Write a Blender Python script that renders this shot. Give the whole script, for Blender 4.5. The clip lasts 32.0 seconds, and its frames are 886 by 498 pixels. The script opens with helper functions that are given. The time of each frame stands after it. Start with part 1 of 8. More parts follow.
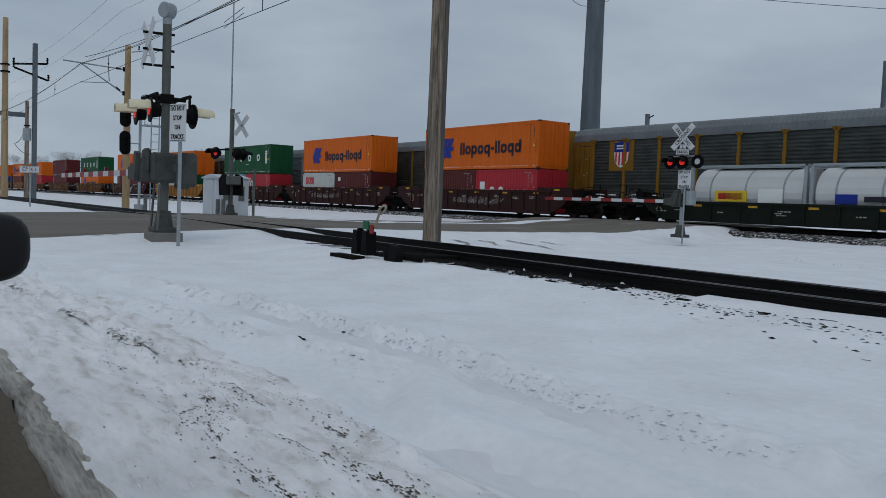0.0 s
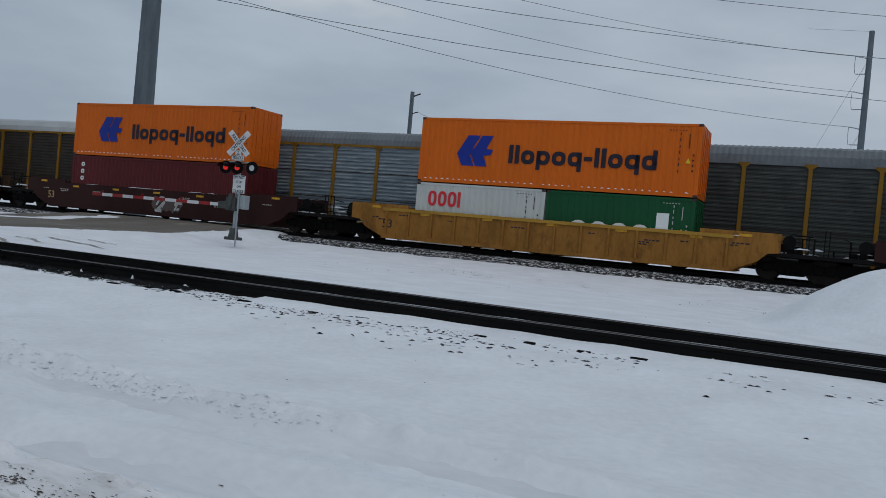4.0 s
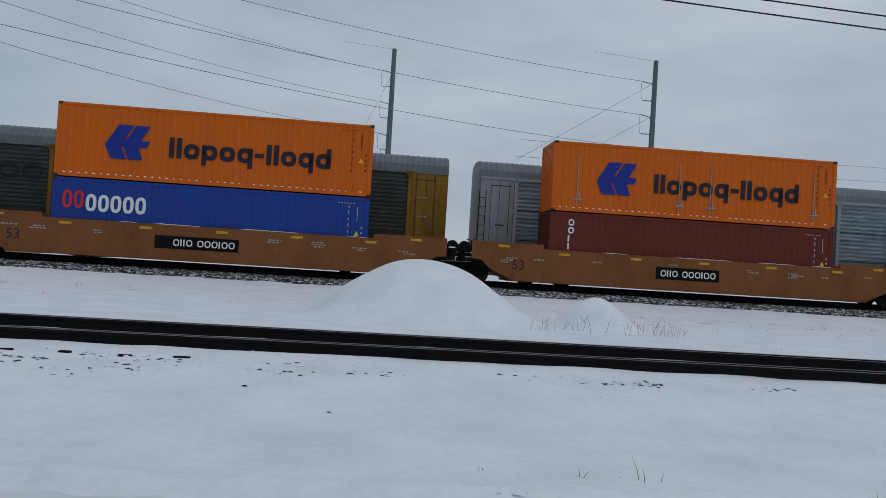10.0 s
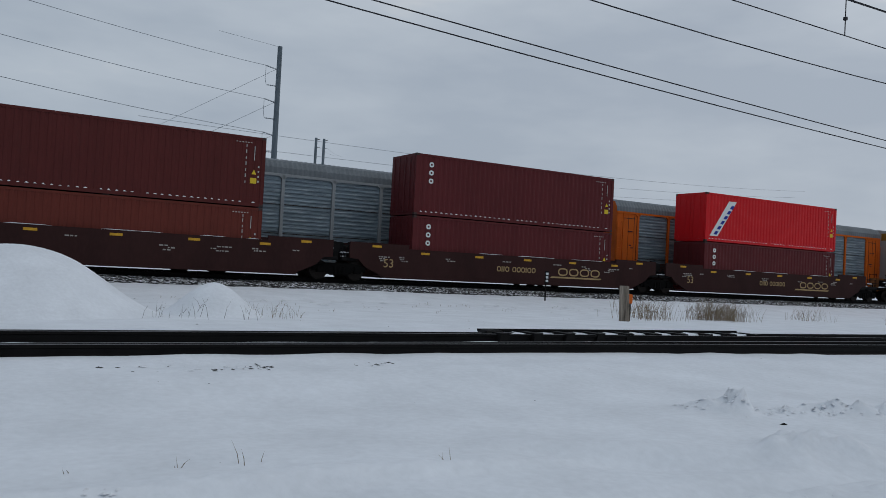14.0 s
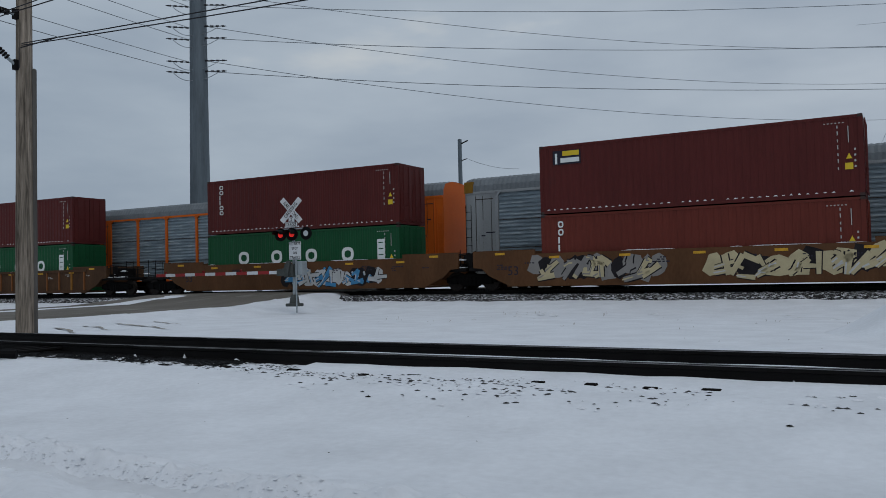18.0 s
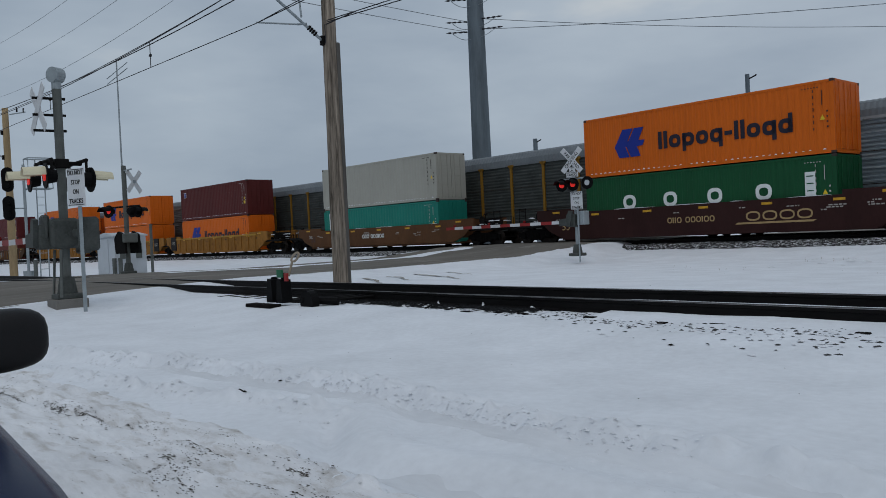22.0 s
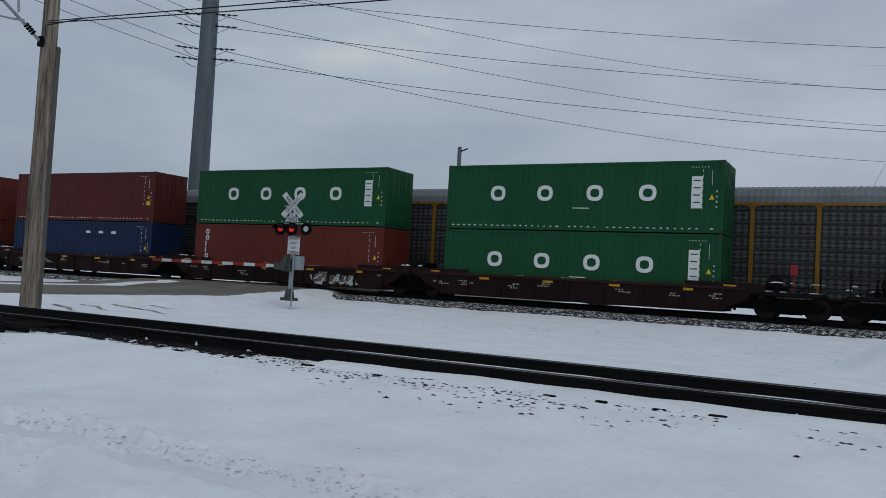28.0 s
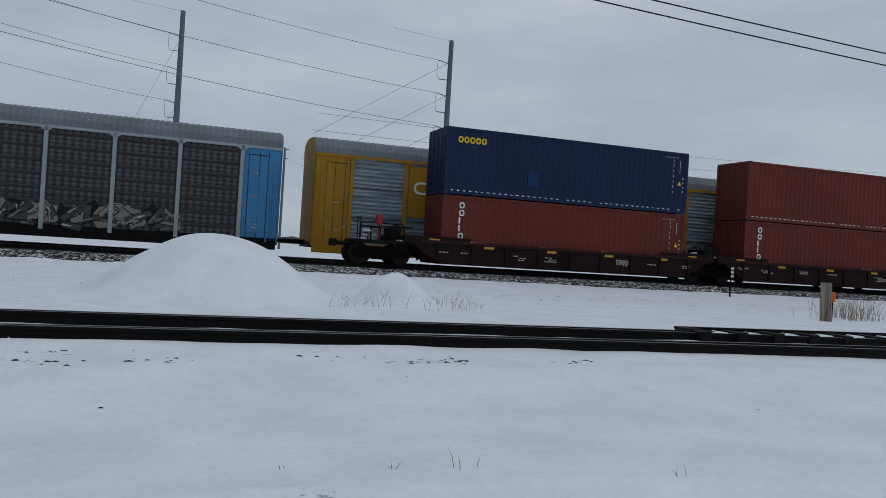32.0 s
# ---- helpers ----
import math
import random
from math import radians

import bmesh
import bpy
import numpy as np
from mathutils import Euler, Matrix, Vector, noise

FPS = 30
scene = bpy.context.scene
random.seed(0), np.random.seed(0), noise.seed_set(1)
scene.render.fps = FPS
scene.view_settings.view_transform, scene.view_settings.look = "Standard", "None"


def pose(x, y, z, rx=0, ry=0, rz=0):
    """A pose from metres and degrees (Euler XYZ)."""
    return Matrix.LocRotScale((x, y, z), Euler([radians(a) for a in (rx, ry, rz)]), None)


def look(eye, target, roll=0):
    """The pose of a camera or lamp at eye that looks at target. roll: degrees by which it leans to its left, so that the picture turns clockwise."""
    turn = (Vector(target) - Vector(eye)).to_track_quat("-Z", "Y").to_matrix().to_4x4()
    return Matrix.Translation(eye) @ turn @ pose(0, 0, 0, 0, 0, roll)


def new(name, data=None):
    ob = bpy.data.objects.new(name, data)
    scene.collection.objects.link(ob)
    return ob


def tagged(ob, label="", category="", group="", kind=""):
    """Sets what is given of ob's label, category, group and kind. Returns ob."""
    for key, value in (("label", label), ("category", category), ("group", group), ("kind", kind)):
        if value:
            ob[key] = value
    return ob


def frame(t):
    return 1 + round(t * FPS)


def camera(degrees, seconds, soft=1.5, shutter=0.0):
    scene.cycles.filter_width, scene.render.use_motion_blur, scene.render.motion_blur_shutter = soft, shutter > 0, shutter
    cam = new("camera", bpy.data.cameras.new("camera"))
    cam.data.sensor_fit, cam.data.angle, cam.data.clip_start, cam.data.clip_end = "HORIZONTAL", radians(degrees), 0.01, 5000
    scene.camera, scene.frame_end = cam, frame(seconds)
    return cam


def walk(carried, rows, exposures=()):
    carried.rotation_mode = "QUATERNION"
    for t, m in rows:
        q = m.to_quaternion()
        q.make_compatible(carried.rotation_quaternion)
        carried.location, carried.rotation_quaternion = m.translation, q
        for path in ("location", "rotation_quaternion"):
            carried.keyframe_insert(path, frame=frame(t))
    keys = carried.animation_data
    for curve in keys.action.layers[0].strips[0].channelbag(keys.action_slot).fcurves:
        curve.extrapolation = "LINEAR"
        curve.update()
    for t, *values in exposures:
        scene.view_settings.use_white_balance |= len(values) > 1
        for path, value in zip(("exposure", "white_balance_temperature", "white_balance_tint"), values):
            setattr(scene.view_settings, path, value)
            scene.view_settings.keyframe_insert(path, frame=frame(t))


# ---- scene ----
cam = camera(57.12, 32.0, soft=0.7)

# seconds, x, y, z, yaw, pitch, roll
PATH = [
    (0, -0.425, 0.722, 1.017, 56.16, -3.22, 2.21),
    (0.5, -0.432, 0.768, 0.986, 57.17, -0.91, 1.34),
    (1, -0.398, 0.714, 0.945, 57.51, -0.93, 2.15),
    (1.5, -0.325, 0.658, 0.947, 57.87, -1.05, 1.35),
    (2, -0.152, 0.477, 1.078, 53.96, -4.35, 1.41),
    (2.5, -0.179, 0.359, 1.100, 53.26, -4.42, 1.15),
    (3, -0.207, 0.217, 1.127, 47.00, -2.87, 1.96),
    (3.5, -0.130, 0.106, 1.098, 38.78, -2.00, 4.24),
    (5.5, 0.296, -0.414, 1.169, -14.05, -0.17, 2.47),
    (6, 0.316, -0.405, 1.160, -14.81, 0.25, 2.32),
    (6.5, 0.284, -0.441, 1.170, -15.29, 1.43, 2.22),
    (7, 0.275, -0.427, 1.158, -15.65, 1.46, 2.20),
    (7.5, 0.261, -0.417, 1.157, -16.01, 1.37, 3.45),
    (8, 0.257, -0.403, 1.163, -15.30, 1.42, 3.96),
    (8.5, 0.234, -0.393, 1.159, -12.90, 1.63, 4.50),
    (9, 0.215, -0.383, 1.156, -10.81, 1.31, 4.27),
    (9.5, 0.194, -0.386, 1.152, -8.04, 1.13, 3.83),
    (10, 0.184, -0.389, 1.148, -5.46, 1.03, 3.58),
    (10.5, 0.188, -0.375, 1.152, -4.77, 0.98, 3.54),
    (11, 0.185, -0.385, 1.154, -5.29, 0.91, 3.55),
    (11.5, 0.204, -0.384, 1.151, -5.66, 0.90, 3.53),
    (12, 0.211, -0.377, 1.143, -7.55, 0.97, 3.57),
    (12.5, 0.209, -0.392, 1.144, -9.12, 0.93, 3.47),
    (13, 0.206, -0.386, 1.143, -9.51, 0.91, 3.40),
    (13.5, 0.256, -0.429, 1.162, -18.40, 1.17, 3.22),
    (15.5, 0.425, -0.474, 1.157, -55.31, 1.38, 2.62),
    (16, 0.232, -0.437, 1.169, -28.98, 3.32, 2.97),
    (16.5, 0.053, -0.284, 1.163, -6.88, 2.26, 1.74),
    (17, 0.068, -0.004, 1.167, 9.55, 1.92, -0.47),
    (17.5, 0.129, 0.288, 1.182, 17.97, 2.53, 1.63),
    (18, 0.022, 0.417, 1.126, 29.83, 1.91, -1.27),
    (18.5, -0.146, 0.605, 1.115, 37.08, 2.62, -2.42),
    (19, -0.223, 0.681, 1.117, 39.28, 2.62, -0.55),
    (19.5, -0.242, 0.698, 1.141, 45.68, 2.12, -0.54),
    (20, -0.283, 0.753, 1.150, 46.47, 2.71, -0.95),
    (20.5, -0.237, 0.726, 1.141, 48.64, 2.24, -0.53),
    (21, -0.121, 0.641, 1.111, 50.66, -0.25, 0.59),
    (21.5, -0.096, 0.506, 1.130, 50.85, -0.54, 0.39),
    (22, -0.119, 0.286, 1.111, 49.27, -0.92, -2.71),
    (22.5, -0.109, 0.238, 1.136, 39.35, -1.11, -0.79),
    (23, -0.012, 0.137, 1.151, 27.03, -0.38, 1.19),
    (23.5, 0.066, 0.016, 1.143, 15.81, -0.50, 1.17),
    (24, 0.046, -0.017, 1.133, 2.49, -0.13, 2.32),
    (24.5, 0.027, -0.000, 1.135, -1.44, 0.17, 2.06),
    (26.5, 0.041, -0.023, 1.159, 1.68, 1.54, 0.81),
    (27, -0.005, -0.011, 1.159, 6.02, 1.41, 1.86),
    (27.5, -0.087, 0.010, 1.169, 16.33, 1.72, 2.86),
    (28, -0.178, -0.015, 1.163, 29.00, 2.29, 3.23),
    (28.5, -0.234, -0.013, 1.148, 40.51, 2.11, 3.36),
    (29, -0.230, -0.044, 1.151, 46.98, 1.59, 2.26),
    (29.5, -0.233, -0.046, 1.141, 46.68, 1.12, 2.22),
    (30, -0.217, -0.050, 1.151, 45.80, 1.08, 2.32),
    (30.5, -0.217, -0.002, 1.126, 34.53, 1.51, 2.61),
    (31, -0.110, 0.068, 1.151, 15.69, 1.82, 3.27),
    (31.5, 0.044, 0.057, 1.146, -5.51, 0.79, 1.85),
    (32, 0.230, 0.125, 1.126, -19.78, 0.21, 3.58),
]


def aim(x, y, z, yaw, pitch, roll):
    a, b = radians(yaw), radians(pitch)
    return look((x, y, z), (x - math.sin(a) * math.cos(b), y + math.cos(a) * math.cos(b), z + math.sin(b)), roll)


walk(cam, [(r[0], aim(*r[1:])) for r in PATH],
     exposures=((0, 0.0), (3.5, 0.0), (5.5, 0.04), (13.5, 0.0), (15.5, -0.24), (16.5, -0.1), (17.5, -0.05), (22.5, 0.0), (24, 0.0), (27, 0.03), (28, 0.0), (30, 0.0), (31, 0.0), (32, 0.0)))

# ---- sky: an overcast winter day, brighter low down to the east ----
world = bpy.data.worlds.new("overcast_sky")
scene.world = world
world.use_nodes = True
wn, wl = world.node_tree.nodes, world.node_tree.links
wn.clear()
w_out = wn.new("ShaderNodeOutputWorld")
w_bg = wn.new("ShaderNodeBackground")
w_co = wn.new("ShaderNodeTexCoord")
w_map = wn.new("ShaderNodeMapping")
w_map.inputs["Scale"].default_value = (1.0, 1.0, 3.2)
w_no = wn.new("ShaderNodeTexNoise")
w_no.inputs["Scale"].default_value, w_no.inputs["Detail"].default_value, w_no.inputs["Roughness"].default_value = 2.6, 5.0, 0.52
w_ra = wn.new("ShaderNodeValToRGB")
w_ra.color_ramp.elements[0].position, w_ra.color_ramp.elements[0].color = 0.37, (0.378, 0.44, 0.525, 1)
w_ra.color_ramp.elements[1].position, w_ra.color_ramp.elements[1].color = 0.62, (0.49, 0.552, 0.628, 1)
w_gap = w_ra.color_ramp.elements.new(0.82)
w_gap.color = (0.80, 0.79, 0.76, 1)
w_sky = wn.new("ShaderNodeTexSky")
w_sky.sky_type, w_sky.sun_disc = "NISHITA", False
w_sky.sun_elevation, w_sky.sun_rotation = radians(58), radians(135)
w_sky.air_density, w_sky.dust_density = 1.0, 4.0
w_str = wn.new("ShaderNodeMix")
w_str.data_type = "RGBA"
w_str.blend_type = "ADD"
w_str.inputs["Factor"].default_value = 0.005
wl.new(w_co.outputs["Generated"], w_map.inputs["Vector"])
wl.new(w_map.outputs["Vector"], w_no.inputs["Vector"])
wl.new(w_no.outputs["Fac"], w_ra.inputs["Fac"])
wl.new(w_ra.outputs["Color"], w_str.inputs[6])
wl.new(w_sky.outputs["Color"], w_str.inputs[7])
w_sep = wn.new("ShaderNodeSeparateXYZ")
wl.new(w_co.outputs["Generated"], w_sep.inputs[0])
w_east = wn.new("ShaderNodeMapRange")
w_east.inputs["From Min"].default_value, w_east.inputs["From Max"].default_value = -1.0, 1.0
wl.new(w_sep.outputs["X"], w_east.inputs["Value"])
w_tint = wn.new("ShaderNodeMix")
w_tint.data_type = "RGBA"
w_tint.inputs[6].default_value, w_tint.inputs[7].default_value = (0.815, 0.86, 0.885, 1), (1.13, 1.105, 1.085, 1)
wl.new(w_east.outputs["Result"], w_tint.inputs["Factor"])
w_dir = wn.new("ShaderNodeVectorMath")
w_dir.operation = "MULTIPLY"
wl.new(w_str.outputs[2], w_dir.inputs[0])
wl.new(w_tint.outputs[2], w_dir.inputs[1])
wl.new(w_dir.outputs["Vector"], w_bg.inputs["Color"])
w_bg.inputs["Strength"].default_value = 0.885
wl.new(w_bg.outputs["Background"], w_out.inputs["Surface"])

sun_data = bpy.data.lights.new("sun", "SUN")
sun_data.energy, sun_data.angle, sun_data.color = 0.42, radians(28), (1.0, 0.97, 0.93)
sun = new("sun", sun_data)
sun.matrix_world = look((20, -20, 45), (0, 0, 0))


# ---- materials ----
def mat(name, color, rough=0.6, metal=0.0, var=0.18, scale=2.0, fine=40.0, bump=0.15, dirt=None, dirt_amount=0.45, spec=0.18, stretch=None, edge=0.22):
    """A painted or natural surface: two scales of tone, fine relief, and patches of a second colour."""
    m = bpy.data.materials.new(name)
    m.use_nodes = True
    nt = m.node_tree
    n, l = nt.nodes, nt.links
    b = n["Principled BSDF"]
    co = n.new("ShaderNodeTexCoord")
    big = n.new("ShaderNodeTexNoise")
    big.inputs["Scale"].default_value, big.inputs["Detail"].default_value = scale, 6.0
    small = n.new("ShaderNodeTexNoise")
    small.inputs["Scale"].default_value, small.inputs["Detail"].default_value = fine, 3.0
    place = n.new("ShaderNodeMapping")
    place.inputs["Scale"].default_value = stretch or (1, 1, 1)
    l.new(co.outputs["Object"], place.inputs["Vector"])
    l.new(place.outputs["Vector"], big.inputs["Vector"])
    l.new(place.outputs["Vector"], small.inputs["Vector"])
    mix = n.new("ShaderNodeMath")
    mix.operation = "MULTIPLY_ADD"
    mix.inputs[1].default_value = 0.35
    l.new(small.outputs["Fac"], mix.inputs[0])
    half = n.new("ShaderNodeMath")
    half.operation = "MULTIPLY"
    half.inputs[1].default_value = 0.65
    l.new(big.outputs["Fac"], half.inputs[0])
    l.new(half.outputs[0], mix.inputs[2])
    ramp = n.new("ShaderNodeValToRGB")
    e = ramp.color_ramp.elements
    lo = tuple(c * (1 - var) for c in color)
    hi = tuple(min(1.0, c * (1 + var)) for c in color)
    e[0].position, e[0].color = 0.32, (*lo, 1)
    e[1].position, e[1].color = 0.68, (*hi, 1)
    l.new(mix.outputs[0], ramp.inputs["Fac"])
    last = ramp.outputs["Color"]
    if dirt:
        spot = n.new("ShaderNodeTexNoise")
        spot.inputs["Scale"].default_value, spot.inputs["Detail"].default_value, spot.inputs["Roughness"].default_value = scale * 1.7, 8.0, 0.7
        l.new(place.outputs["Vector"], spot.inputs["Vector"])
        cut = n.new("ShaderNodeMapRange")
        cut.inputs["From Min"].default_value, cut.inputs["From Max"].default_value = 1 - dirt_amount, 1 - dirt_amount + edge
        l.new(spot.outputs["Fac"], cut.inputs["Value"])
        both = n.new("ShaderNodeMix")
        both.data_type = "RGBA"
        l.new(cut.outputs["Result"], both.inputs["Factor"])
        l.new(last, both.inputs[6])
        both.inputs[7].default_value = (*dirt, 1)
        last = both.outputs[2]
    l.new(last, b.inputs["Base Color"])
    b.inputs["Roughness"].default_value, b.inputs["Metallic"].default_value = rough, metal
    b.inputs["Specular IOR Level"].default_value = spec
    if bump:
        bu = n.new("ShaderNodeBump")
        bu.inputs["Strength"].default_value, bu.inputs["Distance"].default_value = bump, 0.02
        l.new(mix.outputs[0], bu.inputs["Height"])
        l.new(bu.outputs["Normal"], b.inputs["Normal"])
    return m


def glow(name, color, strength):
    m = bpy.data.materials.new(name)
    m.use_nodes = True
    b = m.node_tree.nodes["Principled BSDF"]
    b.inputs["Base Color"].default_value = (*color, 1)
    b.inputs["Emission Color"].default_value = (*color, 1)
    b.inputs["Emission Strength"].default_value = strength
    return m


SNOW = mat("snow", (0.725, 0.755, 0.795), 0.75, var=0.09, scale=1.1, fine=13.0, bump=1.0, spec=0.1)
SNOW_ROUGH = mat("trodden_snow", (0.735, 0.75, 0.775), 0.8, var=0.14, scale=5.0, fine=34.0, bump=1.0, dirt=(0.41, 0.39, 0.365), dirt_amount=0.50, stretch=(0.30, 1.0, 1.0), spec=0.1)
TREAD = mat("tyre_pressed_slush", (0.38, 0.365, 0.335), 0.7, var=0.4, scale=4.0, fine=30.0, bump=0.8, dirt=(0.13, 0.115, 0.09), dirt_amount=0.53, stretch=(0.3, 2.4, 1.0), spec=0.1)
CRUMB = mat("snow_lumps", (0.745, 0.765, 0.805), 0.8, var=0.08, scale=3.0, bump=0.5, spec=0.1)
# clods greyer than the snow: the ridges' shading put into their colour
CLOD = mat("shade_grey_clods", (0.66, 0.68, 0.71), 0.8, var=0.2, scale=6.0, bump=0.6, spec=0.1)
SNOW_SHADE = mat("shade_grey_snow", (0.665, 0.69, 0.725), 0.55, var=0.1, scale=2.0, fine=20.0, bump=0.5, stretch=(0.3, 1.0, 1.0), spec=0.2)
CONCRETE = mat("grey_concrete", (0.16, 0.155, 0.145), 0.85, var=0.2, scale=3.0, bump=0.4)
GRAVEL = mat("ballast_stone", (0.06, 0.06, 0.061), 0.9, var=0.5, scale=6.0, fine=30.0, bump=0.8)
STONE = mat("snowy_ballast", (0.026, 0.025, 0.025), 0.9, var=0.6, scale=5.0, fine=20.0, bump=1.0, dirt=(0.62, 0.64, 0.67), dirt_amount=0.475, stretch=(0.75, 1.0, 1.6), spec=0.1, edge=0.05)
ASPHALT = mat("wet_asphalt", (0.145, 0.134, 0.118), 0.8, var=0.25, scale=0.7, fine=60.0, bump=0.4, dirt=(0.30, 0.285, 0.26), dirt_amount=0.45, stretch=(1.0, 0.25, 1.0), spec=0.1)
CRUMBDARK = mat("frozen_dirt", (0.075, 0.066, 0.058), 0.9, var=0.4, scale=9.0, bump=0.4, spec=0.05)
GATEGREY = mat("gate_box_grey", (0.062, 0.068, 0.064), 0.6, 0.1, var=0.3, scale=4.0, fine=20.0, dirt=(0.03, 0.03, 0.028), dirt_amount=0.42)
MOULDING = mat("brown_moulding", (0.095, 0.09, 0.083), 0.85, var=0.25, scale=6.0, stretch=(1, 1, 0.1))
SLUSH = mat("slushy_road", (0.125, 0.104, 0.077), 0.7, var=0.3, scale=1.6, fine=50.0, bump=0.4, dirt=(0.20, 0.18, 0.15), dirt_amount=0.40, stretch=(0.4, 1.0, 1.0), spec=0.1)
RAIL = mat("rail_steel", (0.0065, 0.006, 0.006), 0.6, 0.1, var=0.35, scale=3.0, fine=60.0, spec=0.1)
RAIL_TOP = mat("worn_rail_head", (0.11, 0.112, 0.115), 0.5, 0.5, var=0.2, scale=4.0)
TIE = mat("creosoted_tie", (0.009, 0.008, 0.0075), 0.9, var=0.4, scale=4.0, bump=0.6, spec=0.05)
WOODPOLE = mat("weathered_pole", (0.21, 0.178, 0.145), 0.9, var=0.85, scale=13.0, fine=60.0, bump=0.9, dirt=(0.055, 0.043, 0.034), dirt_amount=0.44, stretch=(1.0, 1.0, 0.05), spec=0.05)
NEWPOLE = mat("yellow_pine_pole", (0.34, 0.25, 0.145), 0.85, var=0.25, scale=4.0, bump=0.5, dirt=(0.2, 0.105, 0.045), dirt_amount=0.42, stretch=(1.0, 1.0, 0.12), spec=0.05)
GALV = mat("galvanised_steel", (0.30, 0.34, 0.36), 0.55, 0.35, var=0.14, scale=2.2, fine=18.0)
STEELPOLE = mat("steel_pole", (0.115, 0.14, 0.16), 0.65, 0.2, var=0.25, scale=2.0, fine=12.0, stretch=(1.0, 1.0, 0.12))
DARK = mat("dark_iron", (0.0085, 0.008, 0.008), 0.7, 0.1, var=0.4, scale=4.0, spec=0.08)
BLACK = mat("black_paint", (0.004, 0.004, 0.0044), 0.6, var=0.3, spec=0.08)
SIGNGREY = mat("signal_grey", (0.115, 0.125, 0.118), 0.6, 0.2, var=0.2, scale=4.0, dirt=(0.08, 0.075, 0.07), dirt_amount=0.35)
WHITE = mat("white_sign", (0.56, 0.58, 0.60), 0.5, var=0.08, scale=5.0)
CREAM = mat("cream_visor", (0.62, 0.58, 0.42), 0.6, var=0.1)
BUNG = mat("bungalow_white", (0.45, 0.485, 0.52), 0.55, var=0.08, scale=2.0)
WIRE = mat("wire", (0.03, 0.03, 0.035), 0.6, 0.3, bump=0)
CABLE = mat("far_conductor", (0.22, 0.24, 0.26), 0.6, 0.3, bump=0)
REDGLOW = glow("red_lamp", (1.0, 0.03, 0.02), 0.28)
REDDARK = mat("unlit_red_lens", (0.16, 0.012, 0.012), 0.2, var=0.1)
LENS = mat("clear_lens", (0.45, 0.48, 0.5), 0.15, var=0.05)
REDPAINT = mat("red_stripe", (0.26, 0.025, 0.025), 0.5, var=0.15)
GREENPAINT = mat("green_target", (0.02, 0.12, 0.06), 0.5, var=0.15)
TWIG = mat("dry_grass", (0.20, 0.155, 0.105), 0.9, var=0.3)
BARE = mat("bare_twigs", (0.085, 0.078, 0.075), 0.9, var=0.3)
FARTREE = mat("far_woods", (0.10, 0.105, 0.115), 0.95, var=0.3, scale=0.4)
ORANGE = mat("orange_paint", (0.565, 0.112, 0.006), 0.5, var=0.08, scale=0.9, fine=12.0, bump=0.08, dirt=(0.40, 0.078, 0.012), dirt_amount=0.38, stretch=(1.0, 1.0, 0.35))
MAROON = mat("maroon_paint", (0.079, 0.0135, 0.012), 0.55, var=0.14, scale=0.9, fine=12.0, bump=0.08, dirt=(0.06, 0.017, 0.015), dirt_amount=0.40, stretch=(1.0, 1.0, 0.35))
TEXRED = mat("wine_red_paint", (0.088, 0.0128, 0.0145), 0.55, var=0.14, scale=0.9, fine=12.0, bump=0.08, dirt=(0.062, 0.016, 0.018), dirt_amount=0.38, stretch=(1.0, 1.0, 0.35))
BROWN = mat("oxide_red_paint", (0.115, 0.022, 0.0145), 0.55, var=0.14, scale=0.9, fine=12.0, bump=0.08, dirt=(0.08, 0.02, 0.015), dirt_amount=0.38, stretch=(1.0, 1.0, 0.35))
RED = mat("bright_red_paint", (0.52, 0.008, 0.012), 0.45, var=0.06, scale=0.6, bump=0.06)
CRIMSON = mat("faded_crimson_paint", (0.36, 0.022, 0.032), 0.5, var=0.1, scale=0.8, bump=0.08)
GREEN = mat("dark_green_paint", (0.006, 0.066, 0.024), 0.55, var=0.14, scale=0.9, bump=0.08, dirt=(0.012, 0.05, 0.025), dirt_amount=0.38, stretch=(1.0, 1.0, 0.35))
TEAL = mat("teal_paint", (0.012, 0.175, 0.135), 0.5, var=0.1, scale=0.7, bump=0.08, dirt=(0.05, 0.12, 0.10), dirt_amount=0.30)
BLUE = mat("navy_paint", (0.007, 0.018, 0.056), 0.55, var=0.12, scale=0.9, bump=0.08, stretch=(1.0, 1.0, 0.35))
GEBLUE = mat("royal_blue_paint", (0.012, 0.045, 0.25), 0.5, var=0.1, scale=0.7, bump=0.08)
STEELBLUE = mat("faded_blue_paint", (0.13, 0.24, 0.33), 0.55, var=0.12, scale=0.9, bump=0.08)
BEIGE = mat("grey_beige_paint", (0.335, 0.33, 0.29), 0.55, var=0.06, scale=0.7, bump=0.08, dirt=(0.22, 0.19, 0.15), dirt_amount=0.28)
OFFWHITE = mat("off_white_paint", (0.46, 0.48, 0.46), 0.55, var=0.08, scale=0.8, bump=0.08, dirt=(0.25, 0.16, 0.11), dirt_amount=0.30)
WELL_DARK = mat("dark_well_paint", (0.016, 0.009, 0.0085), 0.75, var=0.3, scale=0.9, fine=10.0, dirt=(0.028, 0.014, 0.012), dirt_amount=0.42, stretch=(1.0, 1.0, 0.4), spec=0.08)
WELL_GREEN = mat("green_black_well_paint", (0.010, 0.014, 0.011), 0.7, var=0.25, scale=0.9, fine=10.0, dirt=(0.02, 0.02, 0.016), dirt_amount=0.44, stretch=(1.0, 1.0, 0.4), spec=0.08)
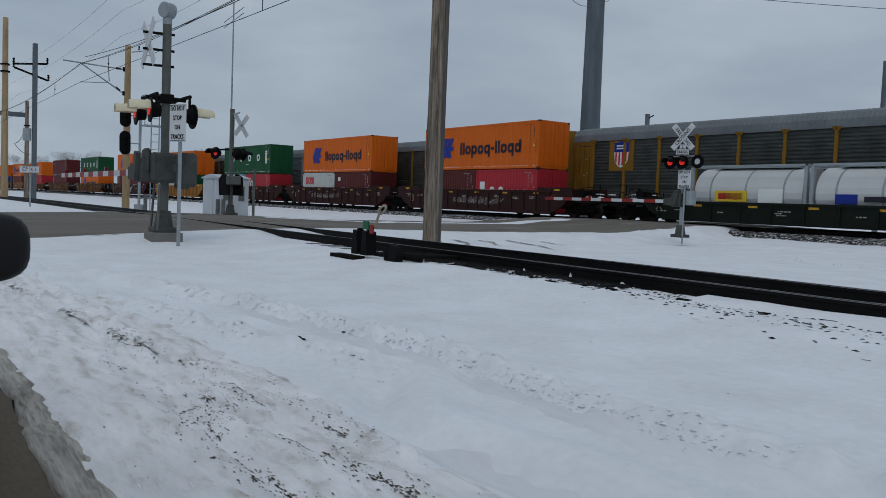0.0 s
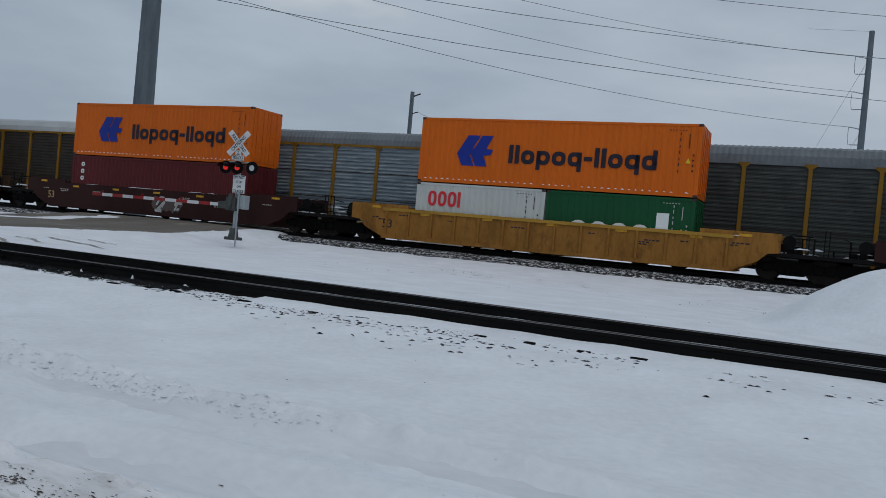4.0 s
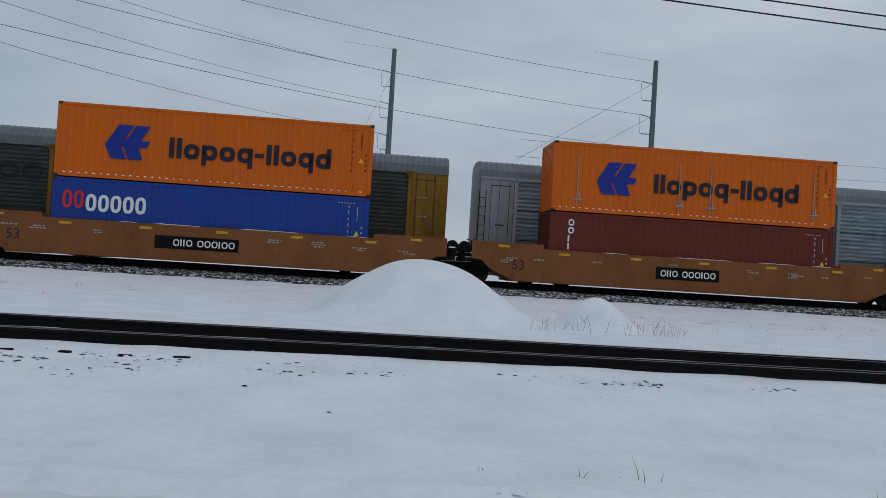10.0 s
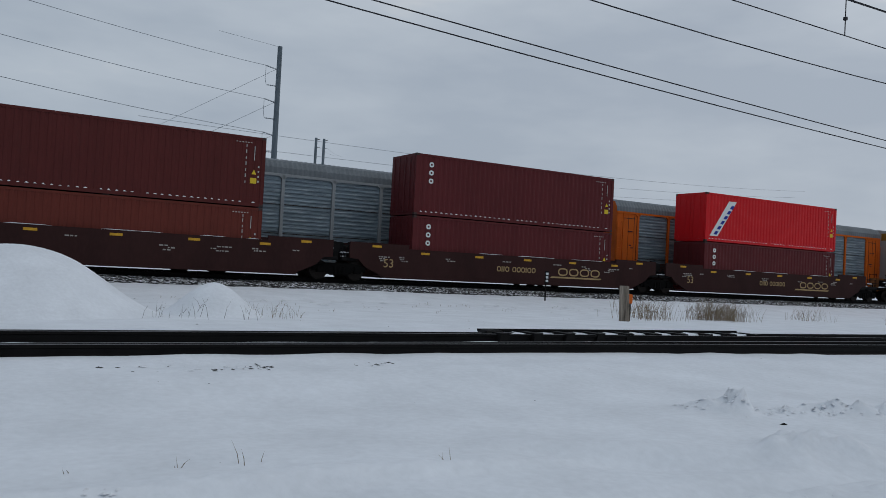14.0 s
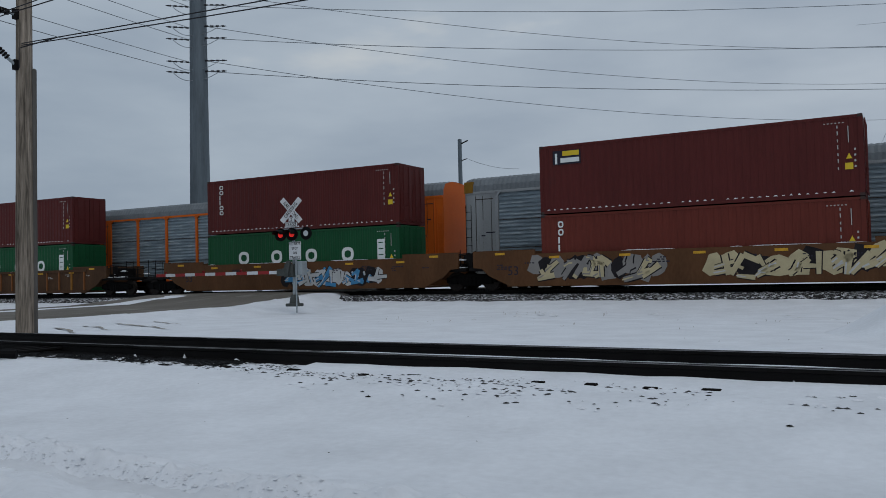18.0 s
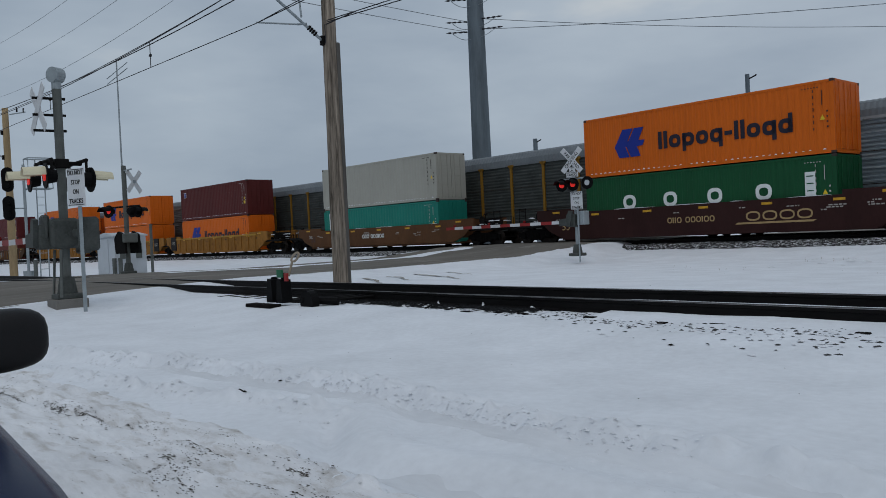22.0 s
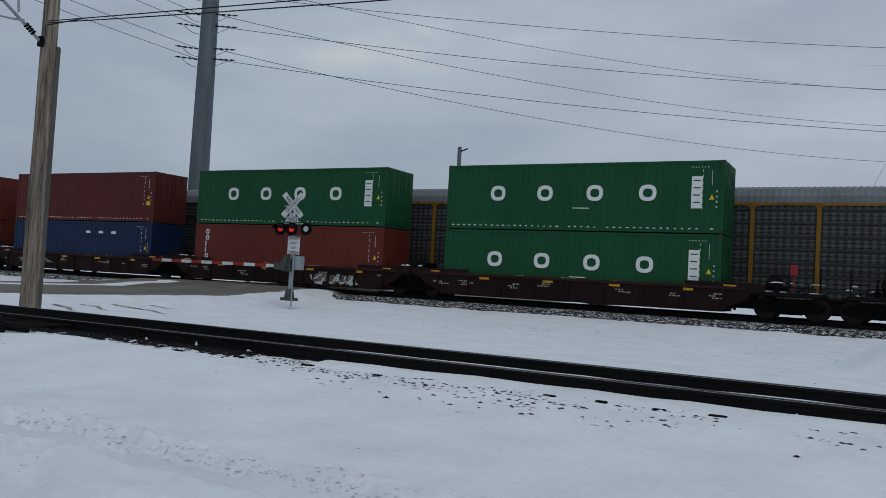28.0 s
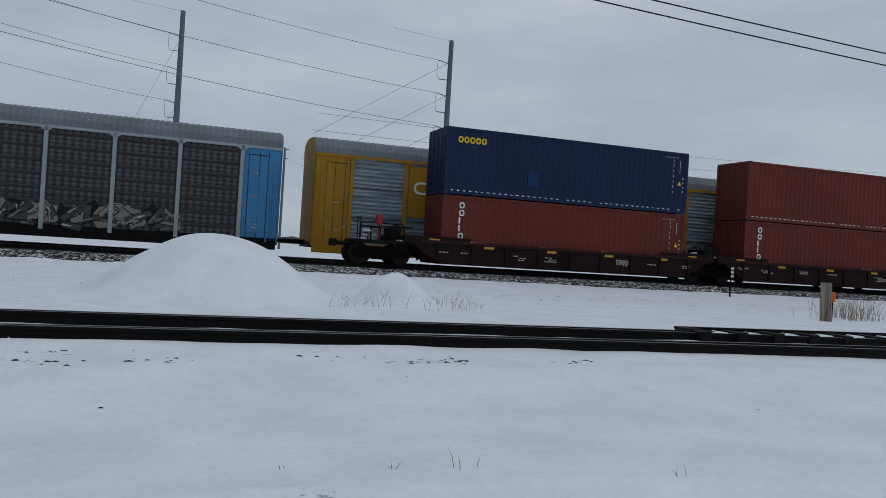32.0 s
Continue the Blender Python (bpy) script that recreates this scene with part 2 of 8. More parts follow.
TANKWHITE = mat("tank_white", (0.52, 0.535, 0.54), 0.4, var=0.06, scale=0.6, bump=0.05)
LOGOBLUE = mat("logo_blue", (0.012, 0.03, 0.24), 0.5, var=0.06, bump=0)
LOGODARK = mat("logo_black", (0.02, 0.018, 0.03), 0.5, var=0.1, bump=0)
LOGOWHITE = mat("logo_white", (0.66, 0.69, 0.68), 0.5, var=0.06, bump=0)
LOGORED = mat("logo_red", (0.55, 0.03, 0.04), 0.5, var=0.06, bump=0)
LOGOYELLOW = mat("logo_yellow", (0.62, 0.44, 0.03), 0.5, var=0.06, bump=0)
LOGOCYAN = mat("logo_light_blue", (0.12, 0.36, 0.55), 0.5, var=0.06, bump=0)
LOGOGOLD = mat("faded_gold", (0.36, 0.25, 0.12), 0.6, var=0.2, scale=6, bump=0)
CAST = mat("dark_casting", (0.045, 0.03, 0.028), 0.6, 0.2, var=0.3, scale=8)
WELL_TAN = mat("tan_well_paint", (0.092, 0.043, 0.020), 0.7, var=0.26, scale=0.9, fine=10.0, dirt=(0.075, 0.042, 0.022), dirt_amount=0.46, stretch=(1.0, 1.0, 0.4), spec=0.1)
WELL_ORANGE = mat("orange_brown_well_paint", (0.182, 0.072, 0.026), 0.7, var=0.22, scale=0.9, fine=10.0, dirt=(0.10, 0.042, 0.02), dirt_amount=0.44, stretch=(1.0, 1.0, 0.4), spec=0.1)
WELL_YELLOW = mat("yellow_well_paint", (0.25, 0.115, 0.026), 0.7, var=0.32, scale=1.3, fine=10.0, dirt=(0.085, 0.036, 0.014), dirt_amount=0.475, stretch=(1.0, 1.0, 0.4), spec=0.1)
WELL_BROWN = mat("rusty_well_paint", (0.066, 0.035, 0.019), 0.75, var=0.28, scale=0.9, fine=10.0, dirt=(0.035, 0.02, 0.014), dirt_amount=0.48, stretch=(1.0, 1.0, 0.4), spec=0.1)
WELL_MAROON = mat("maroon_well_paint", (0.032, 0.013, 0.012), 0.7, var=0.22, scale=0.9, fine=10.0, dirt=(0.026, 0.014, 0.012), dirt_amount=0.44, stretch=(1.0, 1.0, 0.4), spec=0.1)
NAVYPATCH = mat("fresh_navy_patch", (0.008, 0.028, 0.105), 0.5, var=0.1)
CHORD = mat("worn_yellow_chord", (0.34, 0.19, 0.03), 0.65, var=0.25, scale=1.2, dirt=(0.13, 0.06, 0.02), dirt_amount=0.42, stretch=(0.4, 1.0, 1.0))
PLATE = mat("sooty_plate", (0.022, 0.022, 0.023), 0.7, var=0.3, scale=3.0, spec=0.08)
STENCIL = mat("pale_stencil", (0.40, 0.40, 0.39), 0.6, var=0.15, bump=0)
REDPLATE = mat("bright_red_plate", (0.42, 0.028, 0.03), 0.55, var=0.12, scale=1.5)
REFLECT = mat("yellow_reflector", (0.50, 0.27, 0.025), 0.5, var=0.25, scale=6.0, bump=0)
TRUCK = mat("truck_iron", (0.0032, 0.003, 0.003), 0.8, 0.0, var=0.4, scale=5.0, spec=0.06)
WHEELM = mat("wheel_steel", (0.022, 0.018, 0.016), 0.6, 0.2, var=0.3, scale=5.0, spec=0.1)
AR_GOLD = mat("autorack_gold_yellow", (0.33, 0.168, 0.016), 0.65, var=0.18, scale=0.9, dirt=(0.15, 0.072, 0.02), dirt_amount=0.42, stretch=(1.0, 1.0, 0.35))
AR_YELLOW = mat("autorack_yellow", (0.235, 0.122, 0.015), 0.65, var=0.22, scale=0.9, dirt=(0.085, 0.042, 0.016), dirt_amount=0.48, stretch=(1.0, 1.0, 0.35))
AR_ORANGE = mat("autorack_orange", (0.55, 0.11, 0.012), 0.6, var=0.1, scale=0.9, dirt=(0.33, 0.07, 0.02), dirt_amount=0.34)
AR_SILVER = mat("autorack_silver", (0.28, 0.298, 0.308), 0.6, 0.05, var=0.18, scale=0.9, dirt=(0.16, 0.16, 0.16), dirt_amount=0.40, stretch=(1.0, 1.0, 0.3))
AR_PANEL = mat("galvanised_panel", (0.175, 0.222, 0.255), 0.55, 0.1, var=0.45, scale=2.4, fine=14.0, dirt=(0.48, 0.53, 0.56), dirt_amount=0.485, stretch=(0.16, 1.0, 2.2))
AR_DARK = mat("grimy_panel", (0.054, 0.060, 0.057), 0.7, 0.1, var=0.34, scale=1.4, fine=16.0, stretch=(0.6, 1.0, 1.6), dirt=(0.125, 0.132, 0.128), dirt_amount=0.43)
AR_BROWN = mat("dark_brown_panel", (0.045, 0.038, 0.032), 0.7, 0.1, var=0.25, scale=1.4, fine=16.0)
AR_ROOF = mat("galvanised_roof", (0.15, 0.168, 0.182), 0.6, 0.05, var=0.2, scale=1.0, fine=10.0)
AR_ROOFLIGHT = mat("bright_roof", (0.40, 0.42, 0.43), 0.6, 0.05, var=0.08, scale=1.0)
AR_RED = mat("autorack_dark_red", (0.10, 0.02, 0.022), 0.6, var=0.15, scale=0.9)
AR_BLUE = mat("autorack_blue", (0.05, 0.20, 0.40), 0.6, var=0.12, scale=0.9, dirt=(0.04, 0.11, 0.2), dirt_amount=0.36)
PLUM = mat("plum_stripe", (0.09, 0.02, 0.07), 0.6, var=0.1)
CARBLUE = mat("car_navy_paint", (0.008, 0.015, 0.045), 0.25, 0.0, var=0.08, scale=3.0, bump=0, spec=0.04)
CARPLASTIC = mat("black_car_plastic", (0.012, 0.012, 0.013), 0.5, var=0.15, scale=10.0, fine=200.0, bump=0.15)
CARGLASS = mat("car_glass", (0.01, 0.012, 0.014), 0.06, var=0.02, bump=0, spec=0.8)
RUBBER = mat("rubber", (0.015, 0.015, 0.015), 0.85, var=0.2)


# ---- mesh helpers ----
def box(bm, x0, y0, z0, x1, y1, z1, bevel=0.0):
    made = bmesh.ops.create_cube(bm, size=1.0)["verts"]
    for v in made:
        v.co = Vector(((x0 + x1) / 2 + v.co.x * (x1 - x0), (y0 + y1) / 2 + v.co.y * (y1 - y0), (z0 + z1) / 2 + v.co.z * (z1 - z0)))
    if bevel:
        edges = {e for v in made for e in v.link_edges}
        bmesh.ops.bevel(bm, geom=list(edges), offset=bevel, segments=1, affect="EDGES")
    return made


def tube(bm, a, b, ra, rb=None, n=8):
    a, b = Vector(a), Vector(b)
    d = b - a
    m = Matrix.Translation((a + b) / 2) @ d.to_track_quat("Z", "Y").to_matrix().to_4x4()
    return bmesh.ops.create_cone(bm, cap_ends=True, segments=n, radius1=ra, radius2=ra if rb is None else rb, depth=d.length, matrix=m)["verts"]


def prism(bm, points, y0, y1):
    """A plate with the outline points (x, z), from y0 to y1."""
    front = [bm.verts.new((x, y0, z)) for x, z in points]
    back = [bm.verts.new((x, y1, z)) for x, z in points]
    bm.faces.new(front)
    bm.faces.new(back[::-1])
    k = len(points)
    for i in range(k):
        bm.faces.new((front[i], front[(i + 1) % k], back[(i + 1) % k], back[i])[::-1])


def mesh_of(bm, name, smooth=False):
    bmesh.ops.recalc_face_normals(bm, faces=bm.faces)
    me = bpy.data.meshes.new(name)
    bm.to_mesh(me)
    bm.free()
    if smooth:
        for p in me.polygons:
            p.use_smooth = True
    return me


def use(name, me, material, parent=None, label=""):
    """An object on a shared mesh, with a material of its own."""
    if not me.materials:
        me.materials.append(None)
    ob = new(name, me)
    ob.parent = parent
    ob.material_slots[0].link = "OBJECT"
    ob.material_slots[0].material = material
    if label:
        ob["label"] = label
    return ob


def part(name, bm, material, parent=None, label="", smooth=False):
    return use(name, mesh_of(bm, name, smooth), material, parent, label)


def boxpart(name, dims, material, parent=None, label="", bevel=0.0):
    bm = bmesh.new()
    box(bm, *dims, bevel=bevel)
    return part(name, bm, material, parent, label)


TEXTS = {}


def text_mesh(words, fat=0.0):
    """Flat letters one unit high in the built-in font, in the xz plane, starting at x 0."""
    if (words, fat) not in TEXTS:
        cu = bpy.data.curves.new("letters", "FONT")
        cu.offset = fat
        cu.body, cu.extrude, cu.resolution_u, cu.align_x, cu.align_y = words, 0.004, 2, "CENTER", "CENTER"
        ob = bpy.data.objects.new("letters", cu)
        scene.collection.objects.link(ob)
        me = bpy.data.meshes.new_from_object(ob.evaluated_get(bpy.context.evaluated_depsgraph_get()))
        bpy.data.objects.remove(ob)
        me.transform(Matrix.Rotation(radians(90), 4, "X"))
        me.materials.clear()
        TEXTS[words, fat] = me
    return TEXTS[words, fat]


def lettering(name, words, material, parent, x, y, z, size, wide=1.0, label="", fat=0.0):
    ob = use(name, text_mesh(words, fat), material, parent, label)
    ob.location, ob.scale = (x, y, z), (size * wide, 1.0, size)
    return ob


def track_y(x):
    """How far the curving tracks lie from their place abreast of the camera."""
    d = min(abs(x), 100.0)
    return -2.43e-4 * (2 * d * abs(x) - d * d)


def track_turn(x):
    d = max(-100.0, min(100.0, x))
    return math.degrees(math.atan(-2 * 2.43e-4 * d))


NEAR_Y, FAR_Y, RAIL_Z = 33.93, 38.22, 0.45


# ---- ground ----
def span(stops, x):
    """The value at x along straight pieces between stops of (x, value)."""
    if x <= stops[0][0]:
        return stops[0][1]
    for (a, va), (b, vb) in zip(stops, stops[1:]):
        if x <= b:
            return va + (vb - va) * (x - a) / (b - a)
    return stops[-1][1]


def ease(v):
    v = max(0.0, min(1.0, v))
    return v * v * (3 - 2 * v)


def hump(d, south, north):
    return math.exp(-(d / (south if d < 0 else north)) ** 2)


# lines that wheels have left in the snow of the lane: x and y
BERM = ((-12, 2.95), (-9.6, 3.42), (-8.3, 3.78), (-6.6, 3.95), (-5.5, 4.08), (-4.5, 4.07), (-3.5, 4.02), (-2.3, 4.08), (0, 4.02), (4, 3.92))
CLODS = ((-10, 2.65), (-8.5, 2.88), (-7.4, 3.0), (-6.7, 3.2), (-6.0, 3.42), (-5.2, 3.55))
RUT = ((-5.4, 3.62), (-4.9, 3.28), (-4.4, 2.95), (-4.0, 2.87), (-3.5, 2.93), (-2.5, 3.05), (1, 3.14))
CHURN = ((-4.4, 2.78), (-3.4, 2.64), (-2.5, 2.63), (1, 2.7))
WHEEL_LINES = (((-13, 1.6), (-10.3, 1.91), (-7.5, 2.21), (-5, 2.5), (-3.4, 2.62)), ((-6.2, 1.98), (-5.2, 2.0), (-3.1, 2.0), (0, 2.0)), ((-5.2, 2.18), (-4.7, 2.25), (-4.0, 2.35), (-3.5, 2.45), (-2.6, 2.38), (0, 2.3)))


def ground_height(x, y):
    h = -0.10
    if -16 < x < -2.0 and -2.9 < y < 1.24 - max(0.0, x + 2.9) * 0.9:
        return -0.17
    if y > 13:
        h -= 0.17 * min(1.0, (y - 13) / 12)
    # the raised bed of the branch track
    yy = y - track_y(x)
    h += 0.13 * max(0.0, 1 - (max(0.0, abs(yy - 9.4) - 2.0) / 1.2)) if abs(yy - 9.4) < 3.2 else 0
    near = math.hypot(x, y)
    if near < 60 and not 6.9 < yy < 11.9:
        h += 0.035 * noise.noise((x * 0.55, y * 0.55, 0)) + 0.014 * noise.noise((x * 2.3, y * 2.3, 3))
    # snow dimpled by the stones under it beside the branch track
    if -11 < x < 7 and 6.9 < yy < 8.7:
        h += span(((-11, 0.2), (-8, 0.7), (-5, 1.0), (-2, 0.8), (0, 0.4), (7, 0.25)), x) * ease((yy - 6.9) / 0.5) * (0.016 * noise.noise((x * 5, y * 7, 4)) + 0.012 * noise.noise((x * 11, y * 13, 6)))
    if -14 < x < 6 and 0.8 < y < 6.5:
        # the packed lane lies lower than the clean snow, with a crumbled berm between
        fade = min(1.0, (x + 14) / 3, (6 - x) / 4)
        lumps = max(0.0, 0.55 + 0.7 * noise.noise((x * 5, y * 5, 2)) + 0.5 * noise.noise((x * 13, y * 13, 6)) + 0.25 * noise.noise((x * 26, y * 26, 8)))
        soft = 1.0 if x < -2.5 else max(0.3, 1 - 0.35 * (x + 2.5))
        d = y - span(BERM, x)
        h += fade * (-0.06 * ease(-d / 0.16 + 0.3) * ease((y - 1.5) / 0.7) + (0.085 * lumps * soft + 0.025) * hump(d, 0.10, 0.24))
        if x < -4.8:
            h += 0.12 * min(1.0, (x + 11) / 2, (-4.8 - x) / 0.6) * lumps * hump(y - span(CLODS, x), 0.11, 0.17) if x > -11 else 0
        if -5.4 < x < 2:
            f = min(1.0, (x + 5.4) / 0.5, (2 - x) / 2)
            d = y - span(RUT, x)
            h += f * (-0.085 * math.exp(-(d / 0.15) ** 2) + 0.045 * math.exp(-((d - 0.36) / 0.17) ** 2) - 0.03 * math.exp(-((d - 0.72) / 0.13) ** 2))
            d = y - span(CHURN, x)
            h += f * 0.10 * lumps * hump(d, 0.10, 0.12) * ease(0.4 + 1.6 * noise.noise((x * 1.7, 3, 3)))
        rough = ease((y - 1.25) / 0.3) * ease((2.95 - y) / 0.5)
        h += rough * (0.030 * noise.noise((x * 2.0, y * 7, 9)) + 0.022 * noise.noise((x * 6, y * 13, 5)) + 0.014 * noise.noise((x * 15, y * 24, 7)))
        for line in WHEEL_LINES:
            d = y - span(line, x)
            if abs(d) < 0.3:
                h -= 0.03 * rough * math.exp(-(d / 0.07) ** 2)
    # churned snow to the east of the camera: a crumbled ridge, a low heap, two smooth ruts and trodden lumps
    if 2.5 < x < 26 and 0.0 < y < 7.5:
        lumps = max(0.0, 0.45 + 0.9 * noise.noise((x * 2.4, y * 2.4, 1)) + 0.7 * noise.noise((x * 6, y * 6, 5)) + 0.4 * noise.noise((x * 14, y * 14, 8)))
        d = y - (5.02 - 0.45 * (x - 6.76))
        h += 0.19 * lumps * hump(d, 0.16, 0.24) * ease((x - 6.5) / 0.4) * ease((22 - x) / 9)
        for cx, cy, r, a in ((6.1, 3.42, 0.36, 0.13), (12.7, 3.75, 0.75, 0.20), (13.3, 2.8, 0.8, 0.20), (7.0, 4.9, 0.2, 0.10), (9.2, 2.4, 0.45, 0.10), (15.0, 2.4, 0.9, 0.16)):
            q = (x - cx) ** 2 + (y - cy) ** 2 * 1.5
            if q < 5 * r * r:
                h += a * math.exp(-q / (r * r)) * (0.3 + 1.3 * lumps)
        d = y - span(((4.0, 4.05), (4.97, 3.53), (6.15, 3.03), (9, 2.0)), x)
        h += ease((x - 3.2) / 1.2) * ease((10 - x) / 4) * (-0.05 * math.exp(-(d / 0.18) ** 2) + 0.04 * math.exp(-((d - 0.35) / 0.16) ** 2))
        d = y - span(((2.5, 2.95), (4.4, 3.0), (6.0, 2.9), (9, 1.5)), x)
        h += ease((x - 2.5) / 0.8) * ease((10 - x) / 4) * (-0.08 * math.exp(-(d / 0.16) ** 2) + 0.04 * math.exp(-((d + 0.34) / 0.15) ** 2))
        trod = ease((x - 4.2) / 1.5) * ease((2.7 - 0.10 * (x - 6) - y) / 0.8)
        h += trod * (0.075 * lumps + 0.03 * noise.noise((x * 1.6, y * 5, 9)) - 0.03)
    return h


def graded(stops):
    """Coordinates from stops of (place, spacing)."""
    out, (a, s) = [], stops[0]
    for b, step in stops[1:]:
        n = max(1, round((b - a) / step))
        out += [a + (b - a) * i / n for i in range(n)]
        a = b
    return out + [a]


gx = graded([(-3000, 0), (-400, 200), (-100, 30), (-30, 3.0), (-11, 0.35), (-8, 0.10), (3.5, 0.05), (10, 0.07), (15, 0.13), (26, 0.4), (100, 5.0), (400, 30), (3000, 200)])
gy = graded([(-3000, 0), (-300, 300), (-20, 40), (-2, 3.0), (0.0, 0.4), (1.2, 0.12), (2.5, 0.05), (4.5, 0.03), (5.3, 0.06), (7, 0.14), (8.7, 0.045), (13, 0.3), (30, 1.2), (60, 5.0), (300, 40), (3000, 300)])
verts = [(x, y, ground_height(x, y)) for y in gy for x in gx]
w = len(gx)
faces = [(j * w + i, j * w + i + 1, (j + 1) * w + i + 1, (j + 1) * w + i) for j in range(len(gy) - 1) for i in range(w - 1)]
me = bpy.data.meshes.new("ground")
me.from_pydata(verts, [], faces)
for p in me.polygons:
    p.use_smooth = True
ground = tagged(use("ground", me, SNOW), "flat snow-covered ground beside the railway tracks", "ground", kind="structure")


def strip(name, outline, x0, x1, step, base_y, material, label="", kind="structure", wobble=0.0, parent=None):
    """A long body along the tracks: outline points (y, z) carried along the curve."""
    k = round((x1 - x0) / step)
    vs, fs, m = [], [], len(outline)
    for i in range(k + 1):
        x = x0 + (x1 - x0) * i / k
        for y, z in outline:
            vs.append((x, base_y + track_y(x) + y + wobble * noise.noise((x * 0.9, y * 3, 1)), z + 0.4 * wobble * noise.noise((x * 1.3, y * 3, 7))))
    for i in range(k):
        for j in range(m - 1):
            a = i * m + j
            fs.append((a, a + 1, a + m + 1, a + m))
    d = bpy.data.meshes.new(name)
    d.from_pydata(vs, [], fs)
    ob = use(name, d, material, parent)
    if kind:
        tagged(ob, label, "railway track", kind=kind)
    return ob


# ballast of the two main tracks
strip("ballast_bed", [(-3.2, -0.38), (-2.6, -0.06), (-2.05, 0.17), (-1.5, 0.27), (1.5, 0.27), (2.2, 0.22), (2.8, 0.27), (5.8, 0.27), (6.5, 0.16), (8.2, -0.4)],
      -900, 900, 1.5, NEAR_Y, STONE, "grey crushed-stone ballast bed dusted with snow", wobble=0.10)

strip("snow_bank", [(-7.0, -0.36), (-5.4, -0.22), (-4.0, -0.09), (-3.0, -0.01), (-2.55, 0.035), (-2.36, -0.02), (-2.3, -0.15)],
      -900, 900, 0.6, NEAR_Y, SNOW, "snow lying up to the edge of the ballast", wobble=0.13)

RAIL_SHAPE = [(-0.07, 0.0), (-0.07, 0.015), (-0.012, 0.04), (-0.012, 0.13), (-0.036, 0.14), (-0.036, 0.172), (0.036, 0.172), (0.036, 0.14), (0.012, 0.13), (0.012, 0.04), (0.07, 0.015), (0.07, 0.0)]


def rail(x0, x1, base_y, top, step, offset=None, name="rail", label="dark steel running rail of the track"):
    k = max(1, round((x1 - x0) / step))
    vs, fs, m = [], [], len(RAIL_SHAPE)
    for i in range(k + 1):
        x = x0 + (x1 - x0) * i / k
        yy = base_y + track_y(x) + (offset(x) if offset else 0.0)
        vs += [(x, yy + a, top - 0.172 + b) for a, b in RAIL_SHAPE]
    for i in range(k):
        fs += [(i * m + j, i * m + (j + 1) % m, (i + 1) * m + (j + 1) % m, (i + 1) * m + j) for j in range(m)]
    fs += [tuple(range(m)), tuple(k * m + j for j in range(m))[::-1]]
    d = bpy.data.meshes.new(name)
    d.from_pydata(vs, [], fs)
    ob = tagged(use(name, d, RAIL), label, "rail", kind="structure")
    vs2 = [(v[0], v[1], top + 0.002) for v in vs]
    head = bpy.data.meshes.new("rail_head")
    head.from_pydata([vs2[i * m + j] for i in range(k + 1) for j in (5, 6)], [], [(2 * i, 2 * i + 1, 2 * i + 3, 2 * i + 2) for i in range(k)])
    use("rail_head", head, RAIL_TOP, ob, "thin worn bright running band")
    return ob


for yy in (NEAR_Y, FAR_Y):
    for side in (-0.753, 0.753):
        rail(-900, 900, yy + side, RAIL_Z, 5.0, label="steel rail of the main line under the train")

# the branch track in front, with its turnout
BR_Y, BR_TOP = 9.42, 0.20
for side in (-0.735, 0.735):
    rail(-160, 220, BR_Y + side, BR_TOP, 2.0, label="dark rail of the branch track half buried in snow")


def diverge(x):
    d = max(0.0, x + 1.0)
    if x < -1.0:
        return 0.055 * ease((-1.0 - x) / 8.5)
    return -0.0020 * d * d if d < 24 else -1.152 - 0.096 * (d - 24)


rail(-10.0, 200, BR_Y + 0.735 - 0.09, BR_TOP - 0.004, 1.0, diverge, label="dark diverging rail of the turnout")
rail(-10.0, 200, BR_Y - 0.735 - 0.09, BR_TOP - 0.004, 1.0, diverge, label="dark diverging rail of the turnout")
rail(7.6, 13.7, BR_Y + 0.735 + 0.13, BR_TOP + 0.045, 1.0, label="guard rail with raised ends beside the branch track")

# timbers of the branch track, mostly under snow
tie_bm = bmesh.new()
box(tie_bm, -0.115, -1.30, -0.16, 0.115, 1.30, 0.0, bevel=0.012)
tie_me = mesh_of(tie_bm, "tie")
branch = tagged(new("branch_ties"), "creosoted timber ties of the branch track under snow", "railway ties", kind="structure")
for i in range(150):
    x = -22.0 + i * 0.535 + random.uniform(-0.03, 0.03)
    t = use("tie", tie_me, TIE, branch)
    t.location = (x, BR_Y + track_y(x) + random.uniform(-0.05, 0.05), 0.035 if -17 < x < -8.5 else 0.012 + 0.012 * random.random())
    t.rotation_euler = (0, radians(random.uniform(-0.6, 0.6)), radians(random.uniform(-1, 1)))
# snow between and beside the rails
strip("snow_between_rails", [(-0.62, 0.03), (-0.4, 0.085), (0.0, 0.10), (0.4, 0.085), (0.62, 0.03)], -8, 200, 0.5, BR_Y, SNOW, "snow lying between the rails of the branch track", wobble=0.05)
wedges = tagged(new("snow_wedges"), "wedges of snow lodged between the braces of the guard rail", "snow", kind="structure")
for i in range(9):
    x = 7.75 + 0.66 * i
    y = BR_Y + 0.735 + track_y(x)
    bm = bmesh.new()
    prism(bm, [(x + 0.12, 0.02), (x + 0.58, 0.02), (x + 0.57, 0.12 + 0.03 * random.random()), (x + 0.40 + 0.1 * random.random(), 0.205 + 0.015 * random.random()), (x + 0.2, 0.12 + 0.03 * random.random())], y - 0.26, y + 0.07)
    part("snow_wedge", bm, SNOW, wedges)
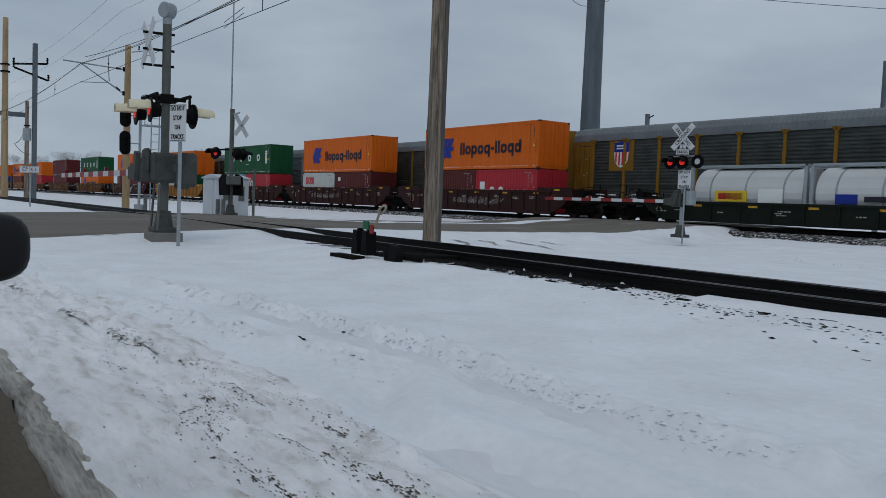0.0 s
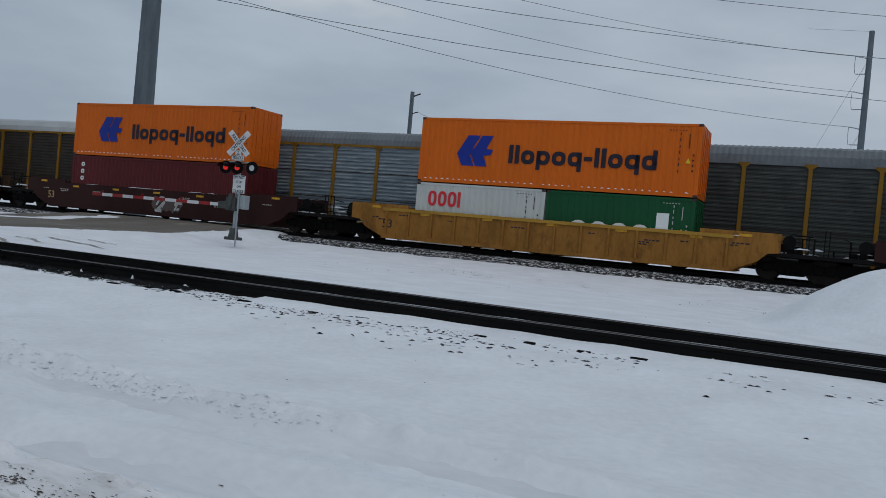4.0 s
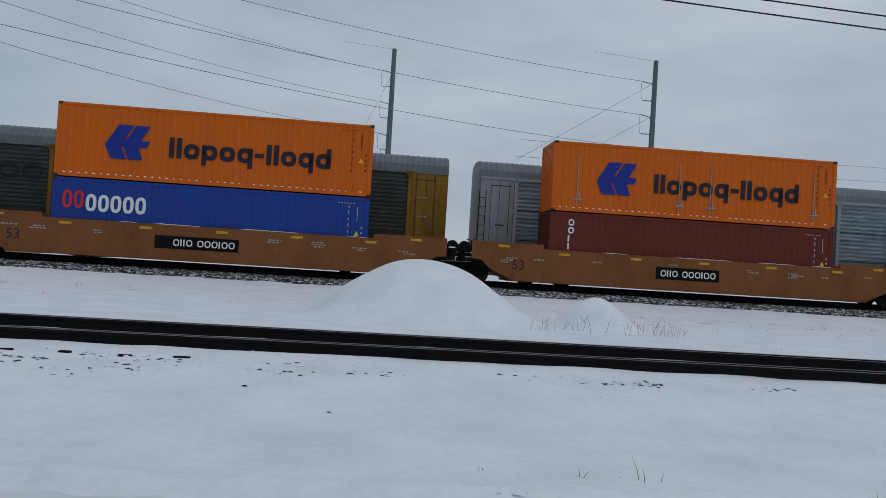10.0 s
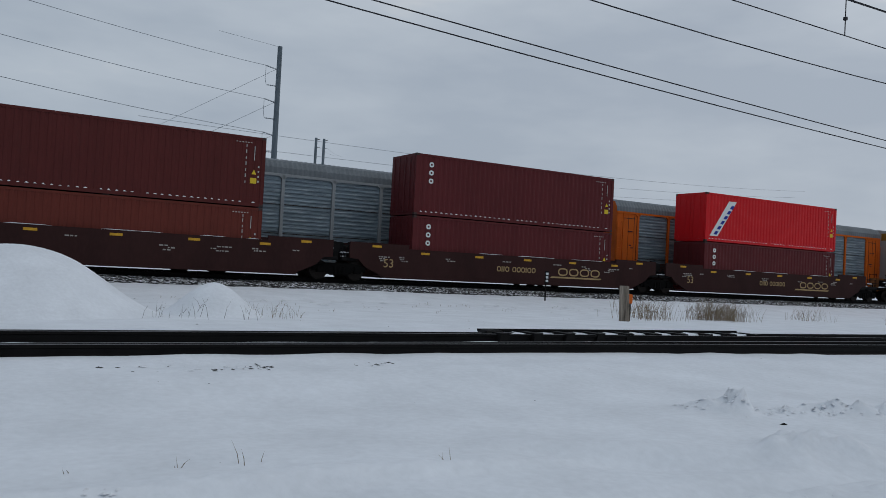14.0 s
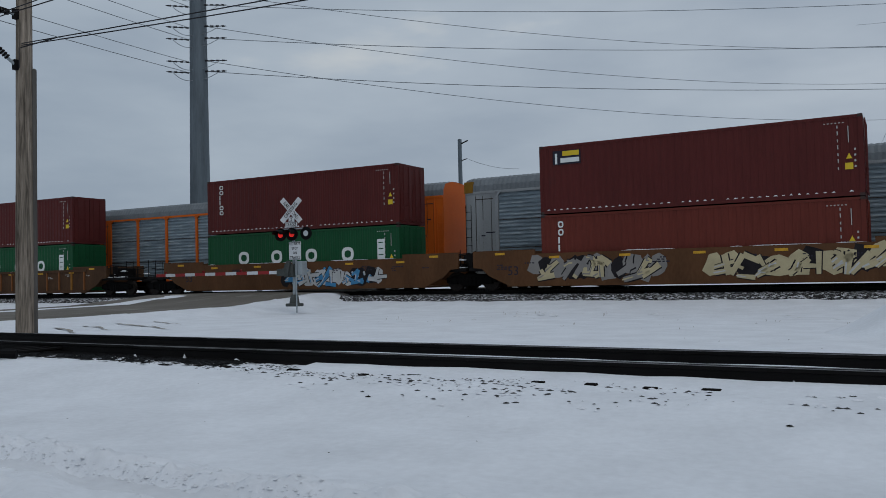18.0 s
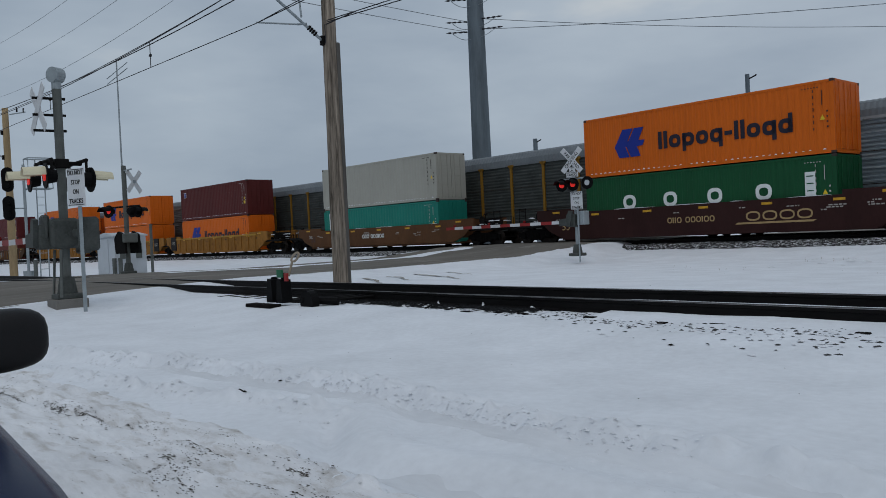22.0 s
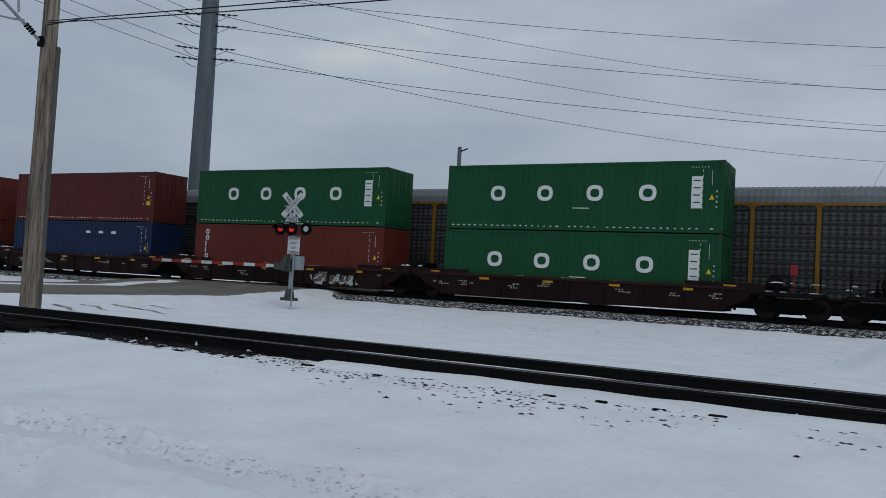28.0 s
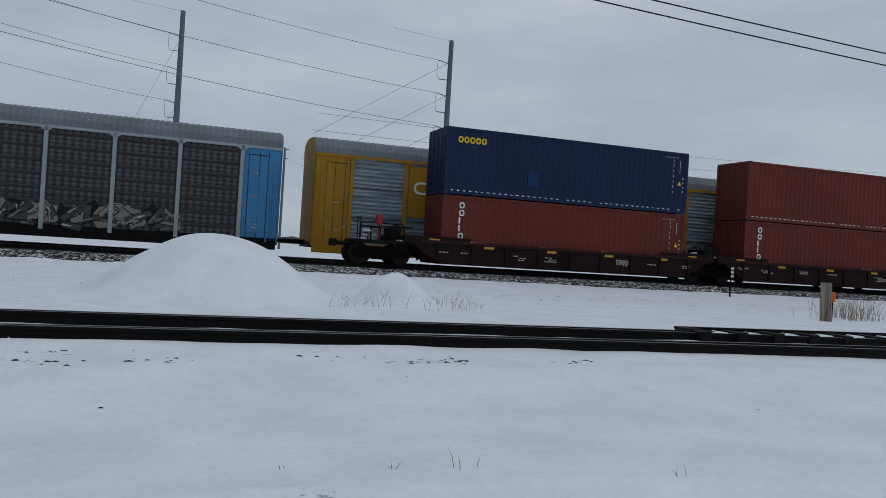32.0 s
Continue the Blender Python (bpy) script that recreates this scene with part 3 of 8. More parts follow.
strip("snow_before_rails", [(-2.6, -0.10), (-1.7, 0.0), (-1.15, 0.055), (-0.90, 0.085), (-0.815, 0.075), (-0.80, 0.0)], -6.5, 200, 0.35, BR_Y, SNOW, "snow lying against the near rail", wobble=0.05)
strip("snow_beside_rails", [(0.86, 0.06), (1.3, 0.06), (2.2, 0.03), (3.4, -0.12)], -160, 220, 0.7, BR_Y, SNOW, "snow bank behind the branch track", wobble=0.06)


def heap(name, x, y, z, rx, ry, height, power, label):
    vs, fs, n, m = [], [], 20, 48
    for i in range(n + 1):
        r = i / n
        f = (0.5 + 0.5 * math.cos(math.pi * min(1.0, r) ** power))
        for j in range(m):
            a = 2 * math.pi * j / m
            px, py = rx * r * math.cos(a), ry * r * math.sin(a)
            vs.append((x + px, y + py, z + height * f + 0.05 * noise.noise((px * 0.8, py * 0.8, x)) * (1 - r) * r * 4))
    fs = [(i * m + j, i * m + (j + 1) % m, (i + 1) * m + (j + 1) % m, (i + 1) * m + j) for i in range(n) for j in range(m)]
    d = bpy.data.meshes.new(name)
    d.from_pydata(vs, [], fs)
    for p in d.polygons:
        p.use_smooth = True
    return tagged(use(name, d, SNOW), label, "snow pile")


heap("snow_mound", 1.55, 18.6, -0.24, 3.50, 3.2, 1.46, 1.08, "large smooth rounded pile of white snow between the tracks")
heap("snow_mound", 5.65, 18.3, -0.24, 1.45, 1.35, 0.82, 0.98, "small pointed pile of snow with weeds round it")


# dirty trodden snow where wheels have run along the lane
nx, ny = 360, 46
vs = []
for i in range(nx + 1):
    x = -15 + 16.5 * i / nx
    a = 1.26 + 0.05 * noise.noise((x * 0.9, 0, 4)) + 0.03 * noise.noise((x * 5, 0, 4))
    b = span(((-15, 2.0), (-10, 2.45), (-7, 2.75), (-5, 2.85), (-3, 2.72), (1.5, 2.75)), x) + 0.22 * noise.noise((x * 0.9, 0, 6)) + 0.14 * noise.noise((x * 4, 0, 6))
    for j in range(ny + 1):
        y = a + (b - a) * j / ny
        vs.append((x, y, ground_height(x, y) + (0.008 if 0 < j < ny and 0 < i < nx else -0.012) + 0.006 * noise.noise((x * 9, y * 14, 2))))
fs = [(i * (ny + 1) + j, (i + 1) * (ny + 1) + j, (i + 1) * (ny + 1) + j + 1, i * (ny + 1) + j + 1) for i in range(nx) for j in range(ny)]
d = bpy.data.meshes.new("trodden_lane")
d.from_pydata(vs, [], fs)
for p in d.polygons:
    p.use_smooth = True
tagged(use("trodden_lane", d, SNOW_ROUGH), "dirty trodden snow with wheel ruts along the lane", "snow", kind="structure")


# tyre's curving rut and the berm foot: snow greyed, relief shade put into colour
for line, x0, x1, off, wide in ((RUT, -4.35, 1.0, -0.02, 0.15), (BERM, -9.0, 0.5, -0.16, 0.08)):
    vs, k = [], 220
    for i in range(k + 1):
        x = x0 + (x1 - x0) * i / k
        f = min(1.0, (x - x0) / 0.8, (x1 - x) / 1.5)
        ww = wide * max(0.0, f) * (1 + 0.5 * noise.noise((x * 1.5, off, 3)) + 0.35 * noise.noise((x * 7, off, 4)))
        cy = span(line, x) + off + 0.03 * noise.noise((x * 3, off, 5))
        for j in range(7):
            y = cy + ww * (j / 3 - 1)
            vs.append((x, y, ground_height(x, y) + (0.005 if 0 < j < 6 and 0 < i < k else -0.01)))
    d = bpy.data.meshes.new("rut_shade")
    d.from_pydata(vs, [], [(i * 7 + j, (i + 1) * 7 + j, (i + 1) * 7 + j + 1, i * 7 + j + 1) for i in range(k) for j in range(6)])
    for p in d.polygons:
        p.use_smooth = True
    tagged(use("rut_shade", d, SNOW_SHADE), "grey strip of snow, relief shading put into its colour", "snow", kind="structure")


# ---- containers ----
def corrugated(length, height):
    """Side walls, end walls and roof of a container with pressed corrugations; the base is at z 0."""
    vs, fs = [], []

    def wall(points, z0, z1):
        k = len(vs)
        for a, b in points:
            vs.extend([(a, b, z0), (a, b, z1)])
        for i in range(len(points) - 1):
            fs.append((k + 2 * i, k + 2 * i + 2, k + 2 * i + 3, k + 2 * i + 1))

    def wave(span, deep, pitch):
        n = round(span / pitch)
        p = span / n
        out = []
        for i in range(n):
            a = -span / 2 + i * p
            out += [(a, 0.0), (a + p * 0.38, 0.0), (a + p * 0.5, deep), (a + p * 0.88, deep)]
        return out + [(span / 2, 0.0)]

    for s in (-1, 1):
        wall([(a, s * (1.205 - d)) for a, d in wave(length - 0.30, 0.017, 0.278)], 0.14, height - 0.10)
        wall([(s * (length / 2 - 0.03 - d), a) for a, d in wave(2.16, 0.04, 0.25)], 0.14, height - 0.10)
    k = len(vs)
    n = round(length / 1.0)
    for i in range(n + 1):
        a = -length / 2 + 0.1 + (length - 0.2) * i / n
        vs.extend([(a, -1.15, height - 0.02), (a, 0, height - 0.012), (a, 1.15, height - 0.02)])
    for i in range(n):
        for j in range(2):
            fs.append((k + 3 * i + j, k + 3 * i + 3 + j, k + 3 * i + 4 + j, k + 3 * i + 1 + j))
    k = len(vs)
    vs.extend([(-length / 2 + 0.1, -1.15, 0.1), (length / 2 - 0.1, -1.15, 0.1), (length / 2 - 0.1, 1.15, 0.1), (-length / 2 + 0.1, 1.15, 0.1)])
    fs.append((k, k + 1, k + 2, k + 3))
    me = bpy.data.meshes.new("container_walls")
    me.from_pydata(vs, [], fs)
    return me


def frame_mesh(length, height):
    bm = bmesh.new()
    h, c = length / 2, 1.219
    for sx in (-1, 1):
        for sy in (-1, 1):
            box(bm, sx * h - (0.15 if sx > 0 else 0), sy * c - (0.14 if sy > 0 else 0), 0.1, sx * h + (0.15 if sx < 0 else 0), sy * c + (0.14 if sy < 0 else 0), height - 0.1)
    for sy in (-1, 1):
        y0, y1 = (sy * c, sy * (c - 0.06))
        box(bm, -h + 0.15, min(y0, y1), 0.02, h - 0.15, max(y0, y1), 0.17)
        box(bm, -h + 0.15, min(y0, y1), height - 0.11, h - 0.15, max(y0, y1), height - 0.015)
    for sx in (-1, 1):
        x0, x1 = sorted((sx * h, sx * (h - 0.08)))
        box(bm, x0, -c + 0.14, 0.02, x1, c - 0.14, 0.17)
        box(bm, x0, -c + 0.14, height - 0.12, x1, c - 0.14, height - 0.01)
    return mesh_of(bm, "container_frame")


def door_mesh(height):
    bm = bmesh.new()
    box(bm, 0.0, -0.53, 0.18, 0.05, 0.53, height - 0.13)
    for i in range(4):
        z = 0.35 + i * (height - 0.6) / 4
        box(bm, 0.05, -0.44, z, 0.062, 0.44, z + (height - 0.6) / 4 - 0.12, bevel=0.005)
    return mesh_of(bm, "door")


def small_box(name, dims, bevel=0.0):
    bm = bmesh.new()
    box(bm, *dims, bevel=bevel)
    return mesh_of(bm, name)


casting_me = small_box("corner_casting", (-0.089, -0.081, -0.059, 0.089, 0.081, 0.059), 0.012)
bar_bm = bmesh.new()
tube(bar_bm, (0, 0, 0.0), (0, 0, 1.0), 0.018, n=6)
bar_me = mesh_of(bar_bm, "locking_bar")
BODY = {}
LEN40, LEN20, HC, STD = 12.192, 6.058, 2.896, 2.591


def size_set(length, height):
    if (length, height) not in BODY:
        dots = bmesh.new()
        for i in range(int(length / 0.278) - 1):
            x = -length / 2 + 0.30 + i * 0.278
            if random.random() < 0.85:
                w = 0.10 + 0.06 * random.random()
                prism(dots, [(x, 0.165), (x + w, 0.165), (x + w * 0.7, 0.195), (x + w * 0.4, 0.195 + 0.03 * random.random())], -1.226, -1.18)
        BODY[length, height] = (corrugated(length, height), frame_mesh(length, height), door_mesh(height), mesh_of(dots, "snow_on_rail"))
    return BODY[length, height]


def glyphs(bm, pattern, x0, z0, x1, z1, y=-1.228, thick=0.17, depth=0.012):
    """Rows of plain rings and bars that stand for a word: O and o rings, I and i stems, p and d rings with a stem, - a dash."""
    wide = {"I": 0.32, "i": 0.32, "-": 0.6, " ": 0.5, ".": 0.3}
    total = sum(wide.get(c, 1.0) + 0.16 for c in pattern) - 0.16
    u, hgt = (x1 - x0) / total, z1 - z0
    s = min(thick * hgt, 0.3 * u)
    x = x0

    def ring(a, b, lo, hi):
        cx, cz, rx, rz, n = (a + b) / 2, (lo + hi) / 2, (b - a) / 2, (hi - lo) / 2, 16
        loops = []
        for q, yy in ((0.0, y + depth), (0.0, y), (s, y), (s, y + depth)):
            loops.append([])
            for k in range(n):
                t = 2 * math.pi * k / n
                c, v = math.cos(t), math.sin(t)
                e = (abs(c) ** 2.7 + abs(v) ** 2.7) ** (-1 / 2.7)
                loops[-1].append(bm.verts.new((cx + (rx - q) * e * c, yy, cz + (rz - q) * e * v)))
        for p, q in zip(loops, loops[1:]):
            for k in range(n):
                bm.faces.new((p[k], p[(k + 1) % n], q[(k + 1) % n], q[k]))

    for c in pattern:
        w = wide.get(c, 1.0) * u
        mid = z0 + 0.74 * hgt
        if c == "O":
            ring(x, x + w, z0, z1)
        elif c == "o":
            ring(x, x + w, z0, mid)
        elif c in "Ii":
            box(bm, x, y, z0, x + min(w, s * 1.2), y + depth, z1 if c == "I" else mid)
        elif c == "p":
            ring(x, x + w, z0, mid)
            box(bm, x, y, z0 - 0.27 * hgt, x + s, y + depth - 0.003, mid)
        elif c == "q":
            ring(x, x + w, z0, mid)
            box(bm, x + w - s, y, z0 - 0.27 * hgt, x + w, y + depth - 0.003, mid)
        elif c == "d":
            ring(x, x + w, z0, mid)
            box(bm, x + w - s, y, z0, x + w, y + depth - 0.003, z1)
        elif c == "-":
            box(bm, x, y, z0 + 0.3 * hgt, x + w, y + depth, z0 + 0.3 * hgt + s)
        x += w + 0.16 * u


def plates(bm, outlines, y=-1.228, depth=0.012):
    for pts in outlines:
        prism(bm, pts, y, y + depth)


def logo(parent, spec, length, height):
    """spec: rows of (kind, pattern, x0, z0, x1, z1, material), fractions of the length from the west end and of the height from the top."""
    for kind, pattern, x0, z0, x1, z1, material in spec:
        a, b = (x0 - 0.5) * length, (x1 - 0.5) * length
        lo, hi = (1 - z1) * height, (1 - z0) * height
        bm = bmesh.new()
        if kind == "row":
            glyphs(bm, pattern, a, lo, b, hi, thick=0.235)
        elif kind == "column":
            n = len(pattern)
            for i, c in enumerate(pattern):
                top = hi - (hi - lo) * i / n
                glyphs(bm, c, a, top - (hi - lo) / n * 0.82, b, top, thick=0.22)
        elif kind == "emblem":
            w, h = b - a, hi - lo
            P = lambda pts: [(a + u * w, lo + v * h) for u, v in pts]  # noqa: E731
            plates(bm, [P([(0.0, 0.40), (0.29, 1.0), (0.62, 1.0), (0.43, 0.57), (0.47, 0.57), (0.67, 1.0), (0.98, 1.0), (0.80, 0.57), (1.0, 0.55), (0.93, 0.37), (0.74, 0.35),
                           (0.85, 0.0), (0.53, 0.0), (0.40, 0.37), (0.36, 0.37), (0.49, 0.0), (0.15, 0.0)])])
        elif kind == "slant":
            w = b - a
            plates(bm, [[(a, lo), (a + 0.30 * w, lo), (b, hi), (b - 0.30 * w, hi)]])
        elif kind == "slantmarks":
            for i in range(6):
                f0, f1 = (i + 0.15) / 6, (i + 0.8) / 6
                w, h = b - a, hi - lo
                s = 0.13 * w
                plates(bm, [[(a + f0 * (w - s), lo + f0 * h), (a + f0 * (w - s) + s, lo + f0 * h - 0.03), (a + f1 * (w - s) + s, lo + f1 * h - 0.03), (a + f1 * (w - s), lo + f1 * h)]], y=-1.238)
        elif kind == "disc":
            tube(bm, ((a + b) / 2, -1.228, (lo + hi) / 2), ((a + b) / 2, -1.214, (lo + hi) / 2), (b - a) / 2, n=16)
        else:
            box(bm, a, -1.226 - (0.008 if kind == "over" else 0), lo, b, -1.214, hi)
        ob = part("logo" if kind in ("emblem", "disc", "slant", "patch") else "marking", bm, material, parent)
        if kind in ("row", "column", "slantmarks", "emblem"):
            ob["kind"] = "stuff"


HL = [("emblem", "", 0.150, 0.26, 0.290, 0.72, LOGOBLUE), ("row", "IIopoq-IIoqd", 0.350, 0.38, 0.865, 0.655, LOGODARK)]
HLS = [("emblem", "", 0.160, 0.235, 0.300, 0.70, LOGOBLUE), ("row", "IIopoq-IIoqd", 0.360, 0.36, 0.865, 0.64, LOGODARK)]
UA = [("row", "O   O   O   O", 0.18, 0.33, 0.785, 0.56, LOGOWHITE), ("patch", "", 0.898, 0.22, 0.932, 0.66, LOGOWHITE)] + [("over", "", 0.904, 0.27 + 0.1 * i, 0.926, 0.285 + 0.1 * i, GREEN) for i in range(4)] + [("patch", "", 0.495, 0.66, 0.555, 0.672, LOGOWHITE)]
TX = [("column", "ooo", 0.058, 0.10, 0.078, 0.50, LOGOWHITE)]
TR = [("column", "OOIIOO", 0.072, 0.10, 0.094, 0.66, LOGOWHITE)]
TRS = [("column", "OOIIOO", 0.062, 0.10, 0.082, 0.78, LOGOWHITE)]
DOT = [("disc", "", 0.075, 0.16, 0.105, 0.30, LOGOCYAN)]
BE = [("patch", "", 0.050, 0.09, 0.150, 0.29, LOGODARK), ("over", "", 0.085, 0.10, 0.145, 0.17, LOGOYELLOW), ("over", "", 0.058, 0.13, 0.066, 0.28, LOGOWHITE), ("over", "", 0.078, 0.20, 0.145, 0.265, LOGOWHITE)]
CAIL = [("row", "OOI", 0.085, 0.17, 0.165, 0.38, LOGOWHITE)]
SEA = [("row", "ooooo", 0.043, 0.10, 0.150, 0.23, LOGOYELLOW), ("patch", "", 0.32, 0.55, 0.36, 0.78, NAVYPATCH)]
GE = [("row", "OO", 0.032, 0.17, 0.098, 0.41, LOGORED), ("row", "ooooo", 0.104, 0.13, 0.29, 0.44, LOGOWHITE)]
TK = [("slant", "", 0.03, 0.14, 0.21, 0.88, LOGOWHITE), ("slantmarks", "", 0.052, 0.20, 0.20, 0.86, LOGOBLUE)]
OO = [("row", "OOOI", 0.078, 0.14, 0.205, 0.30, LOGORED)]
DF = [("patch", "", 0.055, 0.10, 0.098, 0.86, LOGOWHITE), ("over", "", 0.062, 0.14, 0.091, 0.24, LOGODARK)] + [("over", "", 0.067, 0.32 + 0.1 * i, 0.086, 0.37 + 0.1 * i, LOGODARK) for i in range(5)]
MO = [("patch", "", 0.068, 0.11, 0.178, 0.29, LOGOBLUE), ("over", "", 0.108, 0.12, 0.140, 0.28, LOGOWHITE), ("over", "", 0.076, 0.15, 0.098, 0.26, LOGOWHITE), ("over", "", 0.150, 0.15, 0.168, 0.26, LOGOWHITE)]
FL = [("patch", "", 0.060, 0.12, 0.092, 0.28, LOGOWHITE), ("over", "", 0.064, 0.135, 0.088, 0.265, LOGOBLUE)]
SL = [("column", "II", 0.07, 0.15, 0.10, 0.75, LOGOWHITE)]
MOL20 = [("row", "OOO", 0.52, 0.42, 0.86, 0.72, LOGOWHITE), ("disc", "", 0.30, 0.36, 0.44, 0.72, LOGOCYAN)]
KL = [("row", "O Ooooo", 0.25, 0.42, 0.85, 0.68, LOGOWHITE), ("patch", "", 0.08, 0.30, 0.16, 0.52, LOGOWHITE)]
OO20 = [("row", "OOOI", 0.10, 0.14, 0.36, 0.40, LOGORED)]
UA20 = [("row", "OOOO", 0.18, 0.45, 0.72, 0.82, LOGOWHITE), ("patch", "", 0.76, 0.25, 0.84, 0.85, LOGOWHITE)]
CAI20 = [("row", "OOI", 0.12, 0.25, 0.34, 0.60, LOGOWHITE)]
WALLEM = [("patch", "", 0.10, 0.16, 0.17, 0.28, LOGOWHITE)]
BLUEBITS = [("patch", "", 0.11, 0.22, 0.15, 0.36, LOGORED)] + [("patch", "", 0.55 + 0.09 * i, 0.20, 0.58 + 0.09 * i, 0.25, LOGOWHITE) for i in range(3)]
CONTAINERS = []


def container(material, colour, length=LEN40, height=HC, marks=(), doors_west=False, snow=True):
    walls, frame_me, door_me, snow_me = size_set(length, height)
    root = tagged(new("shipping_container"), f"{colour} corrugated steel shipping container on a well car", "shipping container", group="containers on the train")
    use("body", walls, material, root)
    use("frame", frame_me, material, root)
    for sx in (-1, 1):
        for sy in (-1, 1):
            for z in (0.06, height - 0.06):
                c = use("corner_casting", casting_me, CAST, root)
                c.location = (sx * (length / 2 - 0.087), sy * 1.142, z)
    s = -1 if doors_west else 1
    for sy in (-1, 1):
        d = use("door", door_me, material, root)
        d.location, d.rotation_euler = (s * (length / 2 - 0.03), sy * 0.545, 0), (0, 0, 0 if s > 0 else math.pi)
        for off in (-0.28, 0.20):
            b = use("locking_bar", bar_me, material, d)
            b.location, b.scale = (0.085, off, 0.12), (1, 1, height - 0.22)
    if snow:
        tagged(use("snow_on_rail", snow_me, SNOW, root, "dots of snow on the bottom rail"), kind="stuff")
    if marks:
        logo(root, marks, length, height)
    # small stencils near the east end
    bm = bmesh.new()
    x = length / 2
    for i in range(7):
        z = height * (0.84 - 0.085 * i)
        box(bm, x - 0.83, -1.224, z, x - 0.795, -1.214, z + 0.10 + 0.04 * (i % 2))
    box(bm, x - 0.48, -1.224, height * 0.66, x - 0.452, -1.214, height * 0.86)
    for i in range(4):
        box(bm, x - 0.30, -1.224, height * (0.56 - 0.07 * i), x - 0.24, -1.214, height * (0.56 - 0.07 * i) + 0.07)
    for i in range(6):
        box(bm, x - 1.25 + 0.12 * i, -1.224, height * 0.90, x - 1.195 + 0.12 * i, -1.214, height * 0.90 + 0.035)
    part("marking", bm, STENCIL if material not in (ORANGE, BEIGE, OFFWHITE) else CAST, root)["kind"] = "stuff"
    bm = bmesh.new()
    prism(bm, [(x - 0.56, height * 0.46), (x - 0.36, height * 0.46), (x - 0.46, height * 0.53)], -1.224, -1.214)
    if material in (MAROON, TEXRED, RED):
        box(bm, x - 0.60, -1.224, height * 0.33, x - 0.34, -1.214, height * 0.41)
    part("marking", bm, LOGOYELLOW, root)["kind"] = "stuff"
    return root


def tank_container(marks):
    root = tagged(new("tank_container"), "white tank container in a steel frame on a well car", "tank container", group="containers on the train")
    use("frame", frame_mesh(LEN20, STD), GALV, root)
    bm = bmesh.new()
    tube(bm, (-2.8, 0, 1.32), (2.8, 0, 1.32), 1.14, n=28)
    part("tank", bm, TANKWHITE, root)
    for x in (-1.9, 0.0, 1.9):
        bm = bmesh.new()
        tube(bm, (x - 0.04, 0, 1.32), (x + 0.04, 0, 1.32), 1.16, n=28)
        part("band", bm, GALV, root)
    boxpart("walkway", (-2.2, -0.5, 2.47, 2.2, 0.5, 2.52), GALV, root)
    for a, b, c, d, m in marks:
        boxpart("marking", (a, -1.19, b, c, -1.13, d), m, root)
    return root


# ---- well cars ----
def truck_meshes():
    bm = bmesh.new()
    prism(bm, [(-1.25, 0.36), (-1.25, 0.60), (-0.55, 0.74), (0.55, 0.74), (1.25, 0.60), (1.25, 0.36), (0.75, 0.42), (0.40, 0.20), (-0.40, 0.20), (-0.75, 0.42)], -0.06, 0.06)
    for x in (-0.88, 0.88):
        box(bm, x - 0.17, -0.11, 0.30, x + 0.17, 0.09, 0.62, bevel=0.02)
    for x in (-0.2, 0.0, 0.2):
        tube(bm, (x, -0.02, 0.24), (x, -0.02, 0.58), 0.085, n=8)
    side = mesh_of(bm, "side_frame")
    bm = bmesh.new()
    tube(bm, (0, -0.065, 0), (0, 0.065, 0), 0.42, n=24)
    tube(bm, (0, -0.08, 0), (0, -0.06, 0), 0.30, n=20)
    tube(bm, (0, 0.06, 0), (0, 0.10, 0), 0.45, n=24)
    wheel = mesh_of(bm, "wheel")
    bm = bmesh.new()
    tube(bm, (0, -0.72, 0.42), (0, 0.72, 0.42), 0.08, n=8)
    axle = mesh_of(bm, "axle")
    return side, wheel, axle, small_box("bolster", (-0.22, -1.05, 0.45, 0.22, 1.05, 0.72), 0.02)


SIDE_ME, WHEEL_ME, AXLE_ME, BOLSTER_ME = truck_meshes()


def truck(parent, x):
    t = use("truck", BOLSTER_ME, TRUCK, parent, "black cast-iron two-axle truck")
    t.location.x = x
    for s in (-1, 1):
        f = use("side_frame", SIDE_ME, TRUCK, t)
        f.location.y = s * 1.0
        if s > 0:
            f.rotation_euler.z = math.pi
        for wx in (-0.88, 0.88):
            w = use("wheel", WHEEL_ME, WHEELM, t)
            w.location, w.rotation_euler.z = (wx, s * 0.77, 0.42), 0 if s < 0 else math.pi
    for wx in (-0.88, 0.88):
        use("axle", AXLE_ME, TRUCK, t).location.x = wx


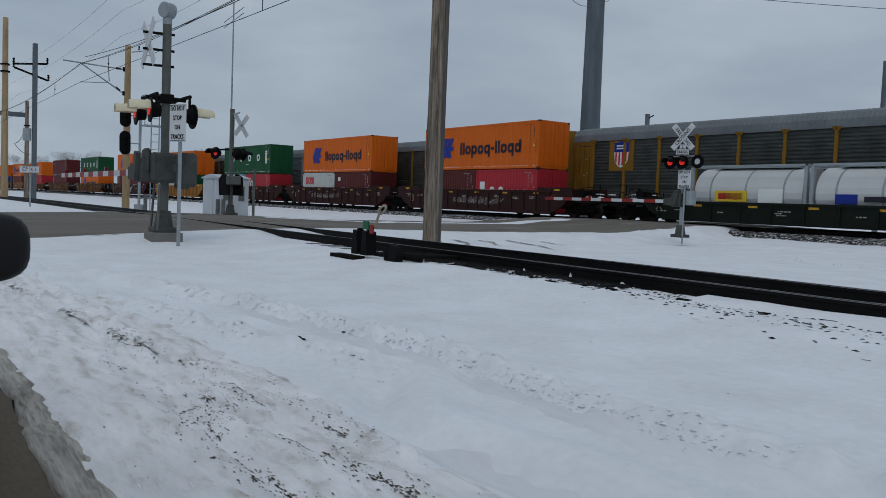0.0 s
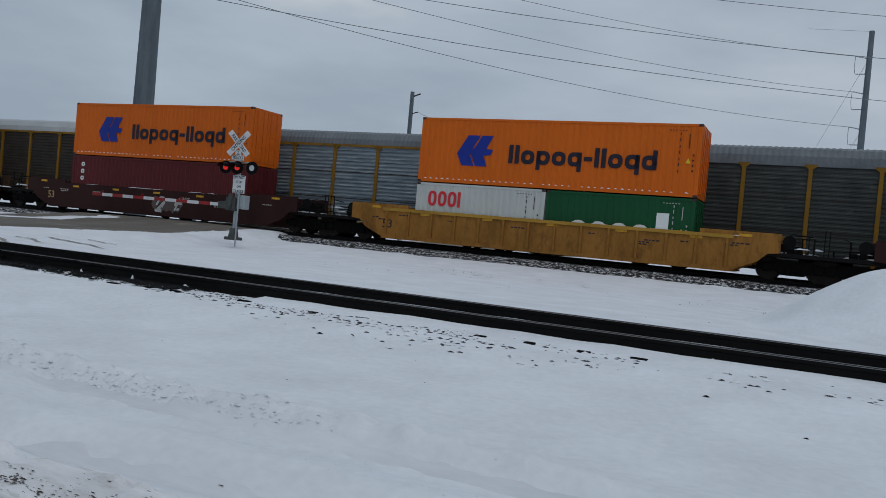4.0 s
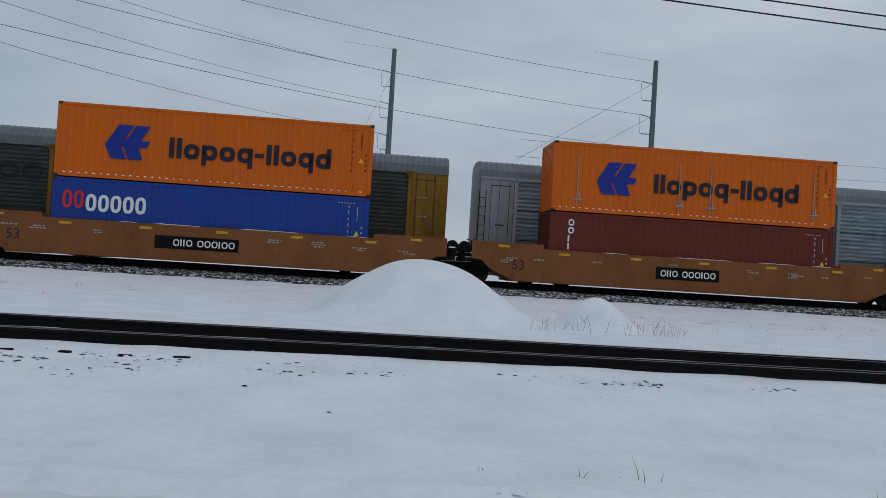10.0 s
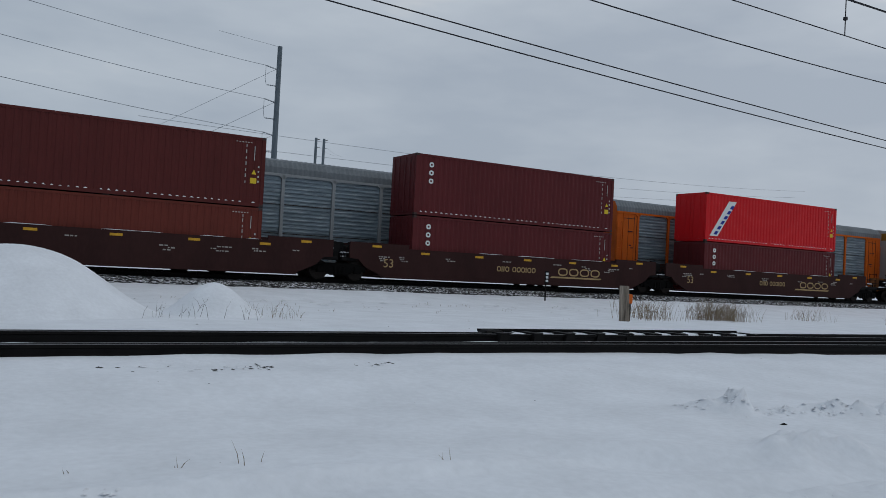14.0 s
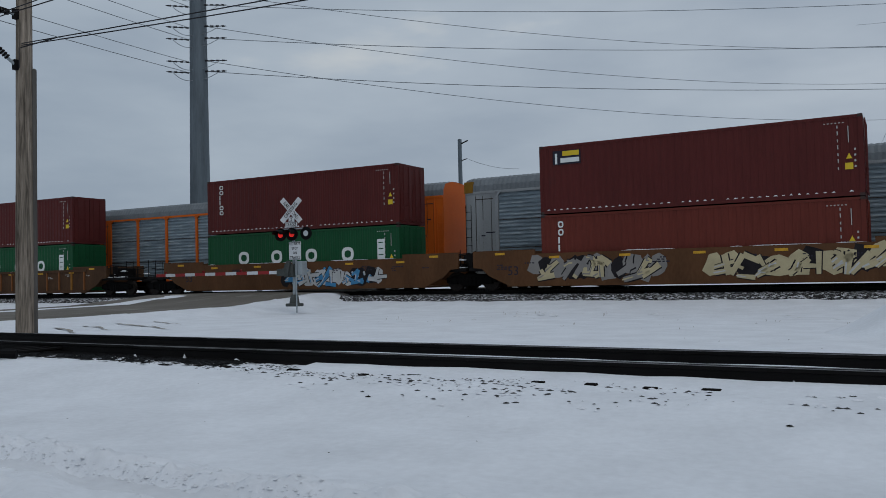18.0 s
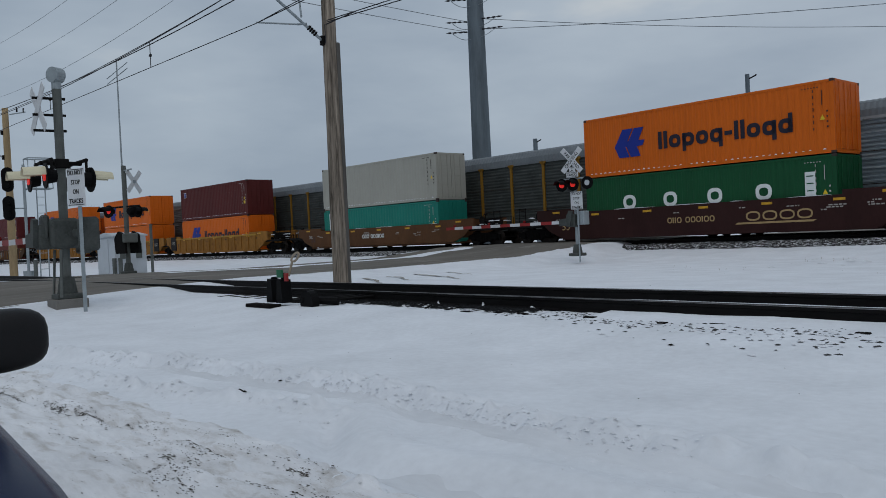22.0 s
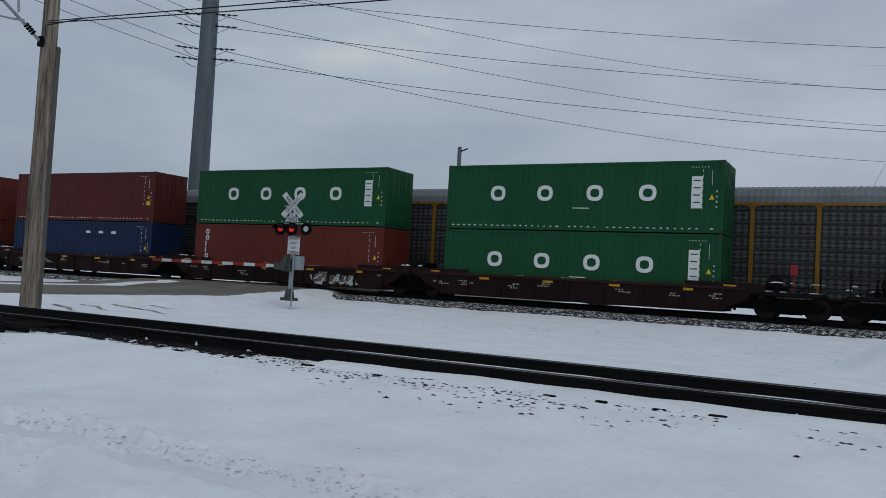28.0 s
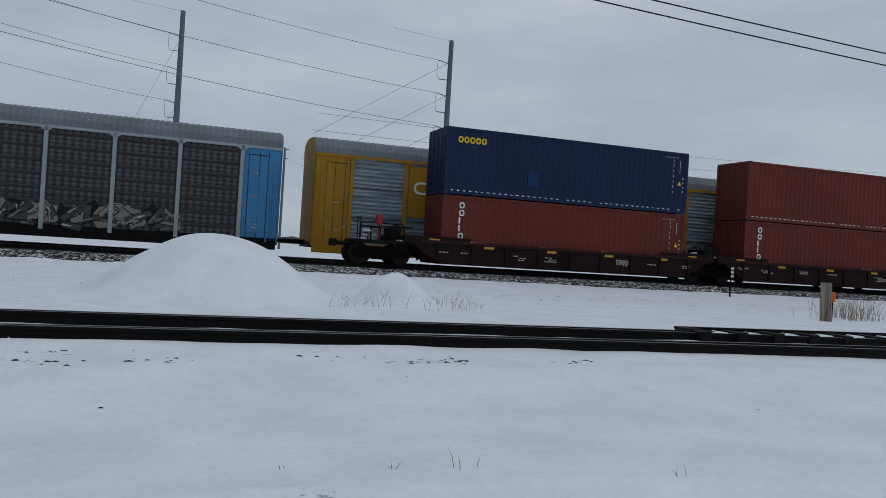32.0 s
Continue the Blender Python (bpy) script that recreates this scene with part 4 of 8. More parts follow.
def graffiti(parent, x0, x1, z0, z1, colours, seed, y=-1.405, letters=None):
    """A sprayed tag: a ragged cloud of paint and, over it, outlined angular strokes with light edges."""
    rng = random.Random(seed)
    h = z1 - z0
    n = letters or max(2, int((x1 - x0) / (h * 0.8)))
    w = (x1 - x0) / n
    layers = {}

    def sheet(m):
        return layers.setdefault(m.name, (m, bmesh.new()))[1]

    def stroke(m, p, q, a, b, depth):
        dx, dz = q[0] - p[0], q[1] - p[1]
        l = math.hypot(dx, dz) or 1.0
        ux, uz = -dz / l, dx / l
        prism(sheet(m), [(p[0] + ux * a, p[1] + uz * a), (q[0] + ux * b, q[1] + uz * b), (q[0] - ux * b, q[1] - uz * b), (p[0] - ux * a, p[1] - uz * a)], y - depth, y + 0.006)

    cloud = colours[-1] if len(colours) > 1 else G_DIM
    for i in range(2 * n + 1):
        cx, cz = x0 + w * i / 2 + rng.uniform(-0.1, 0.1), (z0 + z1) / 2 + rng.uniform(-0.12, 0.12) * h
        pts = []
        for k in range(9):
            t = -2 * math.pi * k / 9
            q = rng.uniform(0.7, 1.15)
            pts.append((cx + w * 0.42 * q * math.cos(t), cz + h * 0.42 * q * math.sin(t)))
        prism(sheet(cloud if rng.random() < 0.75 else G_DARK), pts, y - 0.001 * (i % 3), y + 0.006)
    step = 0
    for i in range(n):
        ax = x0 + i * w
        lean = rng.uniform(-0.06, 0.14) * h
        fill = colours[i % len(colours)]
        lo, hi = z0 + rng.uniform(0.02, 0.14) * h, z1 - rng.uniform(0.02, 0.16) * h
        mid = lo + (hi - lo) * rng.uniform(0.35, 0.62)
        left, right = ax + 0.16 * w, ax + 0.82 * w
        bars = []
        for k in range(rng.choice((3, 4, 5))):
            p = (rng.uniform(left - 0.3 * w, right), rng.uniform(lo, mid))
            q = (p[0] + rng.uniform(-0.25, 0.75) * w + lean, rng.uniform(mid, hi))
            bars.append((p, q) if k % 3 else (p, (p[0] + rng.uniform(0.3, 0.8) * w, p[1] + rng.uniform(-0.1, 0.25) * h)))
            if rng.random() < 0.5:
                bars.append((q, (q[0] + rng.uniform(-0.4, 0.6) * w, q[1] + rng.uniform(-0.35, 0.05) * h)))
        for p, q in bars:
            a, b = h * rng.uniform(0.05, 0.10), h * rng.uniform(0.04, 0.12)
            step = (step + 1) % 3
            stroke(G_DARK, p, q, a * 1.45, b * 1.45, 0.004 + 0.0004 * step)
            stroke(fill, p, q, a, b, 0.007 + 0.0004 * step)
            if rng.random() < 0.6:
                other = colours[(i + 1) % len(colours)]
                stroke(other if other is not fill else G_WHITE, (p[0] - a * 0.5, p[1]), (p[0] * 0.45 + q[0] * 0.55 - b * 0.5, p[1] * 0.45 + q[1] * 0.55), a * 0.30, b * 0.22, 0.010)
    for m, bm in layers.values():
        part("graffiti", bm, m, parent, "spray-painted graffiti")["kind"] = "stuff"


G_DARK = mat("spray_dark_outline", (0.02, 0.018, 0.02), 0.7, var=0.3, bump=0, spec=0.05)
G_WHITE = mat("spray_white", (0.42, 0.43, 0.43), 0.6, var=0.15, bump=0)
G_BLUE = mat("spray_blue", (0.05, 0.20, 0.38), 0.6, var=0.15, bump=0)
G_PINK = mat("spray_pink", (0.45, 0.12, 0.18), 0.6, var=0.15, bump=0)
G_TEAL = mat("spray_teal", (0.06, 0.25, 0.24), 0.6, var=0.15, bump=0)
G_GREEN = mat("spray_green", (0.14, 0.19, 0.12), 0.6, var=0.15, bump=0)
G_CREAM = mat("spray_cream", (0.42, 0.36, 0.22), 0.6, var=0.15, bump=0)
G_PALE = mat("spray_pale_grey", (0.33, 0.34, 0.31), 0.6, var=0.25, scale=3.0, bump=0)
G_OCHRE = mat("spray_ochre", (0.36, 0.25, 0.06), 0.6, var=0.15, bump=0)
G_RED = mat("spray_red", (0.42, 0.04, 0.06), 0.6, var=0.15, bump=0)
G_DIM = mat("spray_dim", (0.10, 0.075, 0.07), 0.6, var=0.2, bump=0)
G_VIOLET = mat("spray_violet", (0.16, 0.06, 0.25), 0.6, var=0.15, bump=0)
G_GREY = mat("spray_grey", (0.20, 0.19, 0.18), 0.6, var=0.15, bump=0)


G_STENCIL = mat("worn_stencil", (0.30, 0.28, 0.26), 0.6, var=0.2, bump=0)
WELLS_MADE = []


def well_car(material, colour, style, half, west, east, number=53, top=1.54, low=0.20):
    """One well unit with its deep sides; the base of its wheels is at z 0. west, east: distance to the joint or coupler, negative where a neighbour carries the truck."""
    root = tagged(new("well_car"), f"{colour} container well car with deep sides and black trucks", "well car", group="cars of the container train")
    hs = half
    for s in (-1, 1):
        bm = bmesh.new()
        y0, y1 = sorted((s * 1.40, s * 1.30))
        prism(bm, [(-hs - 0.98, 1.0), (-hs - 0.55, 0.95), (-hs - 0.2, 0.62), (-hs + 0.75, low), (hs - 0.75, low), (hs + 0.2, 0.62), (hs + 0.55, 0.95), (hs + 0.98, 1.0), (hs + 0.98, top + 0.18), (hs - 1.95, top + 0.18),
                   (hs - 1.95, top), (-hs + 1.95, top), (-hs + 1.95, top + 0.18), (-hs - 0.98, top + 0.18)], y0, y1)
        if style == "smooth":
            box(bm, -hs + 0.75, y0 - 0.012, low - 0.02, hs - 0.75, y1 + 0.012, low + 0.06)
        # maroon rail cars: side plates and ribs darker than the chord
        side = part("side", bm, WELL_DARK if style == "rail" and material is WELL_MAROON else material, root)
        if style == "ribbed":
            for k, (za, zb) in enumerate(((low - 0.04, low + 0.12), (top - 0.12, top + 0.015))):
                boxpart("chord", (-hs + 0.7, s * 1.36 - 0.11, za, hs - 0.7, s * 1.36 + 0.11, zb), CHORD if k and material is WELL_YELLOW else material, side)
            n = int((2 * hs - 1.8) / 1.06)
            for i in range(n + 1):
                x = -hs + 0.9 + i * (2 * hs - 1.8) / n
                r = use("rib", RIB_ME, WELL_ORANGE if material is WELL_BROWN and i % 4 else WELL_YELLOW if material is WELL_BROWN else material, side)
                r.location, r.scale.z = (x, s * 1.43, low + 0.12), top - low - 0.24
        elif style == "rail":
            boxpart("chord", (-hs - 0.3, s * 1.36 - 0.10, top - 0.09, hs + 0.3, s * 1.36 + 0.10, top + 0.02), material, side)
            n = int((2 * hs - 1.0) / 1.45)
            for i in range(n + 1):
                x = -hs + 0.5 + i * (2 * hs - 1.0) / n
                r = use("rib", RIB_ME, material, side)
                r.location, r.scale.z = (x, s * 1.43, 0.22), top - 0.32
                r.material_slots[0].material = WELL_DARK if material is WELL_MAROON else material
        if s < 0:
            for x in [-hs + 0.1, -hs + 2.6] + [-hs + 5.6 + 2.9 * i for i in range(int((2 * hs - 7) / 2.9) + 1)] + [hs - 0.5]:
                r = use("reflector", REFLECT_ME, REFLECT, side, "small yellow reflector")
                r.location = (x, -1.412, top - 0.22 if abs(x) < hs - 1.5 else top - 0.02)
            rng = random.Random(int(hs * 100) + len(WELLS_MADE))
            WELLS_MADE.append(1)
            bm = bmesh.new()
            x = -6.0 + 4 * rng.random()
            while x < 5.6:
                b = min(6.1, x + rng.uniform(0.5, 2.6))
                prism(bm, [(x, top), (b, top), (b - 0.2, top + 0.018), (x + 0.3, top + rng.uniform(0.02, 0.035))], -1.36, -1.27)
                x = b + rng.uniform(0.1, 2.2)
            if style == "rail" or material is WELL_YELLOW:
                box(bm, -hs + 0.8, -1.405, top - 0.004, hs - 0.1, -1.385, top + 0.016)
            part("snow_line", bm, SNOW, root, "broken line of snow along the well side")["kind"] = "stuff"
            # rows of small worn stencils
            bm = bmesh.new()
            for gx in (-hs + 0.35, -hs + 1.6, -hs + 4.1, -1.2, 2.2, hs - 4.2, hs - 2.6, hs - 0.9):
                z = top - rng.uniform(0.30, 0.5)
                for k in range(rng.choice((1, 2, 3))):
                    x = gx + rng.uniform(-0.2, 0.2)
                    for _ in range(rng.choice((2, 3, 4))):
                        w = rng.uniform(0.05, 0.16)
                        box(bm, x, -1.407, z, x + w, -1.399, z + 0.05)
                        x += w + 0.045
                    z -= 0.085
            part("marking", bm, LOGODARK if material in (WELL_TAN, WELL_YELLOW) and rng.random() < 0.5 else G_STENCIL, side, "small worn stencils")["kind"] = "stuff"
    boxpart("floor", (-hs + 0.6, -1.30, 0.16, hs - 0.6, 1.30, 0.24), material, root)
    for s, reach in ((-1, west), (1, east)):
        r = abs(reach)
        boxpart("bulkhead", tuple(sorted((s * (hs - 0.05), s * (hs + 0.05)))[i // 3] if i % 3 == 0 else (-1.30, 0.5, 1.30, top + 0.1)[{1: 0, 2: 1, 4: 2, 5: 3}[i]] for i in range(6)), material, root)
        if r < 10.5 and material in (WELL_YELLOW, WELL_BROWN):
            p, q = sorted((s * (hs - 1.2), s * (hs - 0.15)))
            plate = boxpart("end_plate", (p, -1.478, 0.46, q, -1.401, top + 0.17), PLATE, root, "dark grey capacity plate", bevel=0.01)
            lettering("marking", "125T", G_STENCIL, plate, (p + q) / 2, -1.482, top - 0.45, 0.40, 0.9, label="pale stencilled capacity mark")
        a, b = sorted((s * (hs + 0.3), s * (r - (0.15 if r < 10.5 else 0.9))))
        boxpart("end_platform", (a, -1.25, 0.86, b, 1.25, 1.02), DARK, root, bevel=0.02)
        for k in range(4):
            x = s * (hs + 0.75 + 0.28 * k)
            bm = bmesh.new()
            box(bm, x - 0.12, -0.9 + 0.35 * (k % 2), 1.02, x + 0.12, -0.2 + 0.3 * (k % 3), 1.22 + 0.17 * ((k * 7) % 3), bevel=0.02)
            part("brake_gear", bm, DARK, root)
        bm = bmesh.new()
        rg = random.Random(len(WELLS_MADE) * 2 + s)
        e0, e1 = hs + 0.4, r - (0.2 if r < 10.5 else 0.9)
        for k in range(9):
            x = s * rg.uniform(e0, e1)
            yy = rg.choice((-1.1, -0.7, -0.3, 0.3))
            z = 1.02 + rg.uniform(0.1, 0.75)
            tube(bm, (x, yy, 1.0), (x, yy, z), rg.uniform(0.015, 0.035), n=5)
            tube(bm, (x, yy, z), (s * rg.uniform(e0, e1), yy, z + rg.uniform(-0.1, 0.1)), rg.uniform(0.015, 0.03), n=5)
        x = s * (hs + 1.25)
        tube(bm, (x, -0.95, 1.45), (x, -0.90, 1.45), 0.24, n=14)
        part("brake_rigging", bm, DARK, root)["kind"] = "stuff"
        bm = bmesh.new()
        for k in range(7):
            x, yy, z = s * rg.uniform(e0, e1), rg.uniform(-1.2, 0.2), 1.02 + rg.choice((0, 0, 0.18, 0.35))
            w = rg.uniform(0.08, 0.3)
            prism(bm, [(x - w, z), (x + w, z), (x + w * 0.6, z + rg.uniform(0.02, 0.06)), (x - w * 0.4, z + rg.uniform(0.03, 0.07))], yy, yy + rg.uniform(0.1, 0.4))
        part("snow_lumps", bm, SNOW, root, "snow caught in the brake rigging")["kind"] = "stuff"
        boxpart("snow_patch", (s * (hs + 0.95) - 0.28, -0.75, 1.02, s * (hs + 0.95) + 0.28, -0.1, 1.075), SNOW, root, "patch of snow on the end platform")
        if r > 10.5:
            bm = bmesh.new()
            tube(bm, (s * (r - 1.0), 0, 0.80), (s * (r + 0.02), 0, 0.80), 0.09, n=8)
            box(bm, s * (r - 0.12) - 0.14, -0.17, 0.66, s * (r - 0.12) + 0.14, 0.17, 0.96, bevel=0.03)
            part("coupler", bm, DARK, root)
            bm = bmesh.new()
            for z in (1.1, 1.5, 1.9):
                tube(bm, (s * (r - 1.0), -1.2, z), (s * (r - 1.0), -0.7, z), 0.015, n=6)
            tube(bm, (s * (r - 1.0), -1.2, 0.9), (s * (r - 1.0), -1.2, 1.95), 0.02, n=6)
            tube(bm, (s * (r - 1.0), -0.7, 0.9), (s * (r - 1.0), -0.7, 1.95), 0.02, n=6)
            part("ladder", bm, DARK, root)
            truck(root, s * (r - 2.0))
        elif reach > 0:
            truck(root, s * r)
    if number:
        lettering("marking", str(number), LOGODARK if material in (WELL_TAN, WELL_YELLOW, WELL_ORANGE) else LOGOGOLD, root, -hs + (1.75 if west < 0 and material in (WELL_YELLOW, WELL_BROWN) else 0.95), -1.408, 0.5 * (top + low) - 0.05, 0.55, label="painted well length number")
    return root


REFLECT_ME = small_box("reflector", (0, -0.006, 0, 0.46, 0.006, 0.10))
RIB_ME = small_box("rib", (-0.05, -0.045, 0, 0.05, 0.045, 1.0), 0.008)


def near_at(u, t):
    x = u + 23.3246 * t - 0.0077 * t * (t - 32)
    return x


def far_at(u, t):
    return u - 20.706 * t + 0.01694 * t * (t - 32)


MOVING = []


def ride(ob, where, u, base_y, z):
    MOVING.append((ob, where, u, base_y, z))


# stack: west edge, well material, colour, style, upper (material, colour, marks), lower one or two, doors to the west, well reach
O, M, T, B = (ORANGE, "bright orange"), (MAROON, "dark maroon"), (TEXRED, "wine-red"), (BROWN, "oxide-red")
ORB = (WELL_ORANGE, "orange-brown")
TAN, YEL, RUST, MRN = (WELL_TAN, "tan"), (WELL_YELLOW, "dirty yellow"), (WELL_BROWN, "rusty brown"), (WELL_MAROON, "dark maroon")
GRN = (GREEN, "dark green")
STACKS = [
    (-50.04, MRN, "ribbed", (*O, HL), [((MAROON, "maroon"), WALLEM), ((CRIMSON, "faded crimson"), KL)], False),
    (-69.87, MRN, "ribbed", (*O, HL), [((OFFWHITE, "rust-streaked white"), OO20), ((MAROON, "maroon"), WALLEM)], False),
    (-89.46, MRN, "ribbed", (*GRN, UA), [((STEELBLUE, "faded steel-blue"), MOL20), ((CRIMSON, "crimson"), CAI20)], False),
    (-111.13, YEL, "ribbed", (*O, HL), [((OFFWHITE, "off-white"), OO20), (GRN, UA20)], False),
    (-132.82, MRN, "smooth", (*O, HL), [(T, TX)], False),
    (-156.45, RUST, "ribbed", (*GRN, UA), [(O, HLS)], False),
    (-180.08, RUST, "ribbed", (*T, DOT), [(T, SL)], False),
    (-203.59, TAN, "ribbed", (*O, HL), [((CRIMSON, "faded crimson"), CAIL)], False),
    (-227.26, ORB, "smooth", (*O, HL), [(B, TRS)], False),
    (-246.88, ORB, "smooth", (*O, HL), [((GEBLUE, "royal blue"), GE)], True),
    (-266.42, ORB, "smooth", (*O, HL), [(B, ())], True),
    (-290.15, MRN, "smooth", (RED, "bright red", TK), [(T, TX)], True),
    (-309.74, MRN, "smooth", (*T, TX), [(T, TX)], True),
    (-329.25, MRN, "smooth", (*M, DOT), [(B, TR)], True),
    (-352.90, MRN, "smooth", (*M, DOT), [(M, FL)], True),
    (-372.47, MRN, "smooth", (*B, TR), [(O, HLS)], False),
    (-392.02, MRN, "smooth", (*O, HL), [(T, BE)], False),
    (-415.66, TAN, "smooth", (*M, MO), [(T, TX)], False),
    (-435.23, TAN, "smooth", (*M, BE), [(B, TRS)], False),
    (-454.70, TAN, "smooth", (*M, TR), [(GRN, UA)], False),
    (-478.32, RUST, "ribbed", (*M, DOT), [(GRN, UA)], False),
    (-497.89, RUST, "ribbed", (*O, HL), [(GRN, UA)], False),
    (-517.47, RUST, "ribbed", (*T, TX), [(O, HLS)], False),
    (-541.03, MRN, "smooth", (*O, HL), [(GRN, UA)], False),
    (-564.70, TAN, "smooth", (BEIGE, "grey-beige", OO), [((TEAL, "teal"), DF)], False),
    (-588.18, YEL, "ribbed", (*M, FL), [(O, HLS)], False),
    (-607.75, YEL, "ribbed", (*O, HL), [(O, HLS)], False),
    (-627.27, YEL, "ribbed", (*O, HL), [(B, ())], False),
    (-650.80, RUST, "ribbed", (*T, BE), [(B, TRS)], False),
    (-672.15, MRN, "rail", (*GRN, UA), [(GRN, UA)], False),
    (-687.68, MRN, "rail", (*GRN, UA), [(B, TRS)], False),
    (-703.26, MRN, "rail", (*M, ()), [((BLUE, "navy blue"), BLUEBITS)], False),
    (-718.89, MRN, "rail", (*B, ()), [(B, TRS)], False),
    (-734.57, MRN, "rail", (BLUE, "navy blue", SEA), [(B, TRS)], True),
]
STD_LOWER = (24, 13)
WELLS = []
for i, (u, (wm, wc), style, upper, lower, west_doors) in enumerate(STACKS):
    c = u + 6.096
    ahead = STACKS[i - 1][0] - u if i else 23.4
    behind = u - STACKS[i + 1][0] if i + 1 < len(STACKS) else 23.6
    short = style == "rail"
    half = 6.75 if short else 8.30
    reach_e = ahead / 2 if ahead < 21.4 else 11.75
    reach_w = -behind / 2 if behind < 21.0 else 11.75
    if short:
        reach_e = ahead / 2 if ahead < 16.5 else 10.6
        reach_w = -behind / 2 if behind < 16.5 else 10.6
    car = well_car(wm, wc, style, half, reach_w, reach_e, number=None if short else 53, top=1.13 if short else {7: 1.36, 24: 1.42}.get(i, 1.54), low={7: 0.36, 24: 0.28}.get(i, 0.20))
    WELLS.append(car)
    ride(car, near_at, c, NEAR_Y, RAIL_Z)
    z = RAIL_Z + 0.25
    if len(lower) == 2:
        for k, ((lm, lc), marks) in enumerate(lower):
            b = container(lm, lc, LEN20, STD, marks, west_doors, snow=False)
            ride(b, near_at, c + (-3.06 if k == 0 else 3.06), NEAR_Y, z)
        z += STD
    else:
        h = STD if i in STD_LOWER else HC
        (lm, lc), marks = lower[0]
        ride(container(lm, lc, LEN40, h, marks, west_doors, snow=False), near_at, c, NEAR_Y, z)
        z += h
    ride(container(upper[0], upper[1], LEN40, HC, upper[2], west_doors), near_at, c, NEAR_Y, z + 0.02)

# locking rods along the side of the one container that opens at its flank
for ob, where, u, base_y, z in [m for m in MOVING if abs(m[2] + 221.164) < 0.01 and m[4] > 2.5]:
    for f in (0.085, 0.44, 0.55, 0.92):
        x = (f - 0.5) * LEN40
        bm = bmesh.new()
        tube(bm, (x, -1.235, 0.25), (x, -1.235, 2.3), 0.016, n=5)
        box(bm, x - 0.16, -1.245, 0.52, x + 0.22, -1.228, 0.56)
        box(bm, x + 0.08, -1.25, 0.5, x + 0.12, -1.228, 0.82)
        part("locking_bar", bm, GALV, ob, "grey locking rod on the side")

# the first car seen: two tank containers
car = well_car(WELL_GREEN, "dark green-black", "rail", 8.3, 11.7, 10.0, number=None, top=1.10)
ride(car, near_at, -50.04 + 23.4 + 6.1, NEAR_Y, RAIL_Z)
for k, marks in enumerate(([(-1.6, 0.9, 0.1, 1.4, LOGOYELLOW), (-1.4, 1.0, -0.1, 1.3, LOGORED), (0.7, 0.8, 1.9, 1.5, LOGOWHITE)], [(-1.9, 0.9, -1.0, 1.3, LOGOBLUE), (-0.7, 1.0, 1.7, 1.22, LOGODARK)])):
    ride(tank_container(marks), near_at, -50.04 + 23.4 + 6.1 + (-3.1, 3.1)[k], NEAR_Y, RAIL_Z + 0.25)

# painted tags on the well sides
for n, x0, x1, z0, z1, cols, seed in ((16, -4.6, -1.6, 0.35, 1.45, (G_WHITE, G_GREY), 1), (16, -2.0, 0.4, 0.35, 1.45, (G_BLUE, G_BLUE), 2), (16, 1.2, 5.2, 0.35, 1.45, (G_GREEN, G_TEAL), 3),
                                      (15, -7.0, -3.6, 0.30, 1.45, (G_WHITE, G_GREY), 4), (15, 0.2, 5.8, 0.25, 1.45, (G_TEAL, G_VIOLET, G_TEAL), 5), (15, 5.4, 6.6, 0.5, 1.2, (G_TEAL, G_GREY), 25), (14, -5.6, 3.6, 0.22, 1.48, (G_PALE, G_GREY, G_PALE), 6),
                                      (14, 3.6, 5.6, 0.30, 1.42, (G_BLUE, G_TEAL), 7), (18, -6.2, -1.2, 0.30, 1.5, (G_CREAM, G_GREY), 8), (18, 1.0, 6.6, 0.30, 1.5, (G_CREAM, G_CREAM), 9),
                                      (19, -0.6, 5.0, 0.25, 1.3, (G_BLUE, G_WHITE), 10), (21, -6.5, -2.8, 0.3, 1.3, (G_GREY, G_CREAM), 11), (21, 1.8, 4.9, 0.25, 1.5, (G_WHITE, G_PINK), 12),
                                      (22, -6.2, -0.5, 0.3, 1.3, (G_OCHRE, G_GREEN), 13), (22, 0.4, 4.6, 0.25, 1.5, (G_WHITE, G_PINK), 14), (28, -4.3, -0.6, 0.3, 1.45, (G_OCHRE, G_GREY), 15),
                                      (28, 3.7, 4.9, 0.3, 1.3, (G_WHITE, G_GREY), 16), (1, -4.0, 1.0, 0.6, 1.1, (G_DIM,), 17), (0, -2.0, 3.0, 0.6, 1.1, (G_DIM,), 18),
                                      (30, 2.2, 4.6, 0.25, 0.85, (G_WHITE,), 20), (4, 0.5, 2.0, 0.4, 1.3, (G_WHITE,), 21)):
    graffiti(WELLS[n], x0, x1, z0, z1, cols, seed, letters=None)
for k, ch in enumerate("MEOWS"):
    lettering("graffiti", ch, G_DARK, WELLS[15], 1.15 + 0.95 * k, -1.424, 0.82, 1.75, 0.80, "spray-painted letter", fat=0.11)
    lettering("graffiti", ch, G_PINK if k in (0, 1, 3) else G_WHITE, WELLS[15], 1.15 + 0.95 * k, -1.430, 0.82, 1.75, 0.80, "spray-painted letter", fat=0.045)
    lettering("graffiti", ch, G_PALE, WELLS[15], 1.15 + 0.95 * k, -1.436, 0.74, 1.45, 0.78, "spray-painted letter", fat=0.012)
for k, ch in enumerate("YOURE"):
    lettering("graffiti", ch, G_GREY, WELLS[6], -3.3 + 1.05 * k, -1.412, 0.85, 0.80, 1.2)
for k, ch in enumerate("47"):
    lettering("graffiti", ch, G_GREY, WELLS[6], 1.75 + 0.40 * k, -1.412, 0.85, 0.55, 1.0)
